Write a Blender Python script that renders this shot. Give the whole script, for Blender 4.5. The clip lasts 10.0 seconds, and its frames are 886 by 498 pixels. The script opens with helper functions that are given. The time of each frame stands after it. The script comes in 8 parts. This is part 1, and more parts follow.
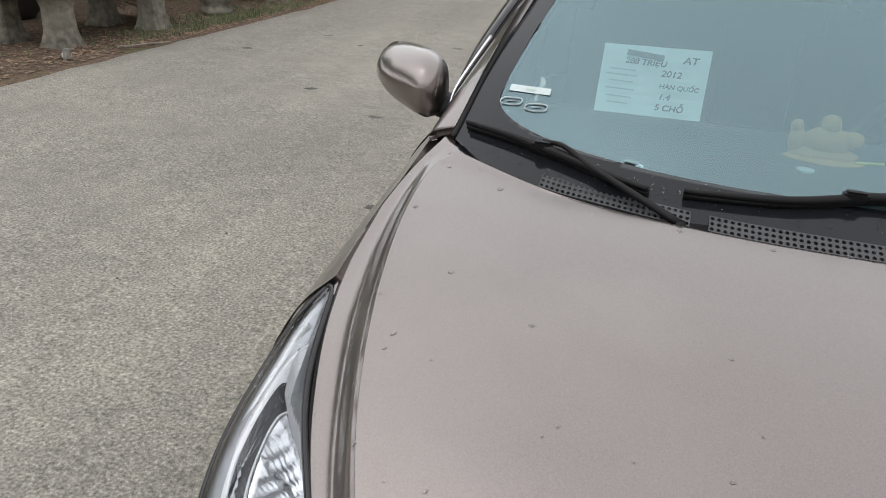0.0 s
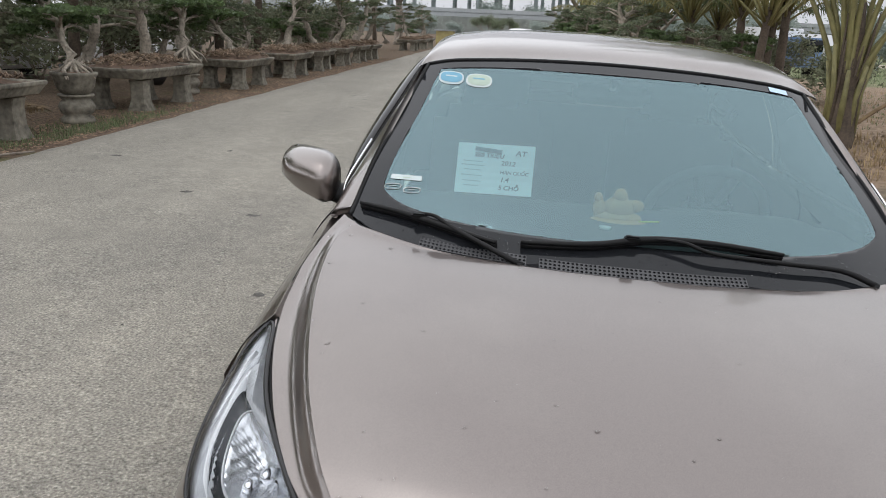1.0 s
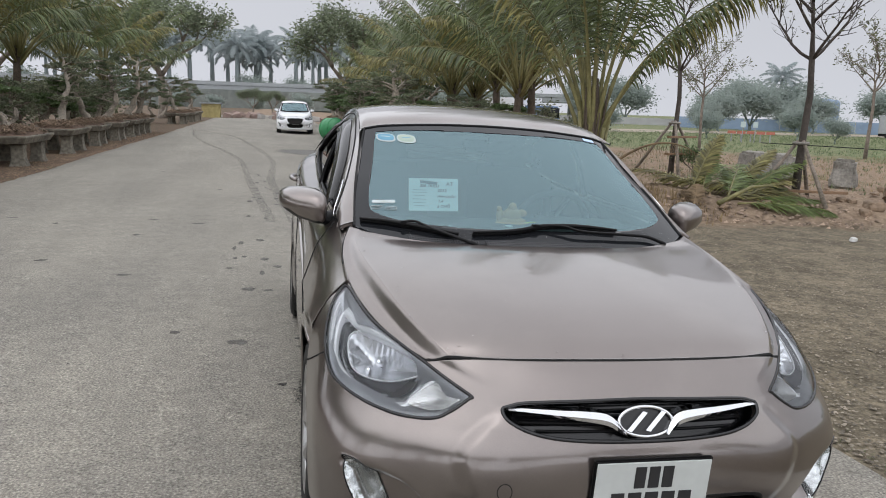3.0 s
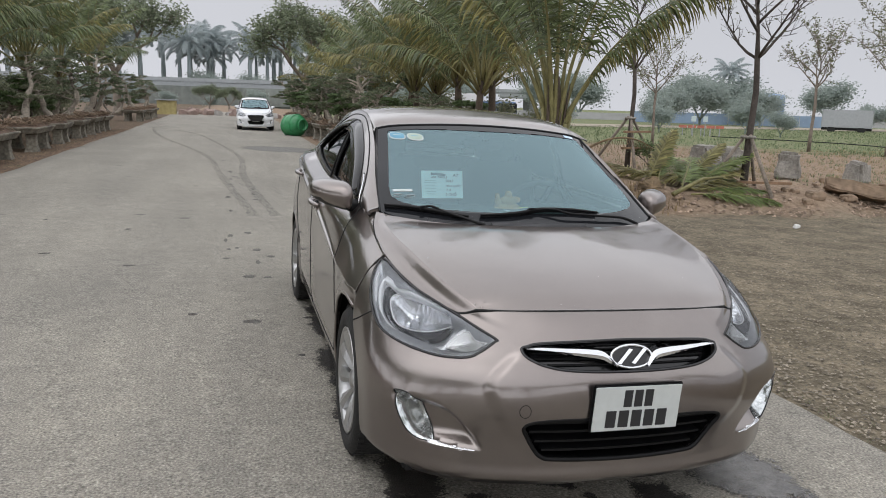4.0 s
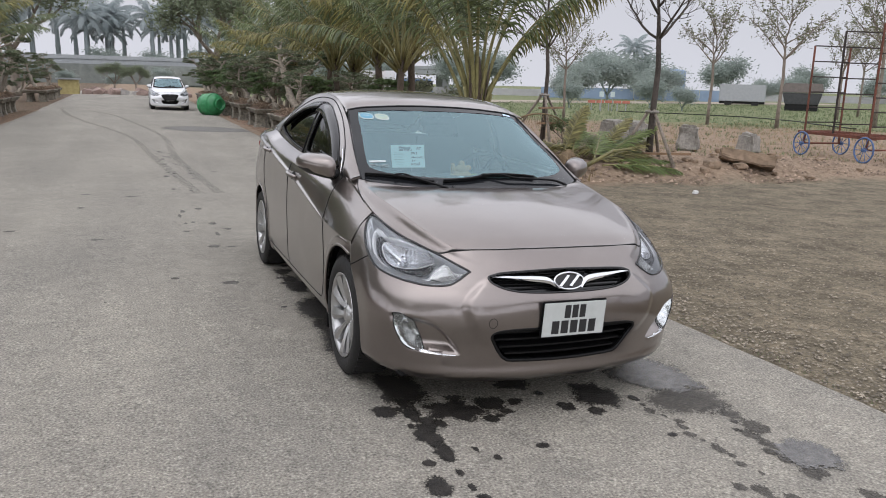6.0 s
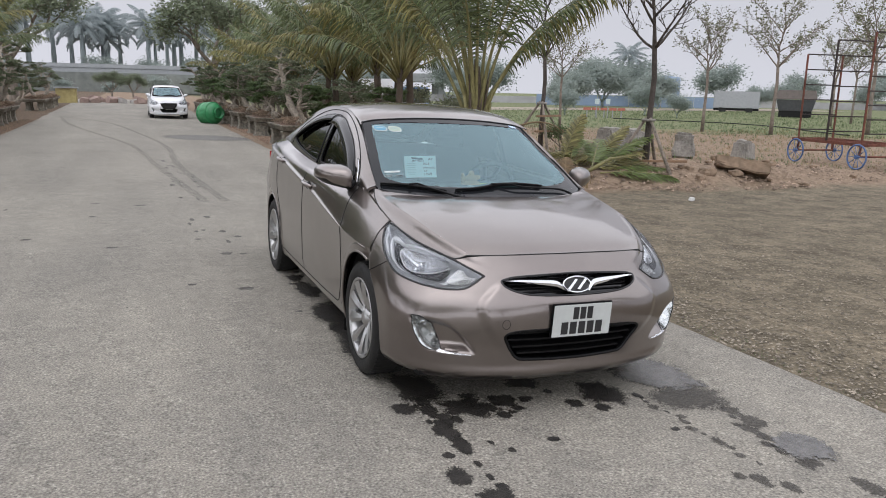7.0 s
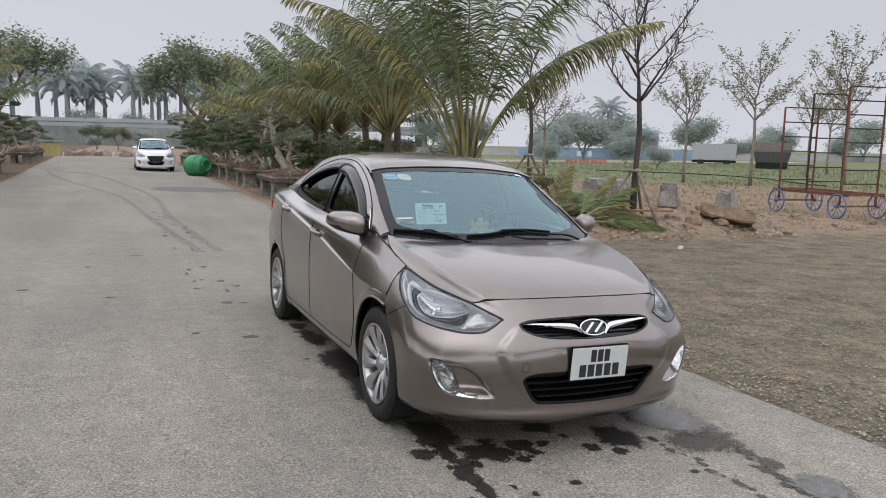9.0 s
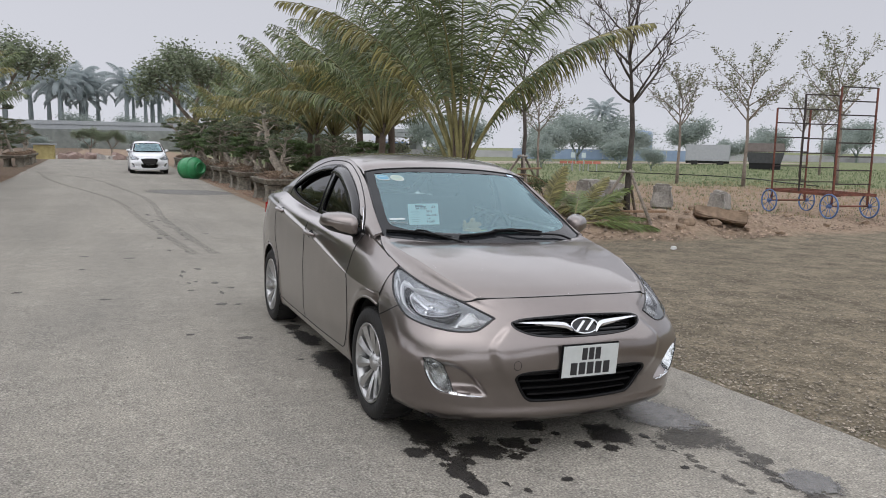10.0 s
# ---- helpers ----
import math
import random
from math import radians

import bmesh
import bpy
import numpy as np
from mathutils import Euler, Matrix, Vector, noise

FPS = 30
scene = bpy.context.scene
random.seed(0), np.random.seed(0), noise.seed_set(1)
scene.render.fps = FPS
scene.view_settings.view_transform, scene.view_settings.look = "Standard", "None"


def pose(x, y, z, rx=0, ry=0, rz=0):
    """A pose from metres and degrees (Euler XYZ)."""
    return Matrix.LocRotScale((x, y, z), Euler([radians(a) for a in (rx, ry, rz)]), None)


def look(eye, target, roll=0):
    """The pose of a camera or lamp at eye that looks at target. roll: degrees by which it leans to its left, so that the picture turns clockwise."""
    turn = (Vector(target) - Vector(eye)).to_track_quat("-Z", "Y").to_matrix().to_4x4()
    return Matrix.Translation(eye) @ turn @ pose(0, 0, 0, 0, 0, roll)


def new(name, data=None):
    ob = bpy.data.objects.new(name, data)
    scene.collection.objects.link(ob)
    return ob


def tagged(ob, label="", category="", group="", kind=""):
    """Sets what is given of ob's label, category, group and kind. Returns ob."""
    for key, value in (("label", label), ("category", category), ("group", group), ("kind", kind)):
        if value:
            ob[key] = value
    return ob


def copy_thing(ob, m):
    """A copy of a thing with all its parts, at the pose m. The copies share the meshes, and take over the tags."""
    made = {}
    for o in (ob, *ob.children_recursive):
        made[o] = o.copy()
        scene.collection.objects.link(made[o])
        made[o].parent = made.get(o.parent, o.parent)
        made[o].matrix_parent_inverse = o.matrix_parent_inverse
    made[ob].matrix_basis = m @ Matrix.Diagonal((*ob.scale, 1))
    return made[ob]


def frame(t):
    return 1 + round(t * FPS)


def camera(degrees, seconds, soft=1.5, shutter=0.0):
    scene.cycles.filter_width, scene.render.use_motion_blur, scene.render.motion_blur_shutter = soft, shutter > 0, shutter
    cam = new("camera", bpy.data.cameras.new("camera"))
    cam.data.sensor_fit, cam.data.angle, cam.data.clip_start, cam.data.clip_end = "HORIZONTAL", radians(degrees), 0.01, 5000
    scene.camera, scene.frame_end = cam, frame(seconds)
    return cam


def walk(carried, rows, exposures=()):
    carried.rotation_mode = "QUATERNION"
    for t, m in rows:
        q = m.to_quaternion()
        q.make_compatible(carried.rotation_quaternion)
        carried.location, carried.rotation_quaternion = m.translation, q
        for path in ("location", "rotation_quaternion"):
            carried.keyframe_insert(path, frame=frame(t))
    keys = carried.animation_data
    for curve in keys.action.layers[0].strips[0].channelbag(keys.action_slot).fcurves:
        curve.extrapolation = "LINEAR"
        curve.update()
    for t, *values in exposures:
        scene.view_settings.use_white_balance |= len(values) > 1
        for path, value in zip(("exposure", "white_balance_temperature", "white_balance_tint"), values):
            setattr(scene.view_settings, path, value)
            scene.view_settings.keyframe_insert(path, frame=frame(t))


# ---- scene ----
cam = camera(61.5, 10.0, 0.95)

PATH = [
    (0, (-0.286, -0.988, 1.372), (-0.769, 0.764, 0.539), 2.2),
    (0.3, (-0.254, -1.104, 1.395), (-0.701, 0.698, 0.655), 2.4),
    (0.5, (-0.214, -1.202, 1.4), (-0.617, 0.629, 0.705), 2.4),
    (1, (-0.255, -1.425, 1.433), (-0.418, 0.484, 0.861), 2.6),
    (1.5, (-0.365, -1.655, 1.431), (-0.242, 0.285, 0.96), 2.7),
    (2, (-0.503, -1.978, 1.443), (-0.223, -0.042, 1.027), 2.3),
    (2.5, (-0.755, -2.188, 1.424), (-0.388, -0.26, 1.039), 2.0),
    (2.7, (-0.826, -2.263, 1.419), (-0.433, -0.339, 1.041), 2.0),
    (3.8, (-1.152, -2.793, 1.45), (-0.636, -0.897, 1.076), 1.6),
    (4, (-1.251, -2.862, 1.451), (-0.712, -0.974, 1.069), 1.7),
    (4.5, (-1.363, -3.094, 1.474), (-0.768, -1.225, 1.086), 1.6),
    (5, (-1.462, -3.308, 1.491), (-0.805, -1.466, 1.071), 1.5),
    (5.5, (-1.655, -3.384, 1.486), (-0.932, -1.572, 1.045), 1.5),
    (6.8, (-1.836, -3.674, 1.522), (-1.079, -1.871, 1.103), 1.2),
    (7, (-1.902, -3.66, 1.529), (-1.143, -1.857, 1.112), 1.2),
    (7.5, (-2.015, -3.666, 1.512), (-1.243, -1.865, 1.113), 1.2),
    (8, (-2.025, -3.678, 1.519), (-1.237, -1.873, 1.168), 1.2),
    (8.5, (-2.058, -3.655, 1.51), (-1.258, -1.848, 1.206), 1.1),
    (9, (-2.077, -3.641, 1.501), (-1.269, -1.834, 1.221), 1.1),
    (9.5, (-2.08, -3.657, 1.496), (-1.266, -1.851, 1.222), 1.0),
    (10, (-2.079, -3.679, 1.496), (-1.258, -1.876, 1.221), 0.9),
]
walk(cam, [(t, look(eye, target, roll)) for t, eye, target, roll in PATH], [(0, 0.31, 6550, 11), (1, 0.27, 6430, 11), (1.6, 0.17, 6360, 11.5), (2.2, 0.22, 6330, 12), (4, 0.19, 6450, 12), (5.5, 0.28, 6360, 14.5), (7, 0.26, 6360, 14.5), (8.5, 0.22, 6360, 14), (10, 0.22, 6360, 13.5)])

# ---- daylight: a hazy, overcast sky ----
world = bpy.data.worlds.new("overcast_sky")
scene.world = world
world.use_nodes = True
wn, wl = world.node_tree.nodes, world.node_tree.links
wn.clear()
sky = wn.new("ShaderNodeTexSky")
sky.sky_type, sky.sun_disc = "NISHITA", False
sky.sun_elevation, sky.sun_rotation = radians(72), radians(-130)
sky.air_density, sky.dust_density, sky.ozone_density = 1.0, 1.5, 1.0
calm = wn.new("ShaderNodeHueSaturation")
calm.inputs["Saturation"].default_value = 0.13
glow = wn.new("ShaderNodeBackground")
glow.inputs["Strength"].default_value = 0.17
wout = wn.new("ShaderNodeOutputWorld")
# thick haze: the sky is nearly as bright at the horizon as above
way = wn.new("ShaderNodeTexCoord")
lift = wn.new("ShaderNodeMapping")
lift.inputs["Scale"].default_value = (.7, .7, .5)
lift.inputs["Location"].default_value = (0, 0, .42)
wl.new(way.outputs["Generated"], lift.inputs[0])
wl.new(lift.outputs[0], sky.inputs["Vector"])
wl.new(sky.outputs[0], calm.inputs["Color"])
wl.new(calm.outputs[0], glow.inputs["Color"])
wl.new(glow.outputs[0], wout.inputs["Surface"])
sun = new("sun", bpy.data.lights.new("sun", "SUN"))
sun.data.energy, sun.data.angle, sun.data.color = 1.85, radians(170), (.97, .99, 1)
sun.matrix_basis = look((-7, -6, 28), (0, 0, 0))


# ---- materials ----
def material(name):
    m = bpy.data.materials.new(name)
    m.use_nodes = True
    m.node_tree.nodes.clear()
    return m, m.node_tree.nodes, m.node_tree.links


def ramp_node(n, stops):
    r = n.new("ShaderNodeValToRGB")
    r.color_ramp.elements[0].position, r.color_ramp.elements[0].color = stops[0][0], (*stops[0][1], 1)
    r.color_ramp.elements[1].position, r.color_ramp.elements[1].color = stops[-1][0], (*stops[-1][1], 1)
    for pos, col in stops[1:-1]:
        r.color_ramp.elements.new(pos).color = (*col, 1)
    return r


def plain(name, col, rough=.5, metal=0.0, vary=.12, scale=30.0, bump=0.0, coat=0.0, spec=.5, fine=None, island=0.0, thru=0.0):
    """A surface with a base colour, broken up at two scales, with fine relief."""
    m, n, l = material(name)
    out, b = n.new("ShaderNodeOutputMaterial"), n.new("ShaderNodeBsdfPrincipled")
    l.new(b.outputs[0], out.inputs[0])
    co = n.new("ShaderNodeTexCoord")
    big, small = n.new("ShaderNodeTexNoise"), n.new("ShaderNodeTexNoise")
    big.inputs["Scale"].default_value, big.inputs["Detail"].default_value = scale * .12, 4
    small.inputs["Scale"].default_value, small.inputs["Detail"].default_value = scale, 5
    for t in (big, small):
        l.new(co.outputs["Object"], t.inputs["Vector"])
    add = n.new("ShaderNodeMath")
    add.operation = "ADD"
    l.new(big.outputs[0], add.inputs[0]), l.new(small.outputs[0], add.inputs[1])
    lo, hi = tuple(c * (1 - vary) for c in col), tuple(min(1, c * (1 + vary)) for c in col)
    r = ramp_node(n, ((.35, lo), (.65, hi)))
    half = n.new("ShaderNodeMath")
    half.operation = "MULTIPLY"
    half.inputs[1].default_value = .5
    l.new(add.outputs[0], half.inputs[0]), l.new(half.outputs[0], r.inputs[0])
    colour = r.outputs[0]
    if island:
        geo = n.new("ShaderNodeNewGeometry")
        hs = n.new("ShaderNodeHueSaturation")
        mr = n.new("ShaderNodeMapRange")
        mr.inputs["To Min"].default_value, mr.inputs["To Max"].default_value = 1 - island, 1 + island
        l.new(geo.outputs["Random Per Island"], mr.inputs[0])
        l.new(mr.outputs[0], hs.inputs["Value"])
        l.new(colour, hs.inputs["Color"])
        colour = hs.outputs[0]
    l.new(colour, b.inputs["Base Color"])
    b.inputs["Roughness"].default_value, b.inputs["Metallic"].default_value = rough, metal
    b.inputs["Specular IOR Level"].default_value = spec
    b.inputs["Coat Weight"].default_value, b.inputs["Coat Roughness"].default_value = coat, .03
    if bump:
        bp = n.new("ShaderNodeBump")
        bp.inputs["Strength"].default_value, bp.inputs["Distance"].default_value = bump, .01
        l.new(small.outputs[0], bp.inputs["Height"]), l.new(bp.outputs[0], b.inputs["Normal"])
    if thru:
        # thin leaves let part of the light through
        mix, tl = n.new("ShaderNodeMixShader"), n.new("ShaderNodeBsdfTranslucent")
        mix.inputs[0].default_value = thru
        l.new(colour, tl.inputs["Color"])
        l.new(b.outputs[0], mix.inputs[1]), l.new(tl.outputs[0], mix.inputs[2]), l.new(mix.outputs[0], out.inputs[0])
    return m


def glass(name, tint, gloss_ior=1.5, rough=0.0, sheen=(1, 1, 1)):
    """A thin pane: clear or tinted, with a Fresnel gloss."""
    m, n, l = material(name)
    out, mix = n.new("ShaderNodeOutputMaterial"), n.new("ShaderNodeMixShader")
    tr, gl, fr = n.new("ShaderNodeBsdfTransparent"), n.new("ShaderNodeBsdfGlossy"), n.new("ShaderNodeFresnel")
    tr.inputs[0].default_value = (*tint, 1)
    gl.inputs["Roughness"].default_value = rough
    gl.inputs["Color"].default_value = (*sheen, 1)
    fr.inputs[0].default_value = gloss_ior
    l.new(fr.outputs[0], mix.inputs[0]), l.new(tr.outputs[0], mix.inputs[1]), l.new(gl.outputs[0], mix.inputs[2])
    l.new(mix.outputs[0], out.inputs[0])
    return m


def car_paint(name, col):
    """Metallic clear-coated paint with fine flake, faint dust and dried drop marks."""
    m, n, l = material(name)
    out, b = n.new("ShaderNodeOutputMaterial"), n.new("ShaderNodeBsdfPrincipled")
    l.new(b.outputs[0], out.inputs[0])
    co = n.new("ShaderNodeTexCoord")
    flake, dust, drops = n.new("ShaderNodeTexVoronoi"), n.new("ShaderNodeTexNoise"), n.new("ShaderNodeTexNoise")
    flake.inputs["Scale"].default_value = 900
    dust.inputs["Scale"].default_value, dust.inputs["Detail"].default_value = 3.0, 6
    drops.inputs["Scale"].default_value, drops.inputs["Detail"].default_value = 45, 3
    for t in (flake, dust, drops):
        l.new(co.outputs["Object"], t.inputs["Vector"])
    r = ramp_node(n, ((0, tuple(c * .86 for c in col)), (1, tuple(c * 1.14 for c in col))))
    l.new(flake.outputs["Color"], r.inputs[0])
    mixc = n.new("ShaderNodeMix")
    mixc.data_type = "RGBA"
    mixc.inputs["B"].default_value = (.42, .39, .35, 1)
    k = n.new("ShaderNodeMapRange")
    k.inputs["From Min"].default_value, k.inputs["From Max"].default_value = .45, .8
    k.inputs["To Max"].default_value = .2
    l.new(dust.outputs[0], k.inputs[0]), l.new(k.outputs[0], mixc.inputs["Factor"])
    l.new(r.outputs[0], mixc.inputs["A"]), l.new(mixc.outputs["Result"], b.inputs["Base Color"])
    b.inputs["Metallic"].default_value, b.inputs["Roughness"].default_value = .92, .28
    b.inputs["Coat Weight"].default_value, b.inputs["Coat IOR"].default_value = 1.0, 1.55
    cr = n.new("ShaderNodeMapRange")
    cr.inputs["To Min"].default_value, cr.inputs["To Max"].default_value = .02, .09
    l.new(drops.outputs[0], cr.inputs[0]), l.new(cr.outputs[0], b.inputs["Coat Roughness"])
    return m


PAINT = car_paint("brown_metallic_paint", (.208, .180, .168))
BLACK = plain("black_plastic", (.006, .006, .0065), .45, vary=.2, scale=80, spec=.2)
GLOSS_BLACK = plain("gloss_black_plastic", (.01, .01, .011), .12, vary=.2, scale=60)
RUBBER = plain("tyre_rubber", (.009, .0088, .0085), .75, vary=.3, scale=60, bump=.3)
CHROME = plain("chrome", (.75, .76, .78), .09, 1.0, vary=.03)
ALLOY = plain("silver_alloy", (.46, .46, .46), .3, .85, vary=.06, scale=40)
COWL = plain("grey_black_cowl_plastic", (.018, .018, .020), .35, vary=.25, scale=50, bump=.05, spec=.35)
DARK = plain("dark_cavity", (.006, .006, .006), .9, vary=.1)
SCREEN_GLASS = glass("tinted_windscreen_glass", (.72, 1.0, 1.0), 2.65, 0.0, (.66, .925, 1.0))
SIDE_GLASS = glass("dark_tinted_glass", (.05, .06, .055), 1.4)
LENS = glass("clear_lamp_lens", (.92, .935, .95), 1.36)
FOG_LENS = glass("clear_fog_lens", (.9, .92, .93), 1.2)
REFLECTOR = plain("lamp_reflector", (.62, .63, .65), .26, .95, vary=.1, scale=60)
LAMP_GREY = plain("lamp_bezel_grey", (.34, .35, .365), .3, .75, vary=.15)
LAMP_SILVER = plain("satin_silver_bezel", (.72, .73, .74), .3, .35, vary=.08)
INDICATOR = plain("faceted_indicator", (.52, .52, .51), .24, .85, vary=.2, scale=220)
FOG_BOWL = plain("fog_lamp_reflector", (.66, .66, .65), .12, .9, vary=.25, scale=110)
LAMP_DARK = plain("dark_lamp_recess", (.025, .027, .032), .22, .3, vary=.2)
PLATE_WHITE = plain("number_plate_white", (.54, .565, .55), .35, vary=.05)
PRINT = plain("black_print", (.02, .02, .022), .5)
PAPER = plain("white_paper", (.88, .9, .9), .8, vary=.04)
INK = plain("dark_ink", (.05, .06, .08), .6)
DASH = plain("grey_dashboard_plastic", (.045, .045, .046), .7, vary=.15, scale=200, bump=.1)
SEAT = plain("grey_seat_cloth", (.06, .06, .062), .9, vary=.2, scale=120)
WAX = plain("pale_yellow_stone", (.48, .27, .10), .5, vary=.1)
WHITE_PAINT = plain("white_car_paint", (.72, .73, .75), .3, coat=1.0, vary=.03)
CONCRETE = plain("weathered_concrete", (.23, .215, .19), .85, vary=.4, scale=22, bump=.4)
SOIL = plain("red_brown_soil", (.13, .085, .06), .95, vary=.4, scale=25, bump=.6)
BARK = plain("grey_brown_bark", (.19, .16, .13), .9, vary=.45, scale=30, bump=.7)

# ---- surfaces of the saloon: each is a smooth net of guide rows ----
def spline_weights(t, n):
    """Weights of n guide values for each place t (0..n-1) along a smooth interpolating spline."""
    t = np.clip(np.asarray(t, float), 0, n - 1)
    i = np.minimum(t.astype(int), n - 2)
    f = t - i
    w = np.zeros((len(t), n + 2))
    basis = (-.5 * f + f**2 - .5 * f**3, 1 - 2.5 * f**2 + 1.5 * f**3, .5 * f + 2 * f**2 - 1.5 * f**3, -.5 * f**2 + .5 * f**3)
    for k, b in enumerate(basis):
        w[np.arange(len(t)), i + k] += b
    out = w[:, 1:-1].copy()
    out[:, 0] += 2 * w[:, 0]
    out[:, 1] -= w[:, 0]
    out[:, -1] += 2 * w[:, -1]
    out[:, -2] -= w[:, -1]
    return out


class Net:
    def __init__(self, rows):
        self.p = np.array(rows, float)

    def at(self, u, v):
        r, c, _ = self.p.shape
        wu = spline_weights(np.asarray(u, float) * (c - 1), c)
        wv = spline_weights(np.asarray(v, float) * (r - 1), r)
        return np.einsum("nr,nc,rck->nk", wv, wu, self.p)


def line(ts, xs):
    """A smooth function of one value through the guide values xs at ts."""
    ts, xs = np.array(ts, float), np.array(xs, float)

    def value(t):
        k = np.interp(t, ts, np.arange(len(ts)))
        return spline_weights(np.atleast_1d(k), len(ts)) @ xs
    return value


def mirrored_row(*pts):
    """A row across the whole car from guide points of its +x half, the middle one first."""
    half = [tuple(p) for p in pts]
    return [(-x, y, z) for x, y, z in half[:0:-1]] + half


# front end: from the lip up to the bonnet's shut line, from arch to arch
FRONT = Net([
    mirrored_row((0, -.735, .165), (.2, -.73, .165), (.4, -.70, .168), (.54, -.655, .172), (.66, -.58, .18), (.745, -.46, .19), (.79, -.345, .20)),
    mirrored_row((0, -.785, .205), (.2, -.778, .205), (.4, -.748, .208), (.55, -.70, .21), (.68, -.605, .218), (.775, -.475, .225), (.812, -.355, .235)),
    mirrored_row((0, -.785, .26), (.2, -.777, .26), (.4, -.748, .262), (.555, -.70, .265), (.69, -.605, .27), (.785, -.475, .275), (.82, -.361, .28)),
    mirrored_row((0, -.79, .35), (.2, -.785, .35), (.4, -.758, .35), (.555, -.705, .35), (.705, -.61, .355), (.795, -.475, .36), (.825, -.357, .36)),
    mirrored_row((0, -.81, .45), (.2, -.805, .45), (.4, -.782, .45), (.555, -.72, .45), (.725, -.61, .455), (.805, -.47, .455), (.828, -.329, .45)),
    mirrored_row((0, -.803, .54), (.2, -.798, .54), (.4, -.769, .54), (.55, -.707, .54), (.715, -.590, .54), (.803, -.44, .54), (.83, -.272, .535)),
    mirrored_row((0, -.777, .605), (.2, -.769, .605), (.4, -.729, .603), (.545, -.665, .60), (.69, -.55, .605), (.79, -.39, .62), (.825, -.175, .615)),
    mirrored_row((0, -.755, .665), (.2, -.745, .665), (.4, -.69, .66), (.535, -.62, .655), (.66, -.51, .67), (.765, -.345, .70), (.808, -.127, .70)),
    mirrored_row((0, -.715, .72), (.2, -.704, .718), (.4, -.655, .71), (.53, -.585, .70), (.635, -.475, .715), (.725, -.315, .76), (.765, -.127, .79)),
    mirrored_row((0, -.668, .76), (.2, -.657, .758), (.4, -.62, .751), (.525, -.555, .734), (.61, -.44, .757), (.672, -.29, .801), (.705, -.127, .845)),
])

# bonnet: shut line, then back to the cowl
BONNET = Net([
    mirrored_row((0, -.664, .764), (.2, -.653, .762), (.36, -.627, .757), (.462, -.592, .753), (.484, -.581, .7505), (.508, -.567, .738), (.533, -.553, .733)),
    mirrored_row((0, -.58, .806), (.2, -.57, .806), (.38, -.548, .800), (.502, -.515, .790), (.528, -.505, .786), (.553, -.494, .7565), (.585, -.475, .752)),
    mirrored_row((0, -.44, .852), (.2, -.43, .853), (.40, -.405, .846), (.553, -.374, .834), (.581, -.367, .829), (.607, -.357, .795), (.645, -.345, .785)),
    mirrored_row((0, -.25, .894), (.2, -.24, .895), (.42, -.22, .889), (.593, -.20, .879), (.624, -.198, .874), (.652, -.195, .840), (.69, -.19, .829)),
    mirrored_row((0, -.06, .925), (.2, -.05, .926), (.43, -.015, .923), (.627, .008, .916), (.657, .006, .912), (.683, .004, .886), (.712, 0, .880)),
    mirrored_row((0, .045, .94), (.2, .055, .94), (.44, .105, .939), (.638, .16, .940), (.668, .165, .938), (.688, .17, .930), (.705, .17, .927)),
    mirrored_row((0, .055, .942), (.2, .065, .942), (.42, .115, .943), (.61, .213, .955), (.645, .245, .959), (.665, .265, .962), (.68, .285, .965)),
])

Y_SIDE = (-.127, .1, .35, .7, 1.2, 1.8, 2.3, 2.6, 2.9, 3.2, 3.45)
SILL_X = (.80, .80, .80, .80, .80, .80, .80, .79, .78, .74, .66)
BODY_X = (.832, .838, .838, .838, .842, .842, .842, .838, .825, .78, .68)
CREASE_Z = (.70, .705, .72, .768, .848, .915, .965, .99, 1.01, 1.02, 1.0)
CREASE_X = (.811, .832, .841, .842, .842, .838, .828, .815, .79, .74, .64)
BELT_Z = (.853, .905, .955, .972, .99, 1.012, 1.05, 1.085, 1.09, 1.085, 1.06)
BELT_X = (.708, .712, .716, .728, .73, .722, .71, .70, .675, .62, .54)


def side_row(xs, zs, sgn=-1):
    return [(sgn * x, y, z) for x, y, z in zip(xs, Y_SIDE, zs)]


def side_net(sgn):
    flat = lambda z: [z] * len(Y_SIDE)
    firm = [min(1, max(0, (y - .25) / .5)) for y in Y_SIDE]
    mix = lambda a, b, k: [p + (q - p) * k for p, q in zip(a, b)]
    return Net([
        side_row([x - .06 for x in SILL_X], flat(.165), sgn),
        side_row(SILL_X, flat(.20), sgn),
        side_row([x + .014 for x in SILL_X], flat(.25), sgn),
        side_row([x - .012 for x in BODY_X], flat(.33), sgn),
        side_row([x - .006 for x in BODY_X], flat(.45), sgn),
        side_row(BODY_X, mix(flat(.45), CREASE_Z, .5), sgn),
        side_row([x - .004 * k for x, k in zip(CREASE_X, firm)], [z - .03 for z in CREASE_Z], sgn),
        side_row(CREASE_X, CREASE_Z, sgn),
        side_row([x - .004 - .012 * k for x, k in zip(CREASE_X, firm)], [z + .018 for z in CREASE_Z], sgn),
        side_row([x + .016 + .014 * k for x, k in zip(mix(CREASE_X, BELT_X, .62), firm)], mix(CREASE_Z, BELT_Z, .62), sgn),
        side_row(BELT_X, BELT_Z, sgn),
    ])


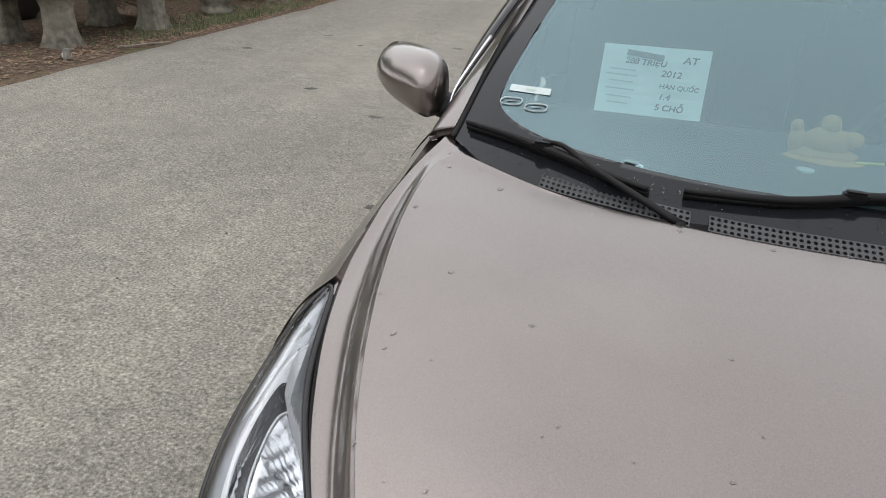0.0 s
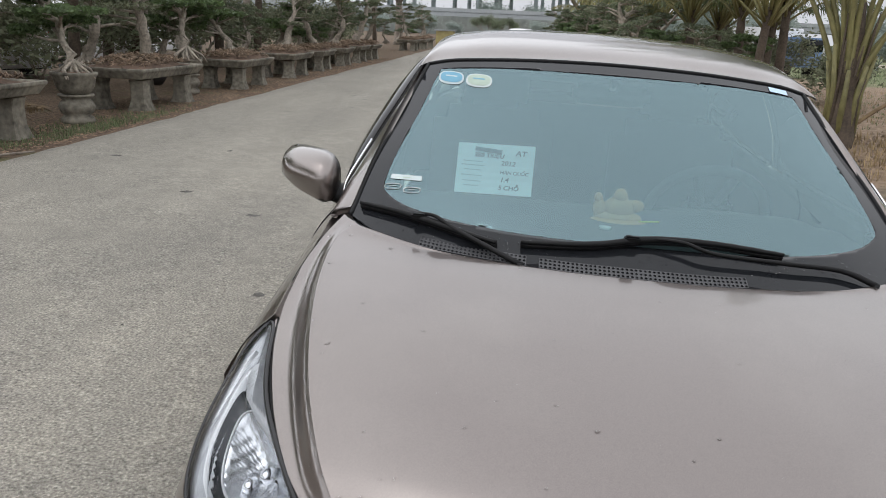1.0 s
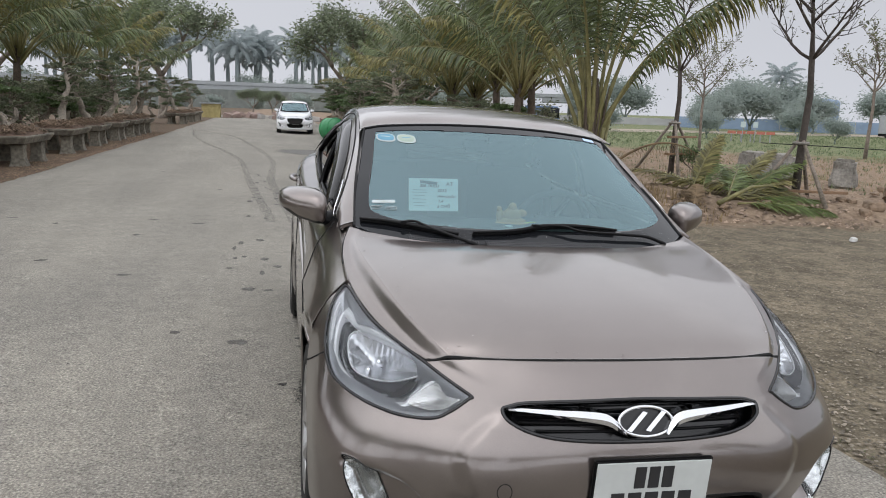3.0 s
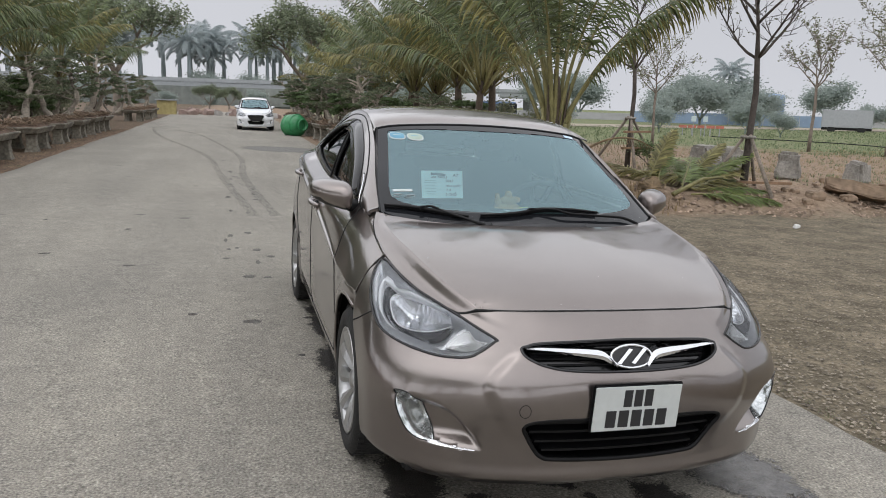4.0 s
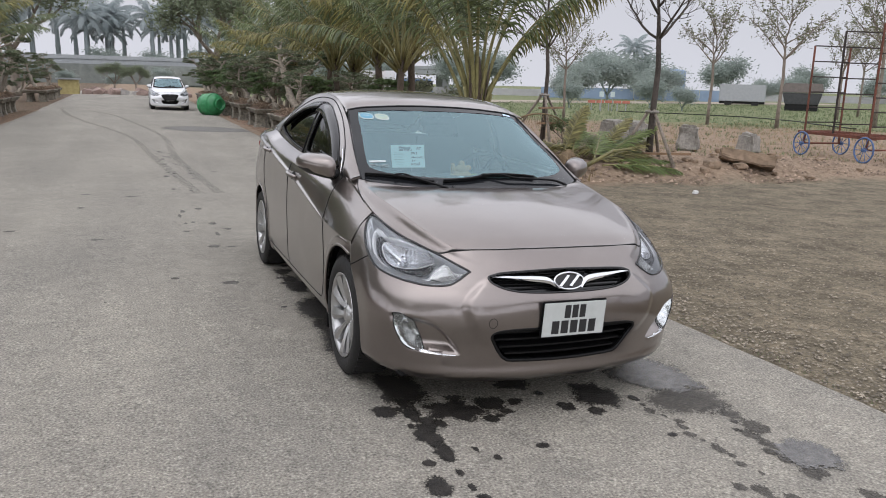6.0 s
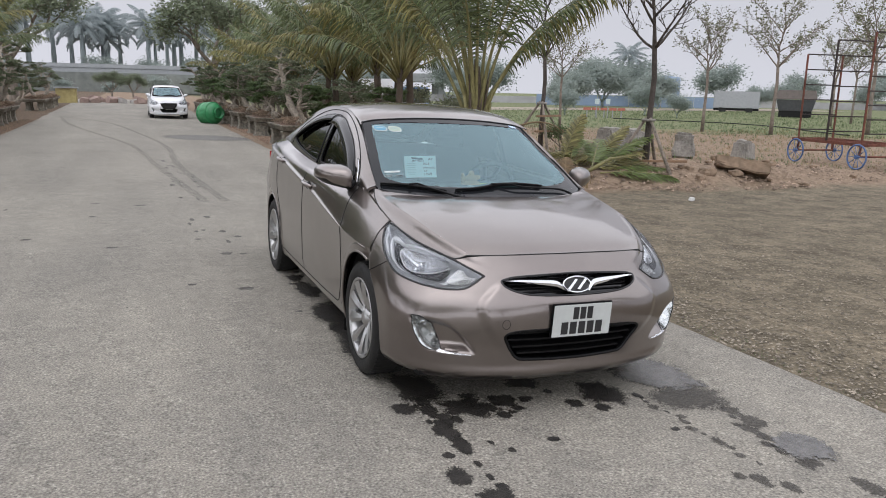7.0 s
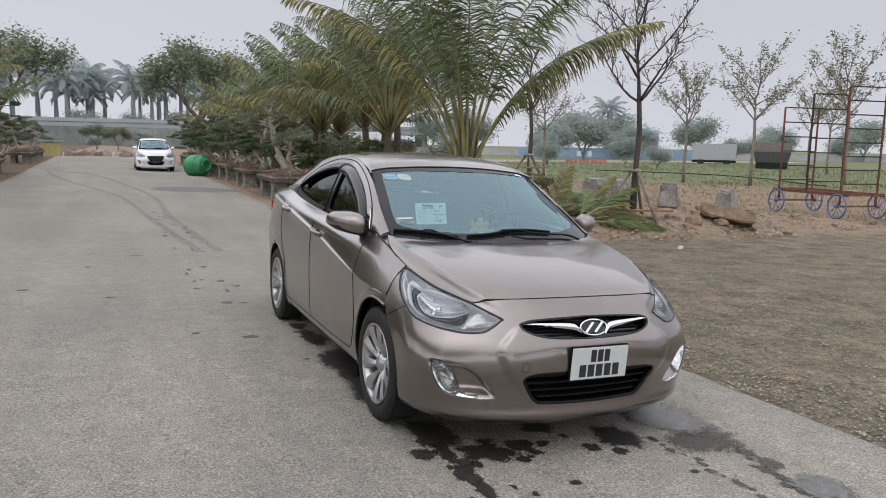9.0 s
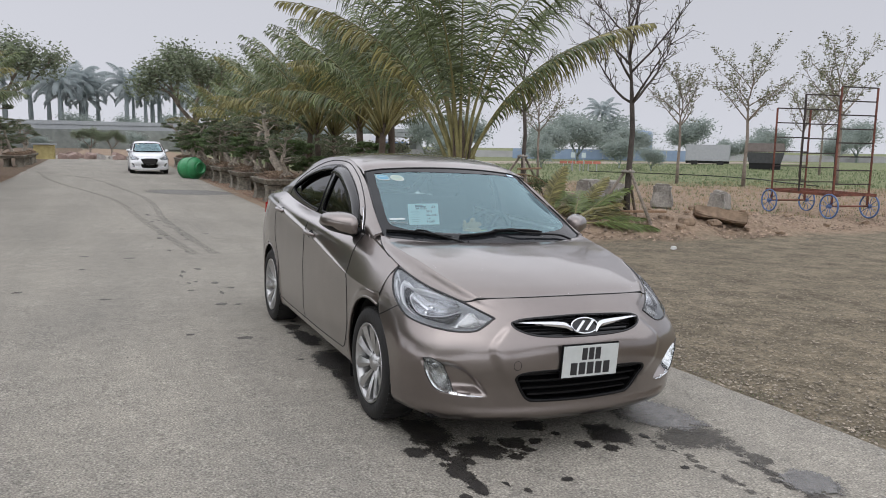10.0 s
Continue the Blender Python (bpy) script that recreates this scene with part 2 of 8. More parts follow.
# greenhouse side: belt to roof rail
Y_GLASS = (.30, .55, .85, 1.2, 1.7, 2.2, 2.6, 2.95)
RAIL = ((.668, .30, .98), (.646, .55, 1.105), (.602, .85, 1.258), (.573, 1.2, 1.372), (.555, 1.7, 1.40), (.558, 2.2, 1.355), (.578, 2.6, 1.255), (.61, 2.95, 1.13))


def house_net(sgn):
    bx, bz = line(Y_SIDE, BELT_X), line(Y_SIDE, BELT_Z)
    foot = [(sgn * float(bx(y)[0]), y, float(bz(y)[0]) + .002) for y in Y_GLASS]
    foot[0] = (sgn * .715, .30, .945)
    top = [(sgn * x, y, z) for x, y, z in RAIL]
    rows = []
    for k in (0, .33, .67, 1):
        bulge = .022 * 4 * k * (1 - k)
        rows.append([(a[0] + (b[0] - a[0]) * k + sgn * bulge, a[1], a[2] + (b[2] - a[2]) * k) for a, b in zip(foot, top)])
    return Net(rows)


# windscreen, from under the cowl to the roof's front edge
SCREEN = Net([
    mirrored_row((0, .06, .925), (.25, .075, .925), (.45, .13, .932), (.58, .20, .945), (.665, .28, .965)),
    mirrored_row((0, .30, 1.062), (.25, .315, 1.061), (.44, .36, 1.058), (.57, .42, 1.055), (.652, .47, 1.055)),
    mirrored_row((0, .58, 1.205), (.24, .595, 1.202), (.42, .63, 1.192), (.54, .67, 1.18), (.618, .70, 1.168)),
    mirrored_row((0, .90, 1.352), (.23, .91, 1.347), (.40, .93, 1.336), (.50, .945, 1.326), (.572, .96, 1.31)),
])
ROOF = Net([
    mirrored_row((0, .905, 1.356), (.23, .915, 1.351), (.40, .935, 1.340), (.50, .95, 1.330), (.572, .965, 1.314), (.592, .90, 1.305)),
    mirrored_row((0, 1.05, 1.402), (.23, 1.05, 1.397), (.40, 1.06, 1.386), (.49, 1.07, 1.374), (.55, 1.08, 1.362), (.583, 1.08, 1.347)),
    mirrored_row((0, 1.35, 1.440), (.23, 1.35, 1.435), (.39, 1.35, 1.424), (.475, 1.35, 1.412), (.53, 1.35, 1.402), (.568, 1.35, 1.388)),
    mirrored_row((0, 1.75, 1.445), (.23, 1.75, 1.440), (.38, 1.75, 1.430), (.465, 1.75, 1.419), (.52, 1.75, 1.410), (.557, 1.75, 1.399)),
    mirrored_row((0, 2.2, 1.410), (.23, 2.2, 1.406), (.38, 2.2, 1.396), (.47, 2.2, 1.385), (.525, 2.2, 1.374), (.56, 2.2, 1.356)),
    mirrored_row((0, 2.55, 1.335), (.23, 2.55, 1.331), (.38, 2.55, 1.322), (.475, 2.55, 1.312), (.54, 2.55, 1.296), (.577, 2.55, 1.270)),
])

# ---- mesh helpers ----
def mesh_object(name, verts, faces, mat=None, parent=None, smooth=True, label=""):
    me = bpy.data.meshes.new(name)
    me.from_pydata([tuple(map(float, v)) for v in verts], [], [tuple(map(int, f)) for f in faces])
    me.validate()
    if mat:
        me.materials.append(mat)
    if smooth:
        me.polygons.foreach_set("use_smooth", [True] * len(me.polygons))
    ob = new(name, me)
    ob.parent = parent
    if label:
        tagged(ob, label)
    return ob


def part(name, bm, mat, parent=None, label="", smooth=False):
    me = bpy.data.meshes.new(name)
    bm.to_mesh(me)
    bm.free()
    me.materials.append(mat)
    if smooth:
        me.polygons.foreach_set("use_smooth", [True] * len(me.polygons))
    ob = new(name, me)
    ob.parent = parent
    if label:
        tagged(ob, label)
    return ob


def empty(name, m=None, label="", category="", group="", kind=""):
    ob = new(name)
    ob.empty_display_size = .1
    if m is not None:
        ob.matrix_basis = m
    return tagged(ob, label, category, group, kind)


def box_bm(size, at=(0, 0, 0), turn=None, bevel=0.0, bm=None, taper=1.0):
    """A box of that size about a place; taper shrinks its top."""
    own = bmesh.new()
    bmesh.ops.create_cube(own, size=1)
    for v in own.verts:
        k = taper if v.co.z > 0 else 1
        v.co = Vector((v.co.x * size[0] * k, v.co.y * size[1] * k, v.co.z * size[2]))
    if bevel:
        bmesh.ops.bevel(own, geom=own.edges[:], offset=bevel, segments=2, affect="EDGES")
    m = Matrix.Translation(at) @ (turn or Matrix.Identity(4))
    bmesh.ops.transform(own, matrix=m, verts=own.verts[:])
    return join_bm(bm, own)


def join_bm(bm, own):
    if bm is None:
        return own
    me = bpy.data.meshes.new("tmp")
    own.to_mesh(me)
    own.free()
    bm.from_mesh(me)
    bpy.data.meshes.remove(me)
    return bm


def lathe_bm(profile, steps=32, axis="z", at=(0, 0, 0), bm=None, caps=True):
    """A turned body from (radius, height) pairs."""
    own = bmesh.new()
    rings = []
    for r, h in profile:
        ring = []
        for k in range(steps):
            a = 2 * math.pi * k / steps
            p = (r * math.cos(a), r * math.sin(a), h)
            if axis == "x":
                p = (h, p[0], p[1])
            elif axis == "y":
                p = (p[0], h, p[1])
            ring.append(own.verts.new(Vector(p) + Vector(at)))
        rings.append(ring)
    for a, b in zip(rings, rings[1:]):
        for k in range(steps):
            own.faces.new((a[k], a[(k + 1) % steps], b[(k + 1) % steps], b[k]))
    for ring in (rings[0], rings[-1]):
        if caps and profile[0 if ring is rings[0] else -1][0] > 1e-4:
            own.faces.new(ring)
    bmesh.ops.remove_doubles(own, verts=own.verts[:], dist=1e-5)
    bmesh.ops.recalc_face_normals(own, faces=own.faces[:])
    return join_bm(bm, own)


def tube_arrays(pts, radii, sides=8, closed=False):
    """Verts and faces of a round tube along points; radii one number or one a point."""
    pts = [Vector(p) for p in pts]
    n = len(pts)
    radii = [radii] * n if isinstance(radii, (int, float)) else list(radii)
    verts, faces = [], []
    up = None
    for i, p in enumerate(pts):
        a = pts[(i - 1) % n] if closed or i else p
        b = pts[(i + 1) % n] if closed or i < n - 1 else p
        d = (b - a).normalized() if (b - a).length > 1e-9 else Vector((0, 0, 1))
        if up is None:
            up = d.orthogonal().normalized()
        up = (up - d * up.dot(d))
        up = up.normalized() if up.length > 1e-6 else d.orthogonal().normalized()
        w = d.cross(up)
        for k in range(sides):
            t = 2 * math.pi * k / sides
            verts.append(p + (up * math.cos(t) + w * math.sin(t)) * radii[i])
    for i in range(n if closed else n - 1):
        j = (i + 1) % n
        for k in range(sides):
            l = (k + 1) % sides
            faces.append((i * sides + k, i * sides + l, j * sides + l, j * sides + k))
    if not closed:
        faces.append(tuple(range(sides))[::-1])
        faces.append(tuple((n - 1) * sides + k for k in range(sides)))
    return verts, faces


def tube(name, pts, radii, mat, parent=None, sides=8, closed=False, label=""):
    return mesh_object(name, *tube_arrays(pts, radii, sides, closed), mat, parent, label=label)


class Heap:
    """Gathers many small shapes into one mesh."""
    def __init__(self):
        self.v, self.f = [], []

    def add(self, verts, faces):
        n = len(self.v)
        self.v.extend(tuple(p) for p in verts)
        self.f.extend(tuple(i + n for i in f) for f in faces)

    def tube(self, pts, radii, sides=6):
        self.add(*tube_arrays(pts, radii, sides))

    def build(self, name, mat, parent=None, smooth=True, label=""):
        return mesh_object(name, self.v, self.f, mat, parent, smooth, label)


def smooth_line(pts, per=6, closed=False):
    """Points along a smooth curve through pts."""
    p = np.array(pts, float)
    if closed:
        n = len(p)
        out = []
        for i in range(n):
            a, b, c, d = p[(i - 1) % n], p[i], p[(i + 1) % n], p[(i + 2) % n]
            for f in np.arange(per) / per:
                out.append(.5 * (2 * b + (c - a) * f + (2 * a - 5 * b + 4 * c - d) * f**2 + (3 * b - a - 3 * c + d) * f**3))
        return np.array(out)
    t = np.linspace(0, len(p) - 1, per * (len(p) - 1) + 1)
    return spline_weights(t, len(p)) @ p


def inside(loop, pts):
    """Which of the plane points lie inside the closed loop."""
    x, y = pts[:, 0][:, None], pts[:, 1][:, None]
    a, b = loop, np.roll(loop, -1, axis=0)
    cross = (a[:, 1] > y) != (b[:, 1] > y)
    at = a[:, 0] + (y - a[:, 1]) / np.where(b[:, 1] == a[:, 1], 1e-9, b[:, 1] - a[:, 1]) * (b[:, 0] - a[:, 0])
    return (cross & (x < at)).sum(1) % 2 == 1


def nearest(loop, pts):
    """The nearest place of the closed loop to each plane point, and its distance."""
    a, b = loop, np.roll(loop, -1, axis=0)
    best, where = np.full(len(pts), 1e9), np.zeros((len(pts), 2))
    for p, q in zip(a, b):
        d = q - p
        k = np.clip(((pts - p) @ d) / max(d @ d, 1e-12), 0, 1)
        c = p + k[:, None] * d
        r = np.hypot(*(pts - c).T)
        closer = r < best
        best[closer], where[closer] = r[closer], c[closer]
    return where, best


class Panel:
    """A net as a fine mesh whose edges follow given outlines, so that openings can be cut and set back."""
    def __init__(self, net, nu, nv, chart, loops=(), shift=None, core=(0, 1.3, .55)):
        self.net, self.chart = net, chart
        u, v = np.meshgrid(np.linspace(0, 1, nu + 1), np.linspace(0, 1, nv + 1))
        self.shape = u.shape
        u, v = u.ravel(), v.ravel()
        p = net.at(u, v)
        c = chart(p)
        g = c.reshape(*self.shape, 2)
        gu, gv = np.gradient(g, axis=1) * nu, np.gradient(g, axis=0) * nv
        gu, gv = gu.reshape(-1, 2), gv.reshape(-1, 2)
        du, dv = np.hypot(*gu.T) / nu, np.hypot(*gv.T) / nv
        cell = np.array((np.median(np.maximum(np.abs(gu[:, 0]) / nu, np.abs(gv[:, 0]) / nv)), np.median(np.maximum(np.abs(gu[:, 1]) / nu, np.abs(gv[:, 1]) / nv))))
        det = gu[:, 0] * gv[:, 1] - gu[:, 1] * gv[:, 0]
        det = np.where(np.abs(det) < 1e-9, 1e-9, det)
        for loop in loops:
            goal, far = nearest(loop / cell, c / cell)
            hit = far < .62
            e = (goal * cell - c)[hit]
            mu = (e[:, 0] * gv[hit, 1] - e[:, 1] * gv[hit, 0]) / det[hit]
            mv = (gu[hit, 0] * e[:, 1] - gu[hit, 1] * e[:, 0]) / det[hit]
            u[hit] = np.clip(u[hit] + np.clip(mu, -.7 / nu, .7 / nu), 0, 1)
            v[hit] = np.clip(v[hit] + np.clip(mv, -.7 / nv, .7 / nv), 0, 1)
            c = chart(net.at(u, v))
        self.p = net.at(u, v)
        self.c = c
        e = 1e-3
        tu = net.at(np.minimum(u + e, 1), v) - net.at(np.maximum(u - e, 0), v)
        tv = net.at(u, np.minimum(v + e, 1)) - net.at(u, np.maximum(v - e, 0))
        n = np.cross(tu, tv)
        self.n = n / np.maximum(np.linalg.norm(n, axis=1), 1e-12)[:, None]
        if ((self.p - np.array(core)) * self.n).sum(1).mean() < 0:
            self.n = -self.n
        if shift is not None:
            self.p = self.p + self.n * shift(self.c, self.p)[:, None]
        i = np.arange((nu + 1) * (nv + 1)).reshape(self.shape)
        self.f = np.stack([i[:-1, :-1], i[:-1, 1:], i[1:, 1:], i[1:, :-1]], -1).reshape(-1, 4)
        self.mid = self.c[self.f].mean(1)
        self.masks = [inside(loop, self.mid) for loop in loops]

    def piece(self, name, mask, mat, parent, depth=None, rim=0.0, label="", rim_from=0.0):
        """The faces under the mask as one mesh. depth: how far each vertex is set in; rim: width of an edge turned inwards."""
        f = self.f[mask]
        # faces look outwards
        q = self.p[f]
        if (np.cross(q[:, 2] - q[:, 0], q[:, 3] - q[:, 1]) * self.n[f[:, 0]]).sum() < 0:
            f = f[:, ::-1]
        used = np.unique(f)
        back = np.full(len(self.p), -1)
        back[used] = np.arange(len(used))
        p = self.p[used] if depth is None else self.p[used] - self.n[used] * (depth if np.isscalar(depth) else depth[used][:, None])
        faces = back[f].tolist()
        verts = list(p)
        if rim:
            e = np.sort(np.concatenate([f[:, [0, 1]], f[:, [1, 2]], f[:, [2, 3]], f[:, [3, 0]]]), axis=1)
            e, count = np.unique(e, axis=0, return_counts=True)
            edge = e[count == 1]
            ends = np.unique(edge)
            low = {k: len(verts) + j for j, k in enumerate(ends)}
            verts += list(p[back[ends]] - self.n[ends] * rim)
            faces += [(back[a], back[b], low[b], low[a]) for a, b in edge]
        return mesh_object(name, verts, faces, mat, parent, label=label)

    def inset(self, loop, mask, width):
        """0 at the outline, 1 from that width inwards, for every vertex."""
        d = np.full(len(self.p), 0.0)
        used = np.unique(self.f[mask])
        d[used] = np.clip(nearest(loop, self.c[used])[1] / width, 0, 1)
        return d

    def on(self, pts, lift=0.0):
        """Places on the surface for chart points."""
        out = []
        g = self.c
        for q in np.atleast_2d(np.array(pts, float)):
            j = np.argmin(((g - q) ** 2).sum(1))
            r, k = divmod(j, self.shape[1])
            r, k = min(max(r, 1), self.shape[0] - 2), min(max(k, 1), self.shape[1] - 2)
            at = lambda a, b: a.reshape(*self.shape, -1)[r + b[0], k + b[1]]
            cu, cv = (at(g, (0, 1)) - at(g, (0, -1))) / 2, (at(g, (1, 0)) - at(g, (-1, 0))) / 2
            pu, pv = (at(self.p, (0, 1)) - at(self.p, (0, -1))) / 2, (at(self.p, (1, 0)) - at(self.p, (-1, 0))) / 2
            m = np.array([cu, cv]).T
            s = np.linalg.lstsq(m, q - at(g, (0, 0)), rcond=None)[0]
            s = np.clip(s, -2, 2)
            out.append(at(self.p, (0, 0)) + pu * s[0] + pv * s[1] + at(self.n, (0, 0)) * lift)
        return np.array(out)

    def seam(self, name, pts, mat, parent, radius=.0022, closed=False, lift=0.0, sides=6):
        return tube(name, self.on(pts, lift), radius, mat, parent, sides, closed)


def flip(loop):
    return np.array([(-a, b) for a, b in loop])


def front_chart(p):
    k = np.tanh(p[:, 0] / .15)
    return np.stack([p[:, 0] + k * (p[:, 1] + .85), p[:, 2]], 1)


def side_chart(p):
    return np.stack([p[:, 1], p[:, 2]], 1)


def top_chart(p):
    return np.stack([p[:, 0], p[:, 1]], 1)


def face_chart(p):
    return np.stack([p[:, 0], p[:, 2]], 1)


def step(d):
    d = np.clip(d, 0, 1)
    return d * d * (3 - 2 * d)


CAR_POSE = Matrix.Rotation(radians(-.5), 4, "X") @ Matrix.Rotation(radians(1.8), 4, "Y")
saloon = empty("car", CAR_POSE, "brown metallic four-door saloon with water drops, parked on the road", "car")

HEADLAMP = smooth_line([(1.446, .827), (1.43, .775), (1.383, .728), (1.31, .687), (1.22, .648), (1.121, .628), (.995, .613), (.837, .604), (.715, .610),
                        (.66, .632), (.618, .662), (.615, .670), (.725, .700), (.839, .727), (.973, .752), (1.138, .78), (1.30, .815), (1.41, .836)], 8, True)
FOG_POCKET = smooth_line([(1.03, .475), (.904, .479), (.763, .459), (.673, .405), (.60, .325), (.62, .305), (.76, .312), (.89, .315), (.955, .35), (1.0, .41)], 8, True)
FOG_LAMP = smooth_line([(1.018, .472), (.996, .41), (.955, .352), (.905, .324), (.850, .318), (.815, .322), (.835, .348), (.862, .395), (.892, .450), (.935, .478), (.985, .482)], 8, True)
FOG_TRIM = smooth_line([(.835, .315), (.74, .309), (.625, .307), (.74, .315), (.815, .323)], 8, True)
GRILLE = smooth_line([(0, .682), (.25, .678), (.42, .668), (.478, .657), (.496, .647), (.46, .621), (.37, .597), (.25, .586), (0, .582),
                      (-.25, .586), (-.37, .597), (-.46, .621), (-.496, .647), (-.478, .657), (-.42, .668), (-.25, .678)], 8, True)
INTAKE = smooth_line([(0, .434), (.29, .433), (.395, .425), (.43, .405), (.425, .375), (.40, .325), (.365, .288), (.30, .277), (0, .272),
                      (-.30, .277), (-.365, .288), (-.40, .325), (-.425, .375), (-.43, .405), (-.395, .425), (-.29, .433)], 8, True)
CENTRE = smooth_line([(-.515, .70), (-.515, .64), (-.575, .545), (-.545, .48), (-.44, .30), (-.40, .10), (.40, .10), (.44, .30), (.545, .48), (.575, .545), (.515, .64), (.515, .70)], 6, True)


def front_shift(c, p):
    s = np.zeros(len(c))
    for loop in (FOG_POCKET, flip(FOG_POCKET)):
        d = nearest(loop, c)[1]
        s += np.where(inside(loop, c), .044 * step(d / .042), 0)
    d = nearest(CENTRE, c)[1]
    low = step((.66 - c[:, 1]) / .06) * step((c[:, 1] - .26) / .26)
    s += np.where(inside(CENTRE, c), .013 * step(.5 + d / .066), .013 * step(.5 - d / .066)) * -low
    # the bonnet's side crease runs out on the bumper
    a, b = np.array((.775, .742)), np.array((.555, .698))
    q = np.stack([np.abs(c[:, 0]), c[:, 1]], 1) - a
    e = (b - a) / np.hypot(*(b - a))
    along = q @ e / np.hypot(*(b - a))
    off = q @ np.array((e[1], -e[0]))
    off = np.where(((.2, .76) - a) @ np.array((e[1], -e[0])) > 0, off, -off)
    fade = np.clip(1.05 - along, 0, 1) * (along > -.4) * np.exp(-np.abs(off) / .10)
    return -s + .008 * step(.5 + off / .022) * fade


front = Panel(FRONT, 420, 130, front_chart,
              [GRILLE, INTAKE, HEADLAMP, flip(HEADLAMP), FOG_LAMP, flip(FOG_LAMP), FOG_TRIM, flip(FOG_TRIM)], front_shift)
holes = np.any(front.masks, axis=0)
front.piece("front_bumper", ~holes, PAINT, saloon, rim=.018)
# grille and lower intake
front.piece("grille_backing", front.masks[0], GLOSS_BLACK, saloon, depth=.045, rim=-.043)
front.piece("intake_backing", front.masks[1], BLACK, saloon, depth=.07, rim=-.068)
front.seam("grille_edge", GRILLE, GLOSS_BLACK, saloon, .0055, True, -.001)
front.seam("intake_edge", INTAKE, BLACK, saloon, .0085, True, -.005)


def across(z, half, lift, n=41, dz=0.0, start=0.0):
    """Points along the front at one height, between -half and half of the chart."""
    a = np.linspace(-half, half, n)
    return front.on([(w, z + dz * abs(w) / half) for w in a], lift)


for z, half in ((.66, .44), (.643, .46), (.625, .43), (.607, .37)):
    tube("grille_slat", across(z, half, -.036), .0045, BLACK, saloon, 6)
for z, half in ((.408, .42), (.372, .41), (.337, .39), (.304, .36)):
    pts = across(z, half, -.03)
    v, f = [], []
    for k, p in enumerate(pts):
        v += [p + (0, -.012, .004), p + (0, .03, .008), p + (0, .03, -.004), p + (0, -.012, -.004)]
        if k:
            f += [(4 * k - 4 + a, 4 * k - 4 + (a + 1) % 4, 4 * k + (a + 1) % 4, 4 * k + a) for a in range(4)]
    mesh_object("intake_slat", v, f, BLACK, saloon, smooth=False)

# chrome wings of the grille
for s in (-1, 1):
    v, f = [], []
    rows = [(.080, .594, .602), (.112, .608, .630), (.15, .622, .648), (.22, .631, .6545), (.32, .6385, .6555), (.43, .645, .6545), (.480, .6485, .651)]
    rows = spline_weights(np.linspace(0, 6, 31), 7) @ np.array(rows)
    for k, (w, lo, hi) in enumerate(rows):
        a, b = front.on([(s * w, lo), (s * w, hi)], .004)
        m = (a + b) / 2 + (0, -.010, 0)
        v += [a, m, b, b + (0, .03, 0), a + (0, .03, 0)]
        if k:
            f += [(5 * k - 5 + e, 5 * k - 5 + (e + 1) % 5, 5 * k + (e + 1) % 5, 5 * k + e) for e in range(5)]
    f += [(0, 1, 2, 3, 4), tuple(5 * 30 + e for e in range(5))]
    mesh_object("chrome_wing", v, f, CHROME, saloon, smooth=False)

# oval badge: a ring with two plain slanted bars
badge = empty("badge", Matrix.Translation((.004, -.776, .632)) @ Matrix.Rotation(radians(-24), 4, "X"))
badge.parent = saloon
ring = [(.076 * math.cos(t), 0, .038 * math.sin(t)) for t in np.linspace(0, 2 * math.pi, 49)[:-1]]
tube("ring", ring, .005, CHROME, badge, 8, True)
mesh_object("badge_disc", [(x * .98, .006, z * .98) for x, _, z in ring], [tuple(range(48))], GLOSS_BLACK, badge, False)
bm = bmesh.new()
for x0, x1 in ((-.033, -.020), (.020, .033)):
    tilt = .019
    q = [(x0 - tilt - .006, -.022), (x1 - tilt - .006, -.026), (x1 + tilt + .006, .022), (x0 + tilt + .006, .026)]
    own = bmesh.new()
    lower = [own.verts.new((x, -.006, z)) for x, z in q]
    upper = [own.verts.new((x, .005, z)) for x, z in q]
    own.faces.new(lower), own.faces.new(upper[::-1])
    for k in range(4):
        own.faces.new((lower[k], lower[(k + 1) % 4], upper[(k + 1) % 4], upper[k]))
    bm = join_bm(bm, own)
bmesh.ops.recalc_face_normals(bm, faces=bm.faces[:])
part("device", bm, CHROME, badge)

# number plate, with plain bars for its two lines
plate = empty("number_plate", Matrix.Translation((.008, -.836, .474)) @ Matrix.Rotation(radians(4), 4, "X"))
plate.parent = saloon
part("plate_frame", box_bm((.330, .012, .169), (0, .008, 0), bevel=.004), BLACK, plate)
part("plate_sheet", box_bm((.318, .004, .157), (0, -.001, 0), bevel=.0015), PLATE_WHITE, plate)
for z, w, n in ((.036, .115, 3), (-.036, .235, 5)):
    for k in range(n):
        x = -w / 2 + (k + .5) * w / n
        part("plate_bar", box_bm((w / n * .78, .003, .060), (x, -.0035, z), bevel=.001), PRINT, plate)

# headlamps and fog lamps
BOWL = smooth_line([(1.245, .752), (1.184, .769), (1.033, .759), (.866, .720), (.933, .688), (1.05, .675), (1.155, .684), (1.232, .726)], 8, True)
RECESS = smooth_line([(1.31, .768), (1.225, .778), (1.059, .767), (.858, .722), (.843, .673), (.890, .642), (1.0, .638), (1.11, .651), (1.232, .688), (1.297, .732)], 8, True)
SWEEP = smooth_line([(1.355, .790), (1.352, .757), (1.303, .710), (1.238, .671), (1.11, .639), (.985, .622), (.863, .622), (.824, .650), (.792, .681), (.738, .695), (.625, .672)], 6)
BROW = smooth_line([(1.35, .793), (1.26, .791), (1.183, .782), (1.047, .762), (.907, .736)], 6)
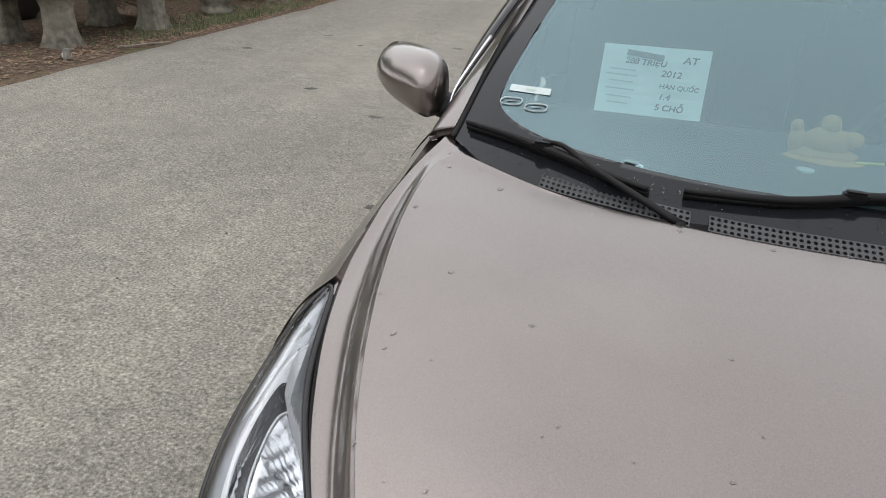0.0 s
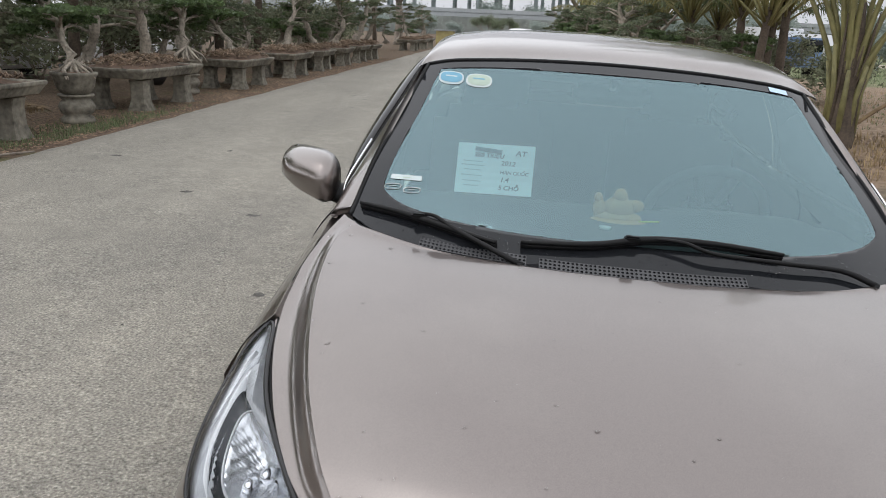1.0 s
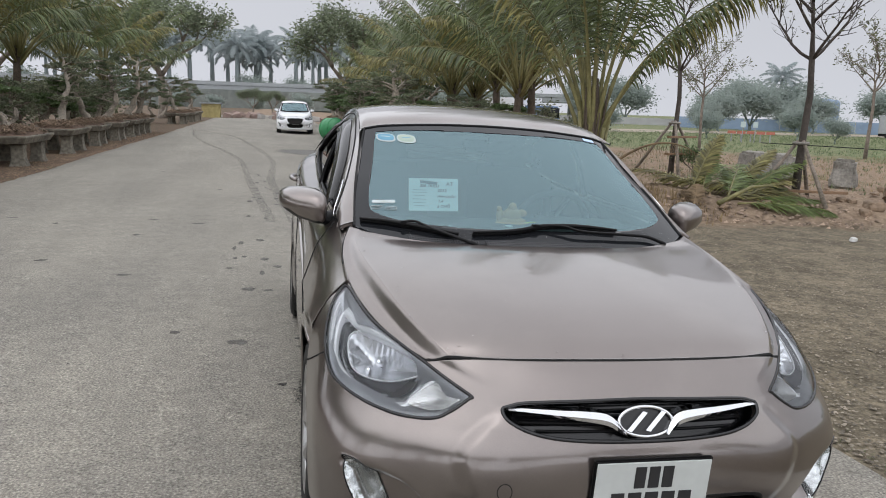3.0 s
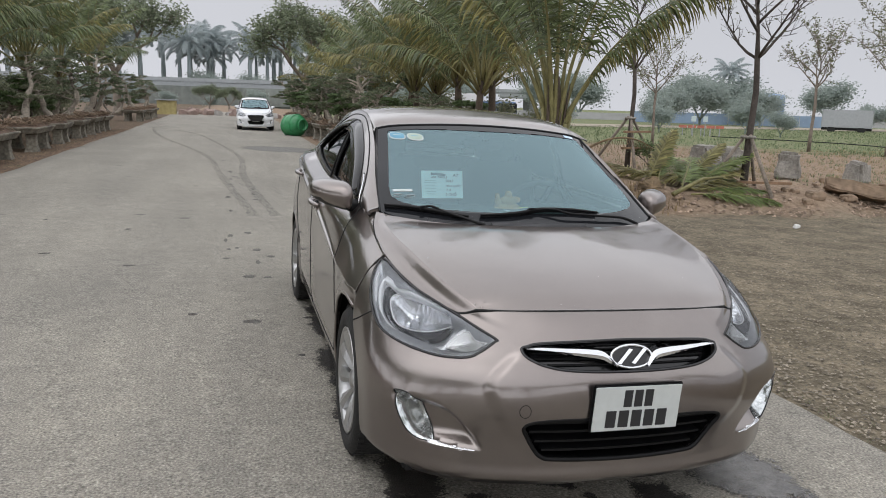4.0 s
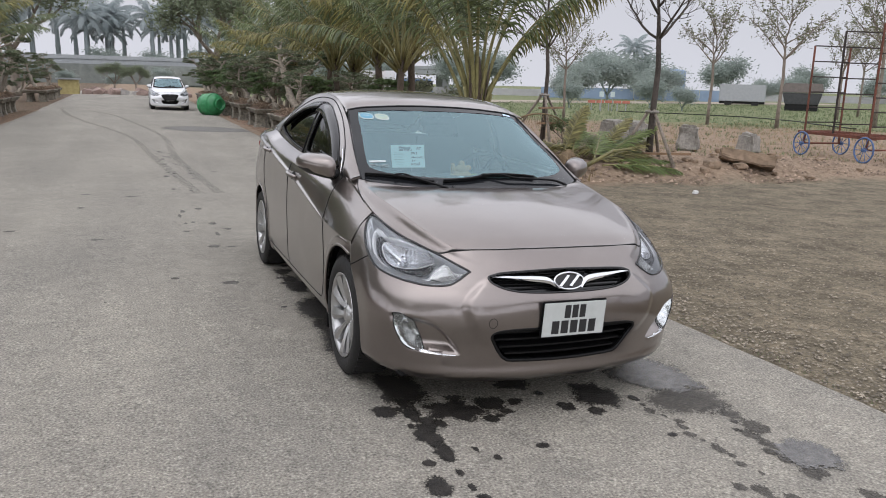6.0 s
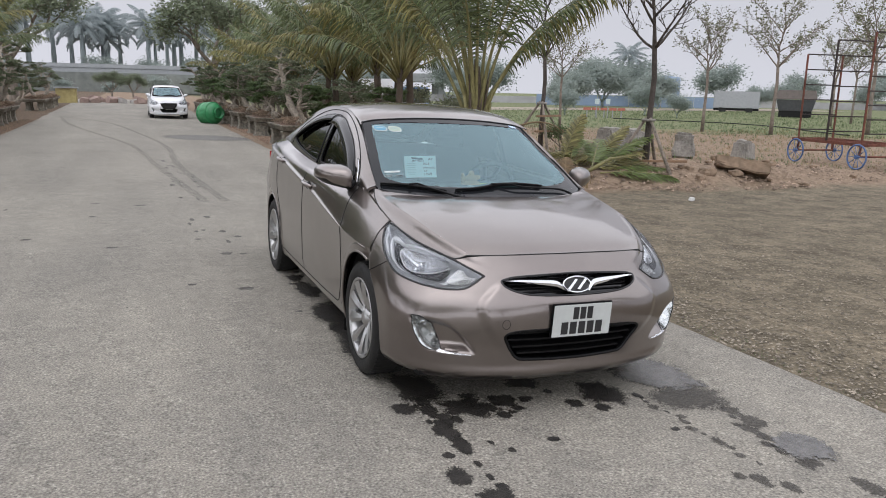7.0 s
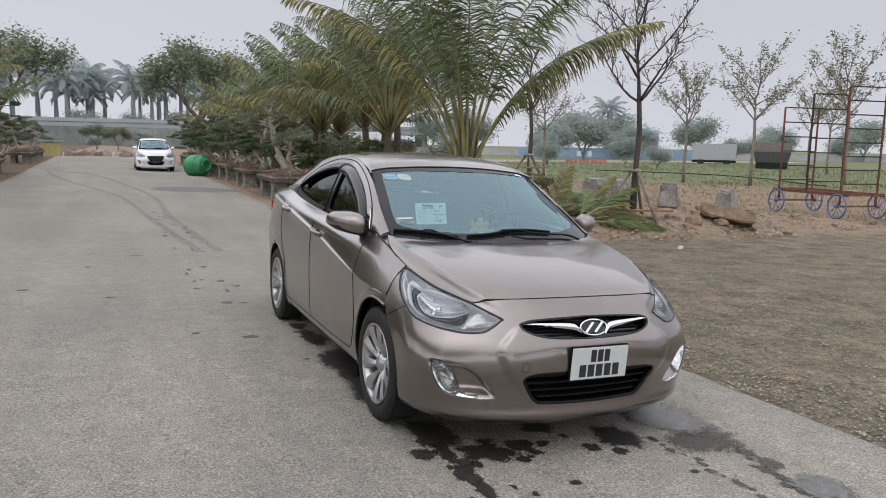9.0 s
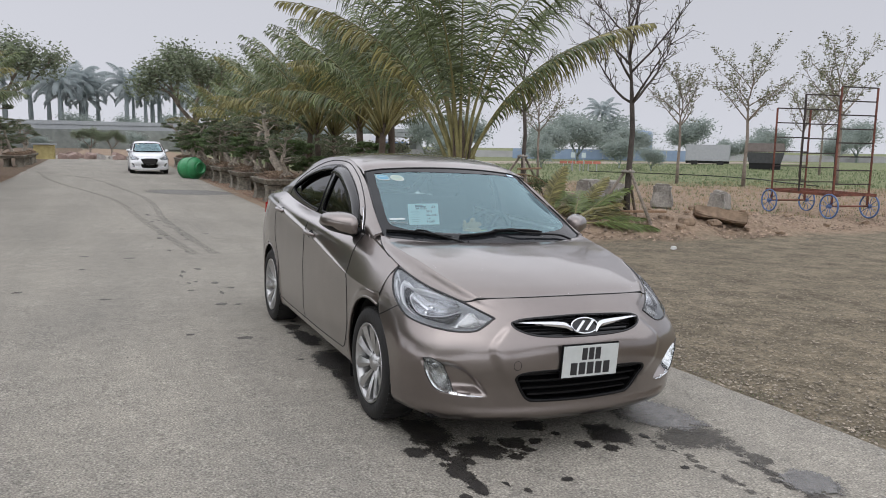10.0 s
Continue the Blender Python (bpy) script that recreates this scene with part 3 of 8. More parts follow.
MARKER = smooth_line([(1.415, .800), (1.408, .770), (1.372, .737), (1.318, .706)], 6)
SIGNAL = smooth_line([(.834, .635), (.798, .672), (.746, .688), (.651, .674), (.669, .646), (.735, .629)], 8, True)


def spokes(loop, mid, n):
    """The outline again, as n points at even angles about a middle."""
    d = loop - mid
    a, r = np.arctan2(d[:, 1] * 4, d[:, 0]), np.hypot(*d.T)
    o = np.argsort(a)
    at = np.linspace(-math.pi, math.pi, n + 1)[:-1]
    x = np.interp(at, a[o], d[o, 0], period=2 * math.pi)
    z = np.interp(at, a[o], d[o, 1], period=2 * math.pi)
    return mid + np.stack([x, z], 1)


def rings_mesh(name, rings, mat, parent, smooth=True, cap=False):
    n = len(rings[0])
    v = [p for r in rings for p in r]
    f = [(i + r * n, (i + 1) % n + r * n, (i + 1) % n + (r + 1) * n, i + (r + 1) * n) for r in range(len(rings) - 1) for i in range(n)]
    if cap:
        f.append(tuple(range(n)))
    return mesh_object(name, v, f, mat, parent, smooth)


def ribbon(name, pts, widths, mat, parent, lift=-.015):
    """A raised moulding along a line of the front."""
    pts = np.array(pts)
    t = np.gradient(pts, axis=0) * (1, 1.0)
    t /= np.hypot(*t.T)[:, None]
    w = np.interp(np.linspace(0, 1, len(pts)), np.linspace(0, 1, len(widths)), widths)[:, None]
    e = np.stack([-t[:, 1], t[:, 0]], 1) * w / 2
    lines = [front.on(pts - e, lift - .03), front.on(pts - e, lift - .004), front.on(pts, lift), front.on(pts + e, lift - .004), front.on(pts + e, lift - .03)]
    v = [p for l in lines for p in l]
    n = len(pts)
    return mesh_object(name, v, [(i + r * n, i + 1 + r * n, i + 1 + (r + 1) * n, i + (r + 1) * n) for r in range(4) for i in range(n - 1)], mat, parent)


for s, k in ((1, 2), (-1, 3)):
    loop = HEADLAMP if s > 0 else flip(HEADLAMP)
    mask = front.masks[k]
    lamp = empty("headlamp")
    lamp.parent = saloon
    side = np.array((s, 1.0))
    deep = front.inset(loop, mask, .05)
    mid = BOWL.mean(0)
    open_ = inside((mid + (RECESS - mid) * .93) * side, front.mid)
    front.piece("housing", mask & ~open_, LAMP_GREY, lamp, depth=.006 + .026 * step(deep))
    front.piece("lens", mask, LENS, lamp, depth=-.001, label="clear wet headlamp lens").visible_shadow = False
    edge = front.on(loop, -.001)
    tube("seal", edge, .0052, GLOSS_BLACK, lamp, 6, True)
    a, b = spokes(RECESS, mid, 180), spokes(mid + (BOWL - mid) * 1.10, mid, 180)
    rings_mesh("recess", [front.on((a + (b - a) * q) * side, -.022 - .02 * math.sin(q * math.pi / 2)) for q in (0, .25, .5, .75, 1)], LAMP_DARK, lamp)
    # fluted main reflector bowl
    rings = []
    for q in np.linspace(1, .03, 22):
        c = mid + (b - mid) * q
        r = front.on(c * side, -.040 - .06 * (1 - q * q))
        r[:, 1] -= .0018 * np.sin(c[:, 0] * 2 * math.pi / .026) * (q < .97) + np.where(c[:, 1] < mid[1] - .006, .006, 0) * (q < .97)
        rings.append(r)
    rings_mesh("reflector", rings, REFLECTOR, lamp)
    tube("reflector_rim", front.on(b * side, -.038), .0022, LAMP_SILVER, lamp, 5, True)
    ribbon("silver_sweep", SWEEP * side, (.018, .023, .025, .024, .023, .023, .020, .015, .011, .007), LAMP_SILVER, lamp)
    ribbon("side_marker", MARKER * side, (.006, .020, .018, .006), LAMP_SILVER, lamp, -.010)
    ribbon("silver_brow", BROW * side, (.020, .038, .032, .020, .008), LAMP_SILVER, lamp)
    for w, z in ((1.086, .724), (1.116, .698)):
        hub = front.on([(w * s, z)], -.075)[0]
        part("bulb_cap", lathe_bm([(0, -.018), (.010, -.016), (.013, -.004), (.012, .02), (0, .03)], 18, "y", hub), CHROME, lamp, smooth=True)
    # fluted indicator at the inner end
    m2 = SIGNAL.mean(0)
    sig = spokes(SIGNAL, m2, 72)
    rings = []
    for q in np.linspace(1, .04, 11):
        c = m2 + (sig - m2) * q
        r = front.on(c * side, -.014 - .014 * (1 - q))
        r[:, 1] -= .0004 * np.sign(np.sin((c[:, 0] + c[:, 1] * 1.5) * 2 * math.pi / .016)) * np.sign(np.sin(c[:, 1] * 2 * math.pi / .012)) * (q < .97)
        rings.append(r)
    rings_mesh("indicator", rings, INDICATOR, lamp, False)

    fog = empty("fog_lamp")
    fog.parent = saloon
    fl = FOG_LAMP if s > 0 else flip(FOG_LAMP)
    fm, tm = front.masks[4 if s > 0 else 5], front.masks[6 if s > 0 else 7]
    front.piece("fog_housing", fm, FOG_BOWL, fog, depth=.002 + .045 * step(front.inset(fl, fm, .04)))
    front.piece("fog_lens", fm, FOG_LENS, fog, depth=-.002).visible_shadow = False
    tube("fog_bezel", front.on(fl, .000), .0022, GLOSS_BLACK, fog, 6, True)
    front.piece("chrome_trim", tm, CHROME, fog, depth=-.003, rim=.008)
    tube("trim_edge", front.on(FOG_TRIM if s > 0 else flip(FOG_TRIM), .002), .0018, CHROME, fog, 6, True)
    q = front.on([(.965 * s, .43)], -.028)[0]
    part("fog_bulb", lathe_bm([(0, -.012), (.016, -.01), (.02, 0), (.02, .02), (0, .022)], 18, "y", q), CHROME, fog, smooth=True)
# bumper joint to the wing, tow cover
for s in (-1, 1):
    front.seam("bumper_joint", [(s * w, z) for w, z in ((1.50, .607), (1.44, .628), (1.38, .652), (1.31, .68))], DARK, saloon, .003)
ring = [(-.425 + .021 * math.cos(t), .465 + .021 * math.sin(t)) for t in np.linspace(0, 2 * math.pi, 25)[:-1]]
front.seam("tow_cover_joint", ring, DARK, saloon, .0012, True)

# bonnet
bonnet = Panel(BONNET, 160, 120, top_chart)
bonnet.piece("bonnet", np.ones(len(bonnet.f), bool), PAINT, saloon, rim=.022)
g = bonnet.p.reshape(*bonnet.shape, 3)
shut = list(g[::-1, 0]) + list(g[0, 1:-1]) + list(g[:, -1])
tube("bonnet_joint", [p + np.array((0, 0, -.005)) for p in shut], .0042, DARK, saloon, 6)

# sides: wings, doors and quarters with the arches cut out
def circle(y, z, r, n=64):
    return np.array([(y + r * math.cos(t), z + r * math.sin(t)) for t in np.linspace(0, 2 * math.pi, n + 1)[:-1]])


ARCHES = [circle(0, .30, .362), circle(2.57, .30, .352)]


def flare(c, p):
    """A raised lip round each wheel arch."""
    d = np.minimum(np.abs(np.hypot(c[:, 0], c[:, 1] - .30) - .362), np.abs(np.hypot(c[:, 0] - 2.57, c[:, 1] - .30) - .352))
    return .007 * step((.050 - d) / .016) * step((c[:, 0] + .125) / .07)


DOOR_1 = smooth_line([(.44, .955), (.425, .80), (.40, .60), (.405, .42), (.46, .30), (.52, .262)], 5)
for s in (-1, 1):
    side = Panel(side_net(s), 320, 90, side_chart, ARCHES, flare, core=(0, 1.6, .6))
    open_ = side.masks[0] | side.masks[1]
    side.piece("body_side", ~open_, PAINT, saloon, rim=.02)
    for pts in (DOOR_1, [(1.44, z) for z in np.linspace(.262, 1.0, 12)],
                smooth_line([(.52, .262), (1.0, .25), (1.44, .25), (2.0, .25), (2.2, .265)], 6),
                smooth_line([(2.2, .265), (2.23, .45), (2.27, .58), (2.36, .70), (2.45, .85), (2.47, 1.04)], 6)):
        side.seam("door_joint", pts, DARK, saloon, .0028)
    # door handles
    for yy, zz in ((1.30, .872), (2.24, .962)):
        pts = side.on([(yy - .10 + .2 * k, zz - .008 + .016 * k) for k in np.linspace(0, 1, 9)], .0)
        bowl = side.on([(yy - .01 + .05 * math.cos(t), zz - .004 + .026 * math.sin(t)) for t in np.linspace(0, 2 * math.pi, 21)[:-1]], .0015)
        handle = empty("door_handle")
        handle.parent = saloon
        mesh_object("handle_cup", bowl, [tuple(range(20))], DARK, handle, False)
        lift = [.004, .016, .026, .03, .031, .03, .026, .016, .004]
        tube("handle_grip", [p + np.array((s * l, 0, .004)) for p, l in zip(pts, lift)], [.009, .012, .014, .015, .015, .015, .014, .012, .009], PAINT, handle, 10)
    # arch lips and liners
    for yc in (0, 2.57):
        r = .362 if yc == 0 else .352
        t0, t1 = (-15, 118) if yc == 0 else (-12, 192)
        arc = [(yc + r * math.cos(radians(a)), .30 + r * math.sin(radians(a))) for a in np.linspace(t0, t1, 40)]
        tube("arch_lip", [p for p in side.on([q for q in arc if q[0] > -.122], -.004)], .008, PAINT, saloon, 6)
        inner = [(s * (.815 + h), yc + rr * math.cos(a), .30 + rr * math.sin(a)) for rr, h in ((.358, -.02), (.37, -.10), (.37, -.30)) for a in np.linspace(radians(-20), radians(200), 40)]
        f = [(k + 40 * j, k + 1 + 40 * j, k + 1 + 40 * (j + 1), k + 40 * (j + 1)) for j in (0, 1) for k in range(39)]
        mesh_object("wheel_arch_liner", inner, f, DARK, saloon)

    part("mud_flap", box_bm((.17, .014, .24), (s * .735, .368, .245), Matrix.Rotation(radians(-8), 4, "X"), .004), BLACK, saloon)
    # greenhouse
    F_GLASS = smooth_line([(.56, 1.005), (.70, 1.002), (1.0, 1.005), (1.30, 1.016), (1.395, 1.03), (1.40, 1.15), (1.40, 1.285), (1.36, 1.318), (1.2, 1.298), (1.0, 1.237), (.82, 1.155), (.66, 1.07)], 6, True)
    R_GLASS = smooth_line([(1.49, 1.03), (1.55, 1.022), (1.8, 1.036), (2.05, 1.06), (2.30, 1.095), (2.42, 1.13), (2.38, 1.16), (2.2, 1.225), (2.0, 1.275), (1.75, 1.312), (1.55, 1.322), (1.495, 1.29)], 6, True)
    house = Panel(house_net(s), 220, 70, side_chart, [F_GLASS, R_GLASS], core=(0, 1.6, .6))
    panes = house.masks[0] | house.masks[1]
    post = (house.mid[:, 0] > 1.36) & (house.mid[:, 0] < 1.54) & (house.mid[:, 1] < 1.325)
    house.piece("pillar", ~panes & ~post, PAINT, saloon, rim=.015)
    house.piece("door_post", ~panes & post, GLOSS_BLACK, saloon, depth=-.002, label="gloss black door post")
    for mask, loop in ((house.masks[0], F_GLASS), (house.masks[1], R_GLASS)):
        pane = house.piece("side_window", mask, SIDE_GLASS, saloon, depth=.008, label="dark tinted side window")
        pane.visible_shadow = False
        tube("window_seal", house.on(loop, .001), .0075, BLACK, saloon, 6, True)
    # smoked rain visors over the windows
    for top in ([(.60, 1.035), (.72, 1.115), (.86, 1.19), (1.02, 1.258), (1.2, 1.318), (1.34, 1.342), (1.43, 1.347)],
                [(1.45, 1.347), (1.6, 1.346), (1.8, 1.332), (2.02, 1.297), (2.2, 1.25), (2.36, 1.19)]):
        top = smooth_line(top, 6)
        low = top + np.array((.026 if top[0][0] < 1 else -.0, -.075)) * np.linspace(.7, 1, len(top))[:, None]
        a, b, c = house.on(top, .004), house.on((top + low) / 2, .022), house.on(low, .030)
        n = len(top)
        v = list(a) + list(b) + list(c)
        f = [(i + r * n, i + 1 + r * n, i + 1 + (r + 1) * n, i + (r + 1) * n) for r in (0, 1) for i in range(n - 1)]
        visor = mesh_object("rain_visor", v, f, GLOSS_BLACK, saloon, label="smoked black rain visor")
        mod = visor.modifiers.new("thick", "SOLIDIFY")
        mod.thickness = .003
    frame_line = smooth_line([(.455, .955), (.50, 1.02), (.62, 1.10), (.80, 1.20), (1.0, 1.29), (1.2, 1.35), (1.4, 1.372), (1.7, 1.372), (2.0, 1.335), (2.25, 1.27), (2.42, 1.19), (2.47, 1.08)], 5)
    house.seam("door_joint", frame_line, DARK, saloon, .0035)
    strip = house.on(smooth_line([(.475, .975), (.50, 1.01), (.56, 1.055), (.64, 1.10)], 4), .006)
    tube("chrome_strip", strip, .004, CHROME, saloon, 6)
    sail = house.on([(.47, .965), (.62, .985), (.63, 1.06), (.56, 1.045)], .004)
    mesh_object("mirror_sail", sail, [(0, 1, 2, 3)], GLOSS_BLACK, saloon, False)

# painted corner between bonnet, wing and pillar
for s in (-1, 1):
    q = [(.695, .10, .898), (.72, .10, .893), (.726, .34, .938), (.705, .50, 1.02), (.662, .34, .99), (.655, .25, .95)]
    mesh_object("pillar_foot", [(s * x, y, z) for x, y, z in q], [(0, 1, 2, 5), (2, 3, 4, 5)], PAINT, saloon)
# windscreen, roof and tail
GLASS_EDGE = smooth_line([(0, .985), (.25, .985), (.45, .992), (.575, 1.01), (.60, 1.05), (.555, 1.20), (.53, 1.285), (.50, 1.302), (.30, 1.318), (0, 1.322),
                          (-.30, 1.318), (-.50, 1.302), (-.53, 1.285), (-.555, 1.20), (-.60, 1.05), (-.575, 1.01), (-.45, .992), (-.25, .985)], 6, True)
screen = Panel(SCREEN, 150, 90, face_chart, [GLASS_EDGE])
FRIT = plain("black_glass_border", (.012, .013, .015), .06, vary=.1, spec=.3)
screen.piece("windscreen", screen.masks[0], SCREEN_GLASS, saloon, depth=.0, label="blue-green tinted windscreen").visible_shadow = False
screen.piece("windscreen_border", ~screen.masks[0], FRIT, saloon, rim=.01)
g = screen.p.reshape(*screen.shape, 3)
for pts in (g[:, 0], g[:, -1], g[-1]):
    tube("windscreen_trim", pts, .006, BLACK, saloon, 6)
roof = Panel(ROOF, 120, 90, top_chart)
roof.piece("roof", np.ones(len(roof.f), bool), PAINT, saloon, rim=.01)
tail = Net([mirrored_row((0, 2.55, 1.333), (.3, 2.55, 1.326), (.54, 2.55, 1.294), (.58, 2.56, 1.268)), mirrored_row((0, 2.98, 1.13), (.3, 2.98, 1.125), (.56, 2.96, 1.11), (.615, 2.95, 1.10)),
            mirrored_row((0, 3.2, 1.105), (.3, 3.2, 1.10), (.53, 3.2, 1.09), (.62, 3.2, 1.08)), mirrored_row((0, 3.52, 1.09), (.3, 3.51, 1.085), (.46, 3.48, 1.07), (.54, 3.45, 1.055))])
tp = Panel(tail, 60, 60, top_chart)
rear_pane = (tp.mid[:, 1] > 2.62) & (tp.mid[:, 1] < 2.94) & (np.abs(tp.mid[:, 0]) < .53)
tp.piece("boot_lid", ~rear_pane, PAINT, saloon, rim=.01)
pane = tp.piece("rear_window", rear_pane, SIDE_GLASS, saloon, label="dark tinted rear window")
pane.visible_shadow = False
back = Net([mirrored_row((0, 3.42, .20), (.3, 3.42, .20), (.55, 3.40, .20), (.66, 3.36, .20)), mirrored_row((0, 3.55, .40), (.3, 3.545, .40), (.56, 3.50, .40), (.68, 3.43, .40)),
            mirrored_row((0, 3.55, .70), (.3, 3.545, .70), (.54, 3.50, .70), (.67, 3.44, .70)), mirrored_row((0, 3.52, 1.09), (.3, 3.51, 1.085), (.46, 3.48, 1.07), (.54, 3.45, 1.055))])
Panel(back, 40, 30, face_chart).piece("rear_bumper", np.ones(1200, bool), PAINT, saloon)
for s in (-1, 1):
    part("tail_lamp", box_bm((.05, .30, .14), (s * .675, 3.27, .90), Matrix.Rotation(radians(-12 * s), 4, "Z"), .02), plain("red_lamp", (.35, .02, .02), .15), saloon)
# floor pan and engine bay, dark
part("floor_pan", box_bm((1.40, 3.9, .04), (0, 1.38, .19), bevel=.01), DARK, saloon)
part("bulkhead", box_bm((1.30, .04, .62), (0, .40, .52), bevel=.01), DARK, saloon)

# ---- wheels ----
def wheel(parent, at, s):
    w = empty("wheel", Matrix.Translation(at) @ (Matrix.Identity(4) if s < 0 else Matrix.Rotation(math.pi, 4, "Z")))
    w.parent = parent
    prof = [(.212, -.085), (.225, -.098), (.255, -.104), (.283, -.098), (.297, -.082), (.303, -.05), (.304, 0), (.303, .05), (.297, .082), (.283, .098), (.25, .104), (.212, .09)]
    part("tyre", lathe_bm(prof, 72, "x", caps=False), RUBBER, w, smooth=True)
    tread = Heap()
    for k in range(60):
        a = 2 * math.pi * k / 60
        for side_x in (-.062, .062):
            c, sn = math.cos(a), math.sin(a)
            p = [(side_x + dx, (.3050 if dr else .297) * math.cos(a + da), (.3050 if dr else .297) * math.sin(a + da)) for dr in (0, 1) for dx, da in ((-.022, -.03), (.022, -.02), (.022, .03), (-.022, .02))]
            tread.add(p, [(4, 5, 6, 7), (0, 1, 5, 4), (1, 2, 6, 5), (2, 3, 7, 6), (3, 0, 4, 7)])
    tagged(tread.build("tread", RUBBER, w, False), kind="stuff")
    part("rim", lathe_bm([(.196, .08), (.198, -.05), (.204, -.075), (.214, -.092), (.217, -.098), (.211, -.1), (.202, -.088), (.192, -.06), (.185, .08)], 72, "x", caps=False), ALLOY, w, smooth=True)
    part("brake_disc", lathe_bm([(0, -.005), (.13, -.005), (.13, .012), (0, .012)], 40, "x"), plain("worn_steel", (.3, .29, .28), .4, .8), w)
    part("wheel_back", lathe_bm([(0, .05), (.19, .05), (.19, .055), (0, .055)], 40, "x"), DARK, w)
    for k in range(10):
            a = 2 * math.pi * k / 10 + math.pi / 10
            rows = []
            for q in np.linspace(0, 1, 9):
                r = .035 + q * .166
                mid = a + .10 * q
                half = (.010 + .026 * q ** 1.3) / r
                x = -.07 - .020 * q + .022 * (1 - q) ** 2
                rows.append([(x, r * math.cos(mid - half), r * math.sin(mid - half)), (x - .010, r * math.cos(mid - half * .2), r * math.sin(mid - half * .2)), (x + .004, r * math.cos(mid + half), r * math.sin(mid + half)),
                             (x + .032, r * math.cos(mid + half * .8), r * math.sin(mid + half * .8)), (x + .032, r * math.cos(mid - half * .8), r * math.sin(mid - half * .8))])
            v = [p for r in rows for p in r]
            f = [(5 * i + e, 5 * i + (e + 1) % 5, 5 * i + 5 + (e + 1) % 5, 5 * i + 5 + e) for i in range(8) for e in range(5)] + [(0, 1, 2, 3, 4), (40, 41, 42, 43, 44)]
            mesh_object("spoke", v, f, ALLOY, w, False)
    part("hub_cap", lathe_bm([(0, -.082), (.03, -.08), (.04, -.07), (.055, -.055), (.06, -.03), (.06, 0)], 30, "x"), ALLOY, w, smooth=True)
    for k in range(5):
        a = 2 * math.pi * k / 5 - math.pi / 2
        part("wheel_nut", lathe_bm([(0, -.062), (.009, -.062), (.0095, -.03)], 6, "x", (0, .057 * math.cos(a), .057 * math.sin(a))), CHROME, w)
    return w


for y in (0, 2.57):
    for s in (-1, 1):
        wheel(saloon, (s * .735, y, .303), s)

# ---- door mirrors ----
for s in (-1, 1):
    mir = empty("door_mirror")
    mir.parent = saloon
    rows = []
    for q, yy, cx, cz, hx, hz in ((0, .735, .866, 1.003, .086, .070), (.3, .715, .866, 1.004, .094, .079), (.6, .67, .864, 1.003, .091, .074), (.82, .628, .863, .999, .082, .064), (.95, .600, .860, .996, .062, .046), (1, .588, .858, .994, .03, .02)):
        ring = []
        for a in np.linspace(0, 2 * math.pi, 33)[:-1]:
            c, n = math.cos(a), math.sin(a)
            x = cx - .020 + 1.02 * hx * math.copysign(abs(c) ** .72, c)
            z = cz + hz * math.copysign(abs(n) ** .62, n) * ((.72 - .42 * c) if n < 0 else (.9 - .10 * c)) + .006 * c
            ring.append((s * x, yy - .14 + .62 * (x - .80), z))
        rows.append(ring)
    n = 32
    v = [p for r in rows for p in r]
    quads = [(i + r * n, (i + 1) % n + r * n, (i + 1) % n + (r + 1) * n, i + (r + 1) * n) for r in range(5) for i in range(n)]
    low = lambda f: len(f) == 4 and 19 <= f[0] % n <= 29 and f[0] < 4 * n
    quads.append(tuple(range(5 * n, 6 * n)))
    for nm, mat, keep in (("mirror_cap", PAINT, [f for f in quads if not low(f)]), ("mirror_underside", BLACK, [f for f in quads if low(f)])):
        ids = sorted({i for f in keep for i in f})
        at = {i: k for k, i in enumerate(ids)}
        mesh_object(nm, [v[i] for i in ids], [tuple(at[i] for i in f) for f in keep], mat, mir)
    mesh_object("mirror_glass", [(x, y + .004, z) for x, y, z in rows[0]], [tuple(range(n))], CHROME, mir, False)
    v, f = [], []
    for q in np.linspace(0, 1, 8):
        c = np.array((s * (.78 - .07 * q), .545 + .03 * q, .958 - .015 * q + .005 * q * q))
        hw, hh = .05 + .02 * q, .022 + .018 * q
        for a in np.linspace(0, 2 * math.pi, 13)[:-1]:
            v.append(c + np.array((0, hw * math.cos(a), hh * math.sin(a))))
    f = [(12 * i + k, 12 * i + (k + 1) % 12, 12 * i + 12 + (k + 1) % 12, 12 * i + 12 + k) for i in range(7) for k in range(12)]
    mesh_object("mirror_arm", v, f, BLACK, mir)

# ---- cowl, wipers and stickers ----
HOLE_X0, HOLE_X1 = -.475, .235
edge_y = line((-.68, -.58, -.44, -.2, 0, .2, .44, .58, .68), (.285, .185, .125, .068, .057, .068, .125, .185, .285))
edge_z = line((-.68, -.58, -.44, -.2, 0, .2, .44, .58, .68), (.962, .947, .940, .938, .938, .938, .940, .947, .962))


def cowl_strip(x0, x1, n, back0, back1, lift0, lift1):
    xs = np.linspace(x0, x1, n)
    y, z = edge_y(xs), edge_z(xs)
    return np.stack([xs, y + back0, z + lift0], 1), np.stack([xs, y + back1, z + lift1], 1)


cowl = empty("cowl")
cowl.parent = saloon
a, b = cowl_strip(-.66, .66, 90, -.012, .045, -.006, .016)
c, d = cowl_strip(-.66, .66, 90, .047, .05, .012, .0)
v = list(a) + list(b) + list(c)
n = 90
mesh_object("cowl_panel", [p - np.array((0, 0, .007)) for p in v], [(i + r * n, i + 1 + r * n, i + 1 + (r + 1) * n, i + (r + 1) * n) for r in (0, 1) for i in range(n - 1)], COWL, cowl)


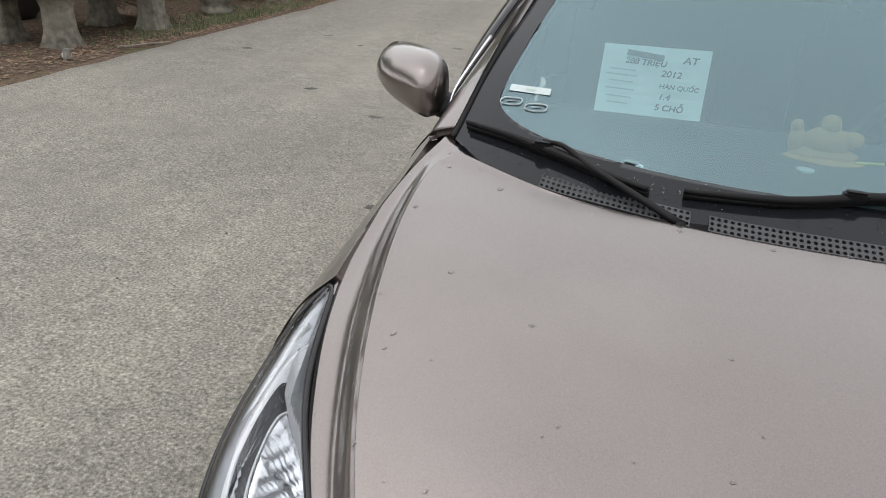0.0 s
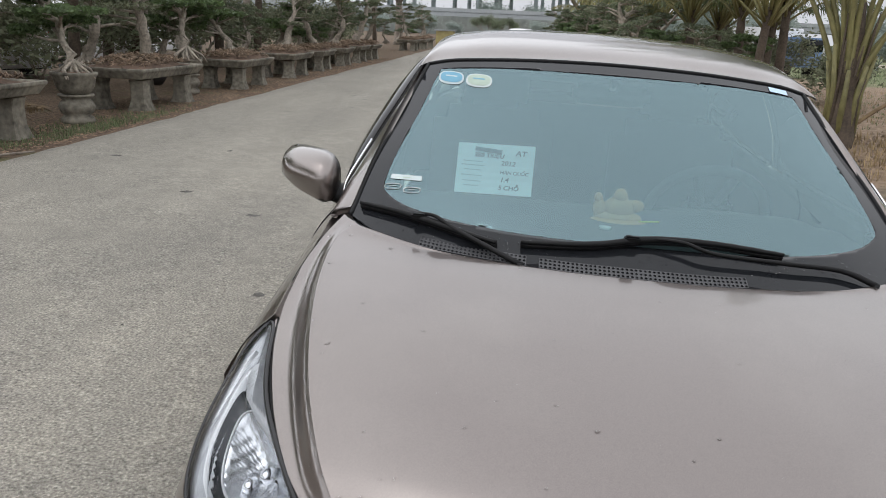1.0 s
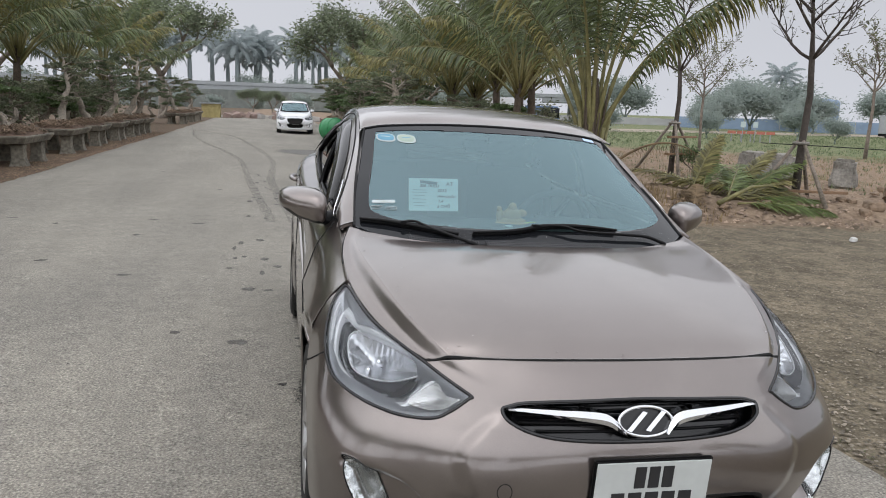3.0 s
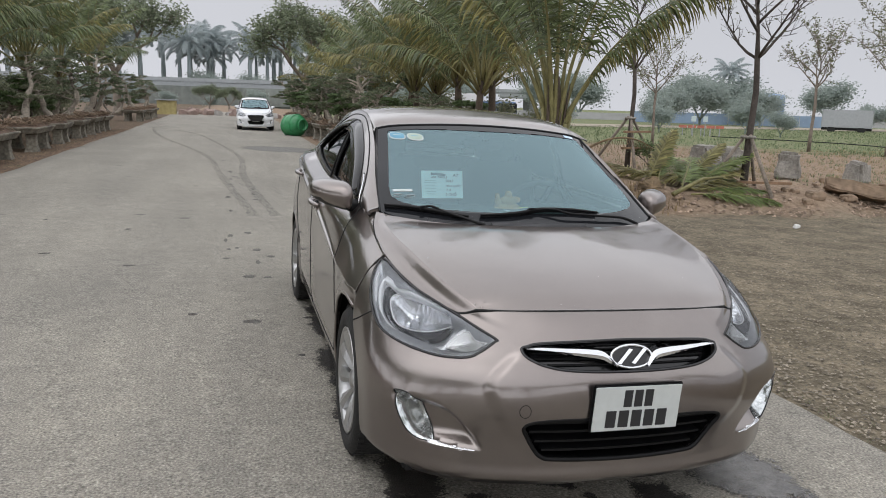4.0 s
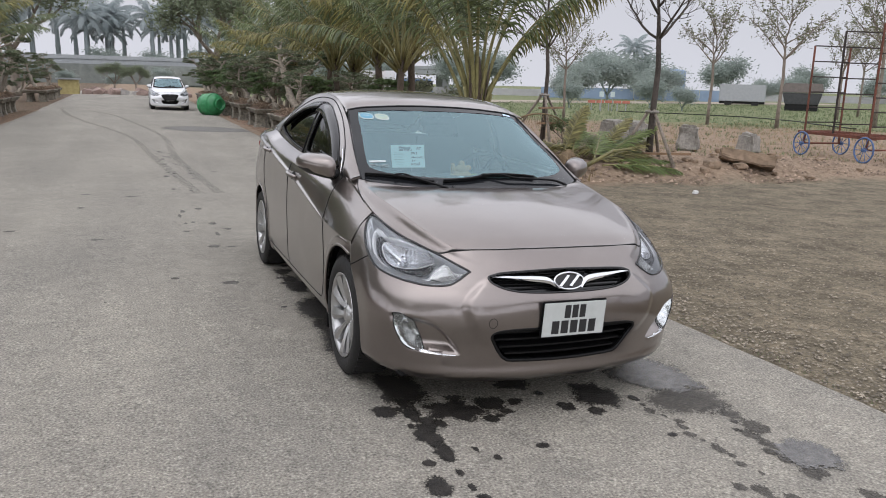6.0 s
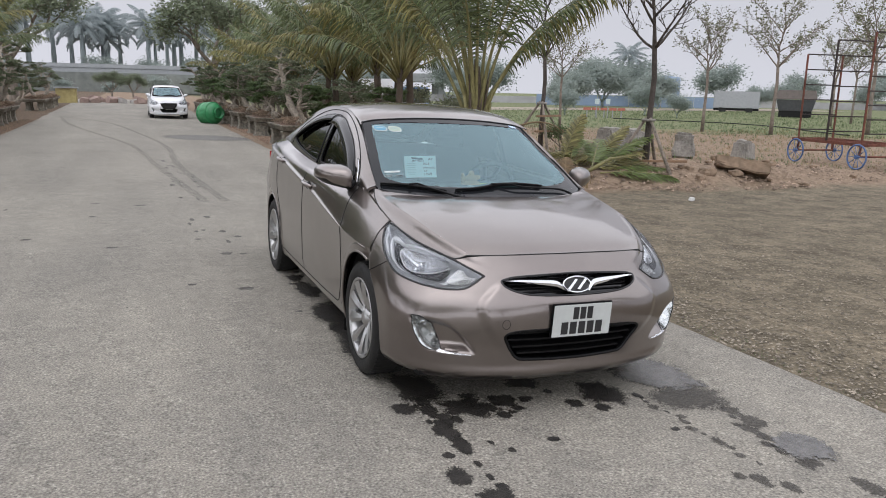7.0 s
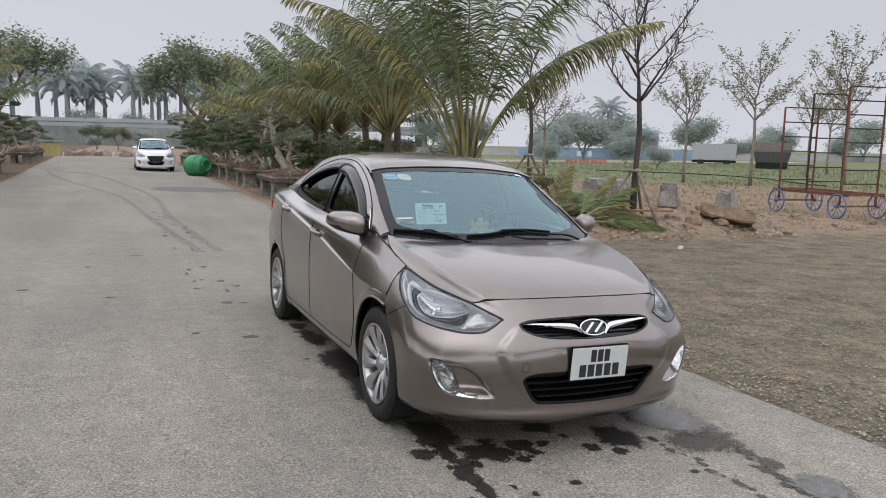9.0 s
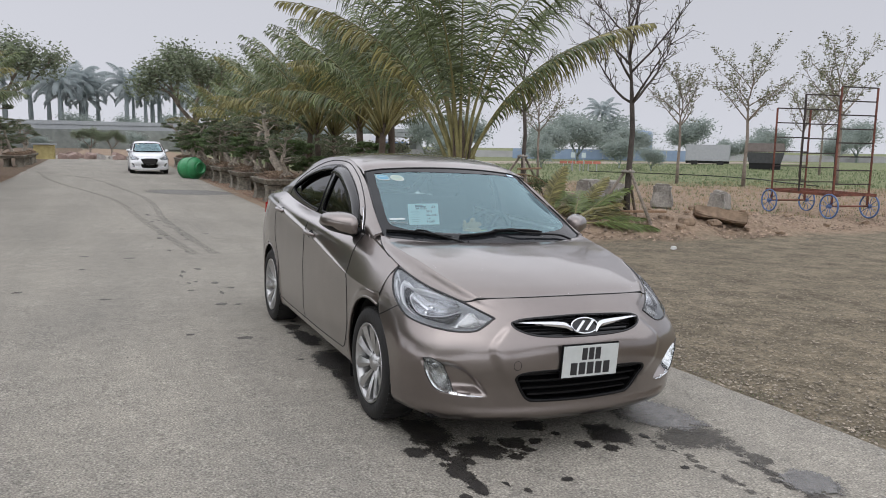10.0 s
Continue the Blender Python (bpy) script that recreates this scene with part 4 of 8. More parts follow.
def pierced(x0, x1, cols, name):
    """A strip of plastic with three rows of round holes."""
    v, f = [], []
    for i in range(cols):
        for j in range(3):
            def place(u, w):
                x = x0 + (x1 - x0) * (i + u) / cols
                q = (j + w) / 3
                return (x, float(edge_y(x)[0]) + .009 + .033 * q, float(edge_z(x)[0]) + .001 + .013 * q)
            m = len(v)
            v += [place(*k) for k in ((0, 0), (.5, 0), (1, 0), (1, .5), (1, 1), (.5, 1), (0, 1), (0, .5))]
            v += [place(.5 + .33 * math.cos(t), .5 + .33 * math.sin(t)) for t in (math.pi * (1.25 + k / 4) for k in range(8))]
            f += [(m + k, m + (k + 1) % 8, m + 8 + (k + 1) % 8, m + 8 + k) for k in range(8)]
    ob = mesh_object(name, v, f, plain("grey_pierced_plastic", (.045, .045, .048), .45, vary=.2, scale=60), cowl, False)
    mod = ob.modifiers.new("thick", "SOLIDIFY")
    mod.thickness = .004


pierced(-.475, -.232, 26, "vent_strip")
pierced(-.205, .235, 46, "vent_strip")


def on_screen(x, z, lift):
    return screen.on([(x, z)], lift)[0]


def wiper(blade, arm):
    """A blade with its spine, claws and a bent arm."""
    ob = empty("wiper")
    ob.parent = saloon
    pts = smooth_line(blade, 6)
    base = np.array([on_screen(x, z - .004, .005) for x, z in pts])
    top = np.array([on_screen(x, z - .004, .015) for x, z in pts])
    tube("rubber", base, .007, BLACK, ob, 6)
    k = len(pts)
    rad = [.005 + .004 * math.sin(math.pi * i / (k - 1)) for i in range(k)]
    tube("spine", top, rad, BLACK, ob, 8)
    for q in np.linspace(.08, .92, 6):
        i = int(q * (k - 1))
        tube("claw", [base[i], top[i]], .004, BLACK, ob, 6)
    tube("blade_tip", [base[0], base[1] + (0, 0, .004)], .006, BLACK, ob, 8)
    ap = smooth_line([on_screen(x, z - .004, l * .55) for x, z, l in arm], 5)
    tube("arm", ap, list(np.linspace(.004, .007, len(ap))), BLACK, ob, 8)
    tube("pivot", [ap[-1] - (0, 0, .03), ap[-1] + (0, 0, .004)], .008, BLACK, ob, 12)
    part("joint", box_bm((.035, .02, .016), top[int(.42 * k)] + (0, 0, .004), bevel=.004), BLACK, ob)


wiper([(-.64, .985), (-.545, .984), (-.455, .978), (-.375, .969), (-.30, .962)], [(-.485, .988, .03), (-.445, .984, .045), (-.40, .972, .035), (-.335, .957, .03), (-.245, .936, .02)])
wiper([(-.247, .968), (-.09, .978), (.036, .995), (.18, .996), (.325, .986)], [(.015, .996, .03), (.10, .99, .045), (.17, .977, .04), (.33, .970, .035), (.45, .963, .03), (.525, .944, .02)])


def on_glass(name, pts, mat, parent, lift=-.002, thick=0):
    """A flat sticker that follows the windscreen, from chart points."""
    p = np.array(pts, float)
    m = p.mean(0)
    v = [screen.on([m], lift)[0]] + list(screen.on(p, lift))
    k = len(p)
    return mesh_object(name, v, [(0, i + 1, (i + 1) % k + 1) for i in range(k)], mat, parent, False)


def oval(cx, cz, rx, rz, n=24):
    return [(cx + rx * math.copysign(abs(math.cos(t)) ** .7, math.cos(t)), cz + rz * math.copysign(abs(math.sin(t)) ** .8, math.sin(t))) for t in np.linspace(0, 2 * math.pi, n + 1)[:-1]]


STICK_BLUE = plain("blue_sticker", (.10, .30, .42), .4)
STICK_PALE = plain("pale_yellow_sticker", (.35, .44, .36), .4)
STICK_WHITE = plain("white_sticker", (.45, .52, .52), .4)
for cx, mat in ((-.488, STICK_BLUE), (-.403, STICK_PALE)):
    st = empty("inspection_sticker")
    st.parent = saloon
    on_glass("rim", oval(cx, 1.279, .039, .017), STICK_WHITE, st, .0015)
    on_glass("face", oval(cx, 1.280, .034, .0135), mat, st, .0025)
    on_glass("print_bar", [(cx - .018, 1.281), (cx + .018, 1.281), (cx + .018, 1.284), (cx - .018, 1.284)], STICK_WHITE if mat is STICK_BLUE else STICK_BLUE, st, .0032)
st = on_glass("toll_sticker", [(-.588, 1.041), (-.505, 1.048), (-.505, 1.057), (-.588, 1.050)], STICK_WHITE, saloon, .0015)
on_glass("print_bar", [(-.555, 1.0465), (-.535, 1.0485), (-.535, 1.0505), (-.555, 1.0485)], STICK_PALE, st, .0025)
for x0 in (-.60, -.548):
    ring = [(x0 + .005, 1.022), (x0 + .04, 1.026), (x0 + .042, 1.034), (x0 + .007, 1.030)]
    tube("tag_outline", [screen.on([q], .002)[0] for q in smooth_line(ring, 3, True)], .0012, STICK_WHITE, saloon, 4, True)
    tube("tag_print", [screen.on([q], .002)[0] for q in ((x0 + .014, 1.027), (x0 + .032, 1.030))], .0012, STICK_WHITE, saloon, 4)
on_glass("corner_sticker", [(.455, 1.312), (.51, 1.304), (.51, 1.316), (.455, 1.324)], plain("pale_blue_sticker", (.45, .6, .8), .4), saloon, .002)

# ---- cabin ----
own = bmesh.new()
rows = []
for yy, zz, hx in ((.16, .935, .60), (.30, .955, .63), (.45, .968, .65), (.62, .965, .66), (.76, .945, .67), (.82, .90, .67), (.84, .72, .66), (.90, .60, .65)):
    rows.append([own.verts.new((x, yy + .05 * (x / .65) ** 2, zz - .015 * (x / .65) ** 2 + (.02 if .22 < x < .56 and .55 < yy < .8 else 0))) for x in np.linspace(-hx, hx, 25)])
for p, q in zip(rows, rows[1:]):
    for k in range(24):
        own.faces.new((p[k], p[k + 1], q[k + 1], q[k]))
part("dashboard", own, DASH, saloon, smooth=True)
sw = empty("steering_wheel", Matrix.Translation((.36, .98, .90)) @ Matrix.Rotation(radians(-62), 4, "X"))
sw.parent = saloon
tube("wheel_rim", [(.185 * math.cos(t), .185 * math.sin(t), 0) for t in np.linspace(0, 6.2832, 41)[:-1]], .017, DASH, sw, 10, True)
part("wheel_hub", box_bm((.16, .11, .05), (0, -.01, .01), bevel=.02), DASH, sw)
for a in (0, 180, 250, 290):
    t = radians(a)
    tube("wheel_spoke", [(.07 * math.cos(t), .05 * math.sin(t), .005), (.18 * math.cos(t), .18 * math.sin(t), 0)], .014, DASH, sw, 8)
for x in (-.37, .37):
    seat = empty("seat", Matrix.Translation((x, 1.35, 0)))
    seat.parent = saloon
    part("cushion", box_bm((.50, .55, .18), (0, -.05, .48), bevel=.06), SEAT, seat, smooth=True)
    part("backrest", box_bm((.50, .16, .62), (0, .30, .82), Matrix.Rotation(radians(-14), 4, "X"), .06), SEAT, seat, smooth=True)
    part("headrest", box_bm((.27, .10, .19), (0, .40, 1.20), Matrix.Rotation(radians(-10), 4, "X"), .04), SEAT, seat, smooth=True)
part("rear_bench", box_bm((1.25, .16, .62), (0, 2.45, .80), Matrix.Rotation(radians(-18), 4, "X"), .06), SEAT, saloon, smooth=True)
part("parcel_shelf", box_bm((1.2, .5, .03), (0, 2.72, 1.02), bevel=.01), DASH, saloon)
part("headlining", box_bm((1.0, 1.2, .02), (0, 1.75, 1.35), bevel=.005), plain("pale_headlining", (.28, .27, .26), .9), saloon)
rv = empty("rear_view_mirror")
rv.parent = saloon
part("mirror_shell", box_bm((.24, .04, .065), (0, .93, 1.262), Matrix.Rotation(radians(12), 4, "X"), .018), BLACK, rv, smooth=True)
tube("mirror_stem", [(0, .92, 1.28), (0, .86, 1.312)], .012, BLACK, rv, 8)

# price note leaning behind the glass
note = empty("price_note", CAR_POSE @ Matrix.Translation((-.326, .500, 1.006)) @ Matrix.Rotation(radians(-19.5), 4, "X") @ Matrix.Diagonal((1.02, 1, .88, 1)), "handwritten white price note leaning behind the windscreen", "note")
sheet_mesh = [(-.102, .004 * math.sin(3 * z / .15), z) for z in np.linspace(0, .152, 8)] + [(.098, .004 * math.sin(3 * z / .15 + 1) + .002, z + .006) for z in np.linspace(0, .152, 8)]
mesh_object("paper", sheet_mesh, [(i, i + 1, i + 9, i + 8) for i in range(7)], PAPER, note, False)
mesh_object("back_sheet", [(-.16, .018, .138), (.14, .018, .138), (.12, .02, .162), (-.11, .02, .165)], [(0, 1, 2, 3)], glass("clear_plastic_sleeve", (.85, .9, .9), 1.5), note, False)
mesh_object("dash_card", [(-.10, .012, -.045), (.10, .012, -.045), (.09, .016, .145), (-.09, .016, .145)], [(0, 1, 2, 3)], glass("clear_plastic_stand", (.9, .93, .93), 1.3), note, False)


def writing(text, x, z, size, slant=.15):
    cu = bpy.data.curves.new("writing", "FONT")
    cu.body, cu.size, cu.shear = text, size, slant
    cu.offset = .0004
    cu.materials.append(INK)
    ob = new("writing", cu)
    ob.parent = note
    ob.matrix_basis = Matrix.Translation((x, -.003, z)) @ Matrix.Rotation(math.pi / 2, 4, "X")
    return ob


writing("AT", .048, .124, .022)
writing("288 TRIỆU", -.058, .113, .017)
writing("2012", .012, .092, .019)
writing("HÀN QUỐC", .012, .066, .0135)
writing("1.4", .014, .042, .018)
writing("5 CHỖ", .010, .018, .018)
part("name_bar", box_bm((.07, .001, .012), (-.022, -.003, .134), Matrix.Rotation(.08, 4, "Y")), INK, note)
FADED = plain("faint_print", (.50, .60, .60), .8)
for k, (w, z) in enumerate(((.05, .098), (.06, .086), (.045, .072), (.055, .055), (.05, .038), (.04, .024))):
    part("faint_line", box_bm((w, .001, .003), (-.06, -.003, z)), FADED, note)

# pale figurine on the dashboard: one plain rounded shape
own = bmesh.new()
for at, r in (((0, 0, .02), (.075, .035, .022)), ((0, 0, .05), (.05, .032, .035)), ((0, 0, .088), (.022, .022, .024)), ((-.062, 0, .045), (.02, .02, .03)), ((-.068, 0, .078), (.014, .014, .016)), ((.05, 0, .06), (.026, .02, .02)), ((0, -.01, .008), (.09, .05, .012))):
    blob = bmesh.new()
    bmesh.ops.create_uvsphere(blob, u_segments=20, v_segments=14, radius=1)
    bmesh.ops.transform(blob, matrix=Matrix.Translation(at) @ Matrix.Diagonal((*r, 1)), verts=blob.verts[:])
    own = join_bm(own, blob)
fig = part("figurine", own, WAX, smooth=True)
fig.matrix_basis = CAR_POSE @ Matrix.Translation((.008, .52, .958)) @ Matrix.Scale(.84, 4)
tagged(fig, "pale yellow carved figurine standing on the dashboard", "figurine")
tok = part("token", lathe_bm([(0, 0), (.016, 0), (.016, .004), (0, .005)], 20), STICK_WHITE, smooth=False)
tok.matrix_basis = CAR_POSE @ Matrix.Translation((-.035, .42, .965))
tagged(tok, "small round white token on the dashboard", "token")
stk = tube("incense_stick", [(.06, .50, .972), (.115, .52, .972)], .0025, plain("yellow_stick", (.6, .6, .1), .6))
stk.matrix_basis = CAR_POSE
tagged(stk, "short yellow stick on the dashboard", "stick")

# ---- rain drops on the bodywork ----
DROP = glass("water_drop", (.93, .93, .93), 1.33)
rng = random.Random(77)
drops = Heap()


def bead(p, n, r):
    n = Vector(n).normalized()
    a = n.orthogonal().normalized()
    b = n.cross(a)
    k = 8
    st = rng.uniform(.7, 1.5)
    ring = [Vector(p) + (a * math.cos(6.2832 * i / k) * st + b * math.sin(6.2832 * i / k)) * r for i in range(k)]
    ring2 = [Vector(p) + (a * math.cos(6.2832 * i / k) * st + b * math.sin(6.2832 * i / k)) * r * .65 + n * r * .35 for i in range(k)]
    drops.add(ring + ring2 + [Vector(p) + n * r * .5], [(i, (i + 1) % k, k + (i + 1) % k, k + i) for i in range(k)] + [(k + i, k + (i + 1) % k, 2 * k) for i in range(k)])


for _ in range(150):
    j = rng.randrange(len(bonnet.p))
    bead(bonnet.p[j], bonnet.n[j], rng.uniform(.0012, .0042))
for _ in range(260):
    x = rng.uniform(-.62, .62)
    q = on_screen(x, rng.uniform(.955, .985), .0005)
    bead(q, (0, -.5, .87), rng.uniform(.001, .003))
lampv = [j for j in np.unique(front.f[front.masks[3]]) if front.c[j][1] > .74]
for _ in range(240):
    j = rng.choice(lampv)
    bead(front.p[j] + front.n[j] * .001, front.n[j], rng.uniform(.0009, .0024))
wet = drops.build("water_spatter", DROP, saloon)
tagged(wet, "scattered water drops", kind="stuff")


def set_back(ob, by=.03):
    """Moves the lower body back under the cabin, which fades out up the windscreen, and broadens the nose."""
    moved = set()
    todo = list(ob.children)
    while todo:
        o = todo.pop()
        if o.matrix_basis != Matrix.Identity(4):
            o.location.y += by * (1 - float(step((o.location.z - .95) / .2)))
        elif o.type == "MESH" and o.data.name not in moved:
            moved.add(o.data.name)
            co = np.zeros(len(o.data.vertices) * 3)
            o.data.vertices.foreach_get("co", co)
            co = co.reshape(-1, 3)
            co[:, 0] *= 1 + .02 * step((.35 - co[:, 1]) / .45)
            co[:, 1] += by * (1 - step((co[:, 2] - .95) / .2))
            o.data.vertices.foreach_set("co", co.ravel())
            o.data.update()
            todo += o.children
        else:
            todo += o.children


set_back(saloon)


# ---- ground ----
def ground_z(x, y):
    """Height of the ground: a cambered road, an earth bank beyond the gravel, a lower field."""
    x, y = np.asarray(x, float), np.asarray(y, float)
    a = step((y - 5) / 20)
    p = -.0087 * np.clip(y, -6, 8) * (1 - a)
    s = np.where(x < -2.5, .0785, np.where(x < 10, -.0314 * x, np.maximum(-.314 - .02 * (x - 10), -.45)))
    foot = np.interp(x, [2.6, 4, 8, 12, 17, 24, 40], [9.4, 8.4, 7.6, 8.1, 9.6, 11.5, 15])
    d = y - foot
    rise = step((x - 2.4) / 1.4) * step((45 - x) / 15)
    bank = .34 * step(d / 1.7) * (1 - step((d - 4) / 9)) * rise
    return s + p + bank * (1 - .7 * step((x - 12) / 5))


def height(x, y):
    return float(ground_z(x, y))


def sheet(xs, ys, lift=0.0, rough=None):
    X, Y = np.meshgrid(xs, ys)
    Z = ground_z(X, Y) + lift
    if rough is not None:
        Z = Z + rough(X, Y)
    i = np.arange(X.size).reshape(X.shape)
    f = np.stack([i[:-1, :-1], i[:-1, 1:], i[1:, 1:], i[1:, :-1]], -1).reshape(-1, 4)
    return np.stack([X.ravel(), Y.ravel(), Z.ravel()], 1), f


def wobble(X, Y):
    """Uneven earth off the road, none on it."""
    out = np.zeros(X.shape)
    flat = X.ravel(), Y.ravel()
    vals = [noise.noise((x * .9, y * .9, 0)) * .5 + noise.noise((x * 2.7, y * 2.7, 5)) * .28 + noise.noise((x * 6, y * 6, 9)) * .12 for x, y in zip(*flat)]
    n = np.array(vals).reshape(X.shape)
    off = np.clip(np.maximum(-5.3 - X, X - 2.0) / 1.2, 0, 1)
    foot = np.interp(X, [2.6, 4, 8, 12, 17, 24, 40], [9.4, 8.4, 7.6, 8.1, 9.6, 11.5, 15])
    lumps = step((Y - foot + .3) / 1.0) * (X > 2.6)
    near = np.exp(-((X - 5) / 60) ** 2 - ((Y - 10) / 60) ** 2)
    return n * off * near * (.035 + .16 * lumps)


def earth_material():
    m, n, l = material("earth_gravel_and_field")
    out, b = n.new("ShaderNodeOutputMaterial"), n.new("ShaderNodeBsdfPrincipled")
    l.new(b.outputs[0], out.inputs[0])
    co = n.new("ShaderNodeTexCoord")
    sep = n.new("ShaderNodeSeparateXYZ")
    l.new(co.outputs["Object"], sep.inputs[0])

    def tex(scale, detail=6, kind="ShaderNodeTexNoise"):
        t = n.new(kind)
        t.inputs["Scale"].default_value = scale
        if kind == "ShaderNodeTexNoise":
            t.inputs["Detail"].default_value, t.inputs["Roughness"].default_value = detail, .65
        l.new(co.outputs["Object"], t.inputs["Vector"])
        return t

    def math_node(op, a, bb, clamp=False):
        k = n.new("ShaderNodeMath")
        k.operation, k.use_clamp = op, clamp
        for i, q in enumerate((a, bb)):
            if isinstance(q, (int, float)):
                k.inputs[i].default_value = q
            else:
                l.new(q, k.inputs[i])
        return k.outputs[0]

    def mixc(fac, a, bb):
        k = n.new("ShaderNodeMix")
        k.data_type = "RGBA"
        l.new(fac, k.inputs["Factor"])
        for key, q in (("A", a), ("B", bb)):
            if isinstance(q, tuple):
                k.inputs[key].default_value = (*q, 1)
            else:
                l.new(q, k.inputs[key])
        return k.outputs["Result"]

    fine, mid, big = tex(48, 10), tex(2.2, 8), tex(.55)
    gravel = ramp_node(n, ((.28, (.09, .0782, .056)), (.48, (.172, .149, .109)), (.62, (.24, .209, .158)), (.8, (.385, .347, .278))))
    l.new(fine.outputs[0], gravel.inputs[0])
    patch = ramp_node(n, ((.34, (.54, .525, .50)), (.5, (.80, .785, .76)), (.66, (1.1, 1.065, 1.03))))
    l.new(mid.outputs[0], patch.inputs[0])
    mul = n.new("ShaderNodeMix")
    mul.data_type, mul.blend_type = "RGBA", "MULTIPLY"
    mul.inputs["Factor"].default_value = 1
    l.new(gravel.outputs[0], mul.inputs["A"]), l.new(patch.outputs[0], mul.inputs["B"])
    tone = ramp_node(n, ((.36, (.72, .70, .68)), (.5, (1, 1, 1)), (.64, (1.3, 1.28, 1.25))))
    l.new(tex(13, 5).outputs[0], tone.inputs[0])
    mul2 = n.new("ShaderNodeMix")
    mul2.data_type, mul2.blend_type = "RGBA", "MULTIPLY"
    mul2.inputs["Factor"].default_value = 1
    l.new(mul.outputs["Result"], mul2.inputs["A"]), l.new(tone.outputs[0], mul2.inputs["B"])
    mul = mul2
    dirt = ramp_node(n, ((.3, (.14, .10, .07)), (.55, (.25, .185, .13)), (.75, (.34, .27, .20))))
    l.new(tex(9).outputs[0], dirt.inputs[0])
    grass = ramp_node(n, ((.3, (.085, .11, .052)), (.5, (.14, .165, .08)), (.66, (.25, .215, .14))))
    l.new(tex(2.2).outputs[0], grass.inputs[0])
    # bank and field begin beyond a line across the gravel
    edge = math_node("ADD", sep.outputs["Y"], math_node("MULTIPLY", sep.outputs["X"], -.10))
    edge = math_node("ADD", edge, math_node("MULTIPLY", mid.outputs[0], 1.1))
    bank = math_node("MULTIPLY", math_node("SUBTRACT", edge, 7.5), 1.6, True)
    field = math_node("ADD", math_node("MULTIPLY", sep.outputs["Y"], .55), math_node("MULTIPLY", sep.outputs["X"], .45))
    field = math_node("ADD", field, math_node("MULTIPLY", big.outputs[0], 9))
    field = math_node("MULTIPLY", math_node("SUBTRACT", field, 31.5), .35, True)
    field = math_node("MULTIPLY", field, math_node("MULTIPLY", math_node("SUBTRACT", sep.outputs["X"], 7), .25, True))
    left = math_node("MULTIPLY", math_node("SUBTRACT", -4.6, sep.outputs["X"]), 3, True)
    litter = ramp_node(n, ((.3, (.06, .042, .03)), (.5, (.12, .085, .06)), (.65, (.20, .145, .10)), (.8, (.30, .24, .18))))
    l.new(tex(22).outputs[0], litter.inputs[0])
    tuft = ramp_node(n, ((.55, (0, 0, 0)), (.68, (1, 1, 1))))
    l.new(tex(1.3).outputs[0], tuft.inputs[0])
    litter_c = mixc(math_node("MULTIPLY", tuft.outputs[0], .55), litter.outputs[0], (.10, .12, .05))
    c = mixc(bank, mul.outputs["Result"], dirt.outputs[0])
    c = mixc(field, c, grass.outputs[0])
    c = mixc(left, c, litter_c)
    l.new(c, b.inputs["Base Color"])
    b.inputs["Roughness"].default_value = .95
    b.inputs["Specular IOR Level"].default_value = .2
    stones = tex(75, kind="ShaderNodeTexVoronoi")
    bp = n.new("ShaderNodeBump")
    bp.inputs["Strength"].default_value, bp.inputs["Distance"].default_value = .6, .012
    l.new(math_node("ADD", math_node("MULTIPLY", stones.outputs["Distance"], .3), fine.outputs[0]), bp.inputs["Height"])
    l.new(bp.outputs[0], b.inputs["Normal"])
    return m


def road_material():
    m, n, l = material("worn_asphalt")
    out, b = n.new("ShaderNodeOutputMaterial"), n.new("ShaderNodeBsdfPrincipled")
    l.new(b.outputs[0], out.inputs[0])
    co = n.new("ShaderNodeTexCoord")

    def tex(scale, detail=6, stretch=None, kind="ShaderNodeTexNoise"):
        t = n.new(kind)
        t.inputs["Scale"].default_value = scale
        if kind == "ShaderNodeTexNoise":
            t.inputs["Detail"].default_value = detail
        src = co.outputs["Object"]
        if stretch:
            mp = n.new("ShaderNodeMapping")
            mp.inputs["Scale"].default_value = stretch
            l.new(src, mp.inputs[0])
            src = mp.outputs[0]
        l.new(src, t.inputs["Vector"])
        return t

    grit = ramp_node(n, ((.28, (.11, .103, .092)), (.44, (.222, .209, .183)), (.58, (.303, .286, .25)), (.75, (.50, .475, .42))))
    l.new(tex(95, 3).outputs[0], grit.inputs[0])
    for scale, lo, hi, stretch in ((.5, .91, 1.06, None), (1.3, .89, 1.07, (1, .12, 1)), (6, .92, 1.06, None), (22, .90, 1.08, None)):
        r = ramp_node(n, ((.35, (lo, lo, lo)), (.65, (hi, hi * .995, hi * .985))))
        l.new(tex(scale, 5, stretch).outputs[0], r.inputs[0])
        k = n.new("ShaderNodeMix")
        k.data_type, k.blend_type = "RGBA", "MULTIPLY"
        k.inputs["Factor"].default_value = 1
        l.new(b.inputs["Base Color"].links[0].from_socket if b.inputs["Base Color"].links else grit.outputs[0], k.inputs["A"])
        l.new(r.outputs[0], k.inputs["B"])
        l.new(k.outputs["Result"], b.inputs["Base Color"])
    b.inputs["Roughness"].default_value = .82
    b.inputs["Specular IOR Level"].default_value = .35
    chips = tex(170, kind="ShaderNodeTexVoronoi")
    bp = n.new("ShaderNodeBump")
    bp.inputs["Strength"].default_value, bp.inputs["Distance"].default_value = .55, .006
    l.new(chips.outputs["Distance"], bp.inputs["Height"]), l.new(bp.outputs[0], b.inputs["Normal"])
    return m


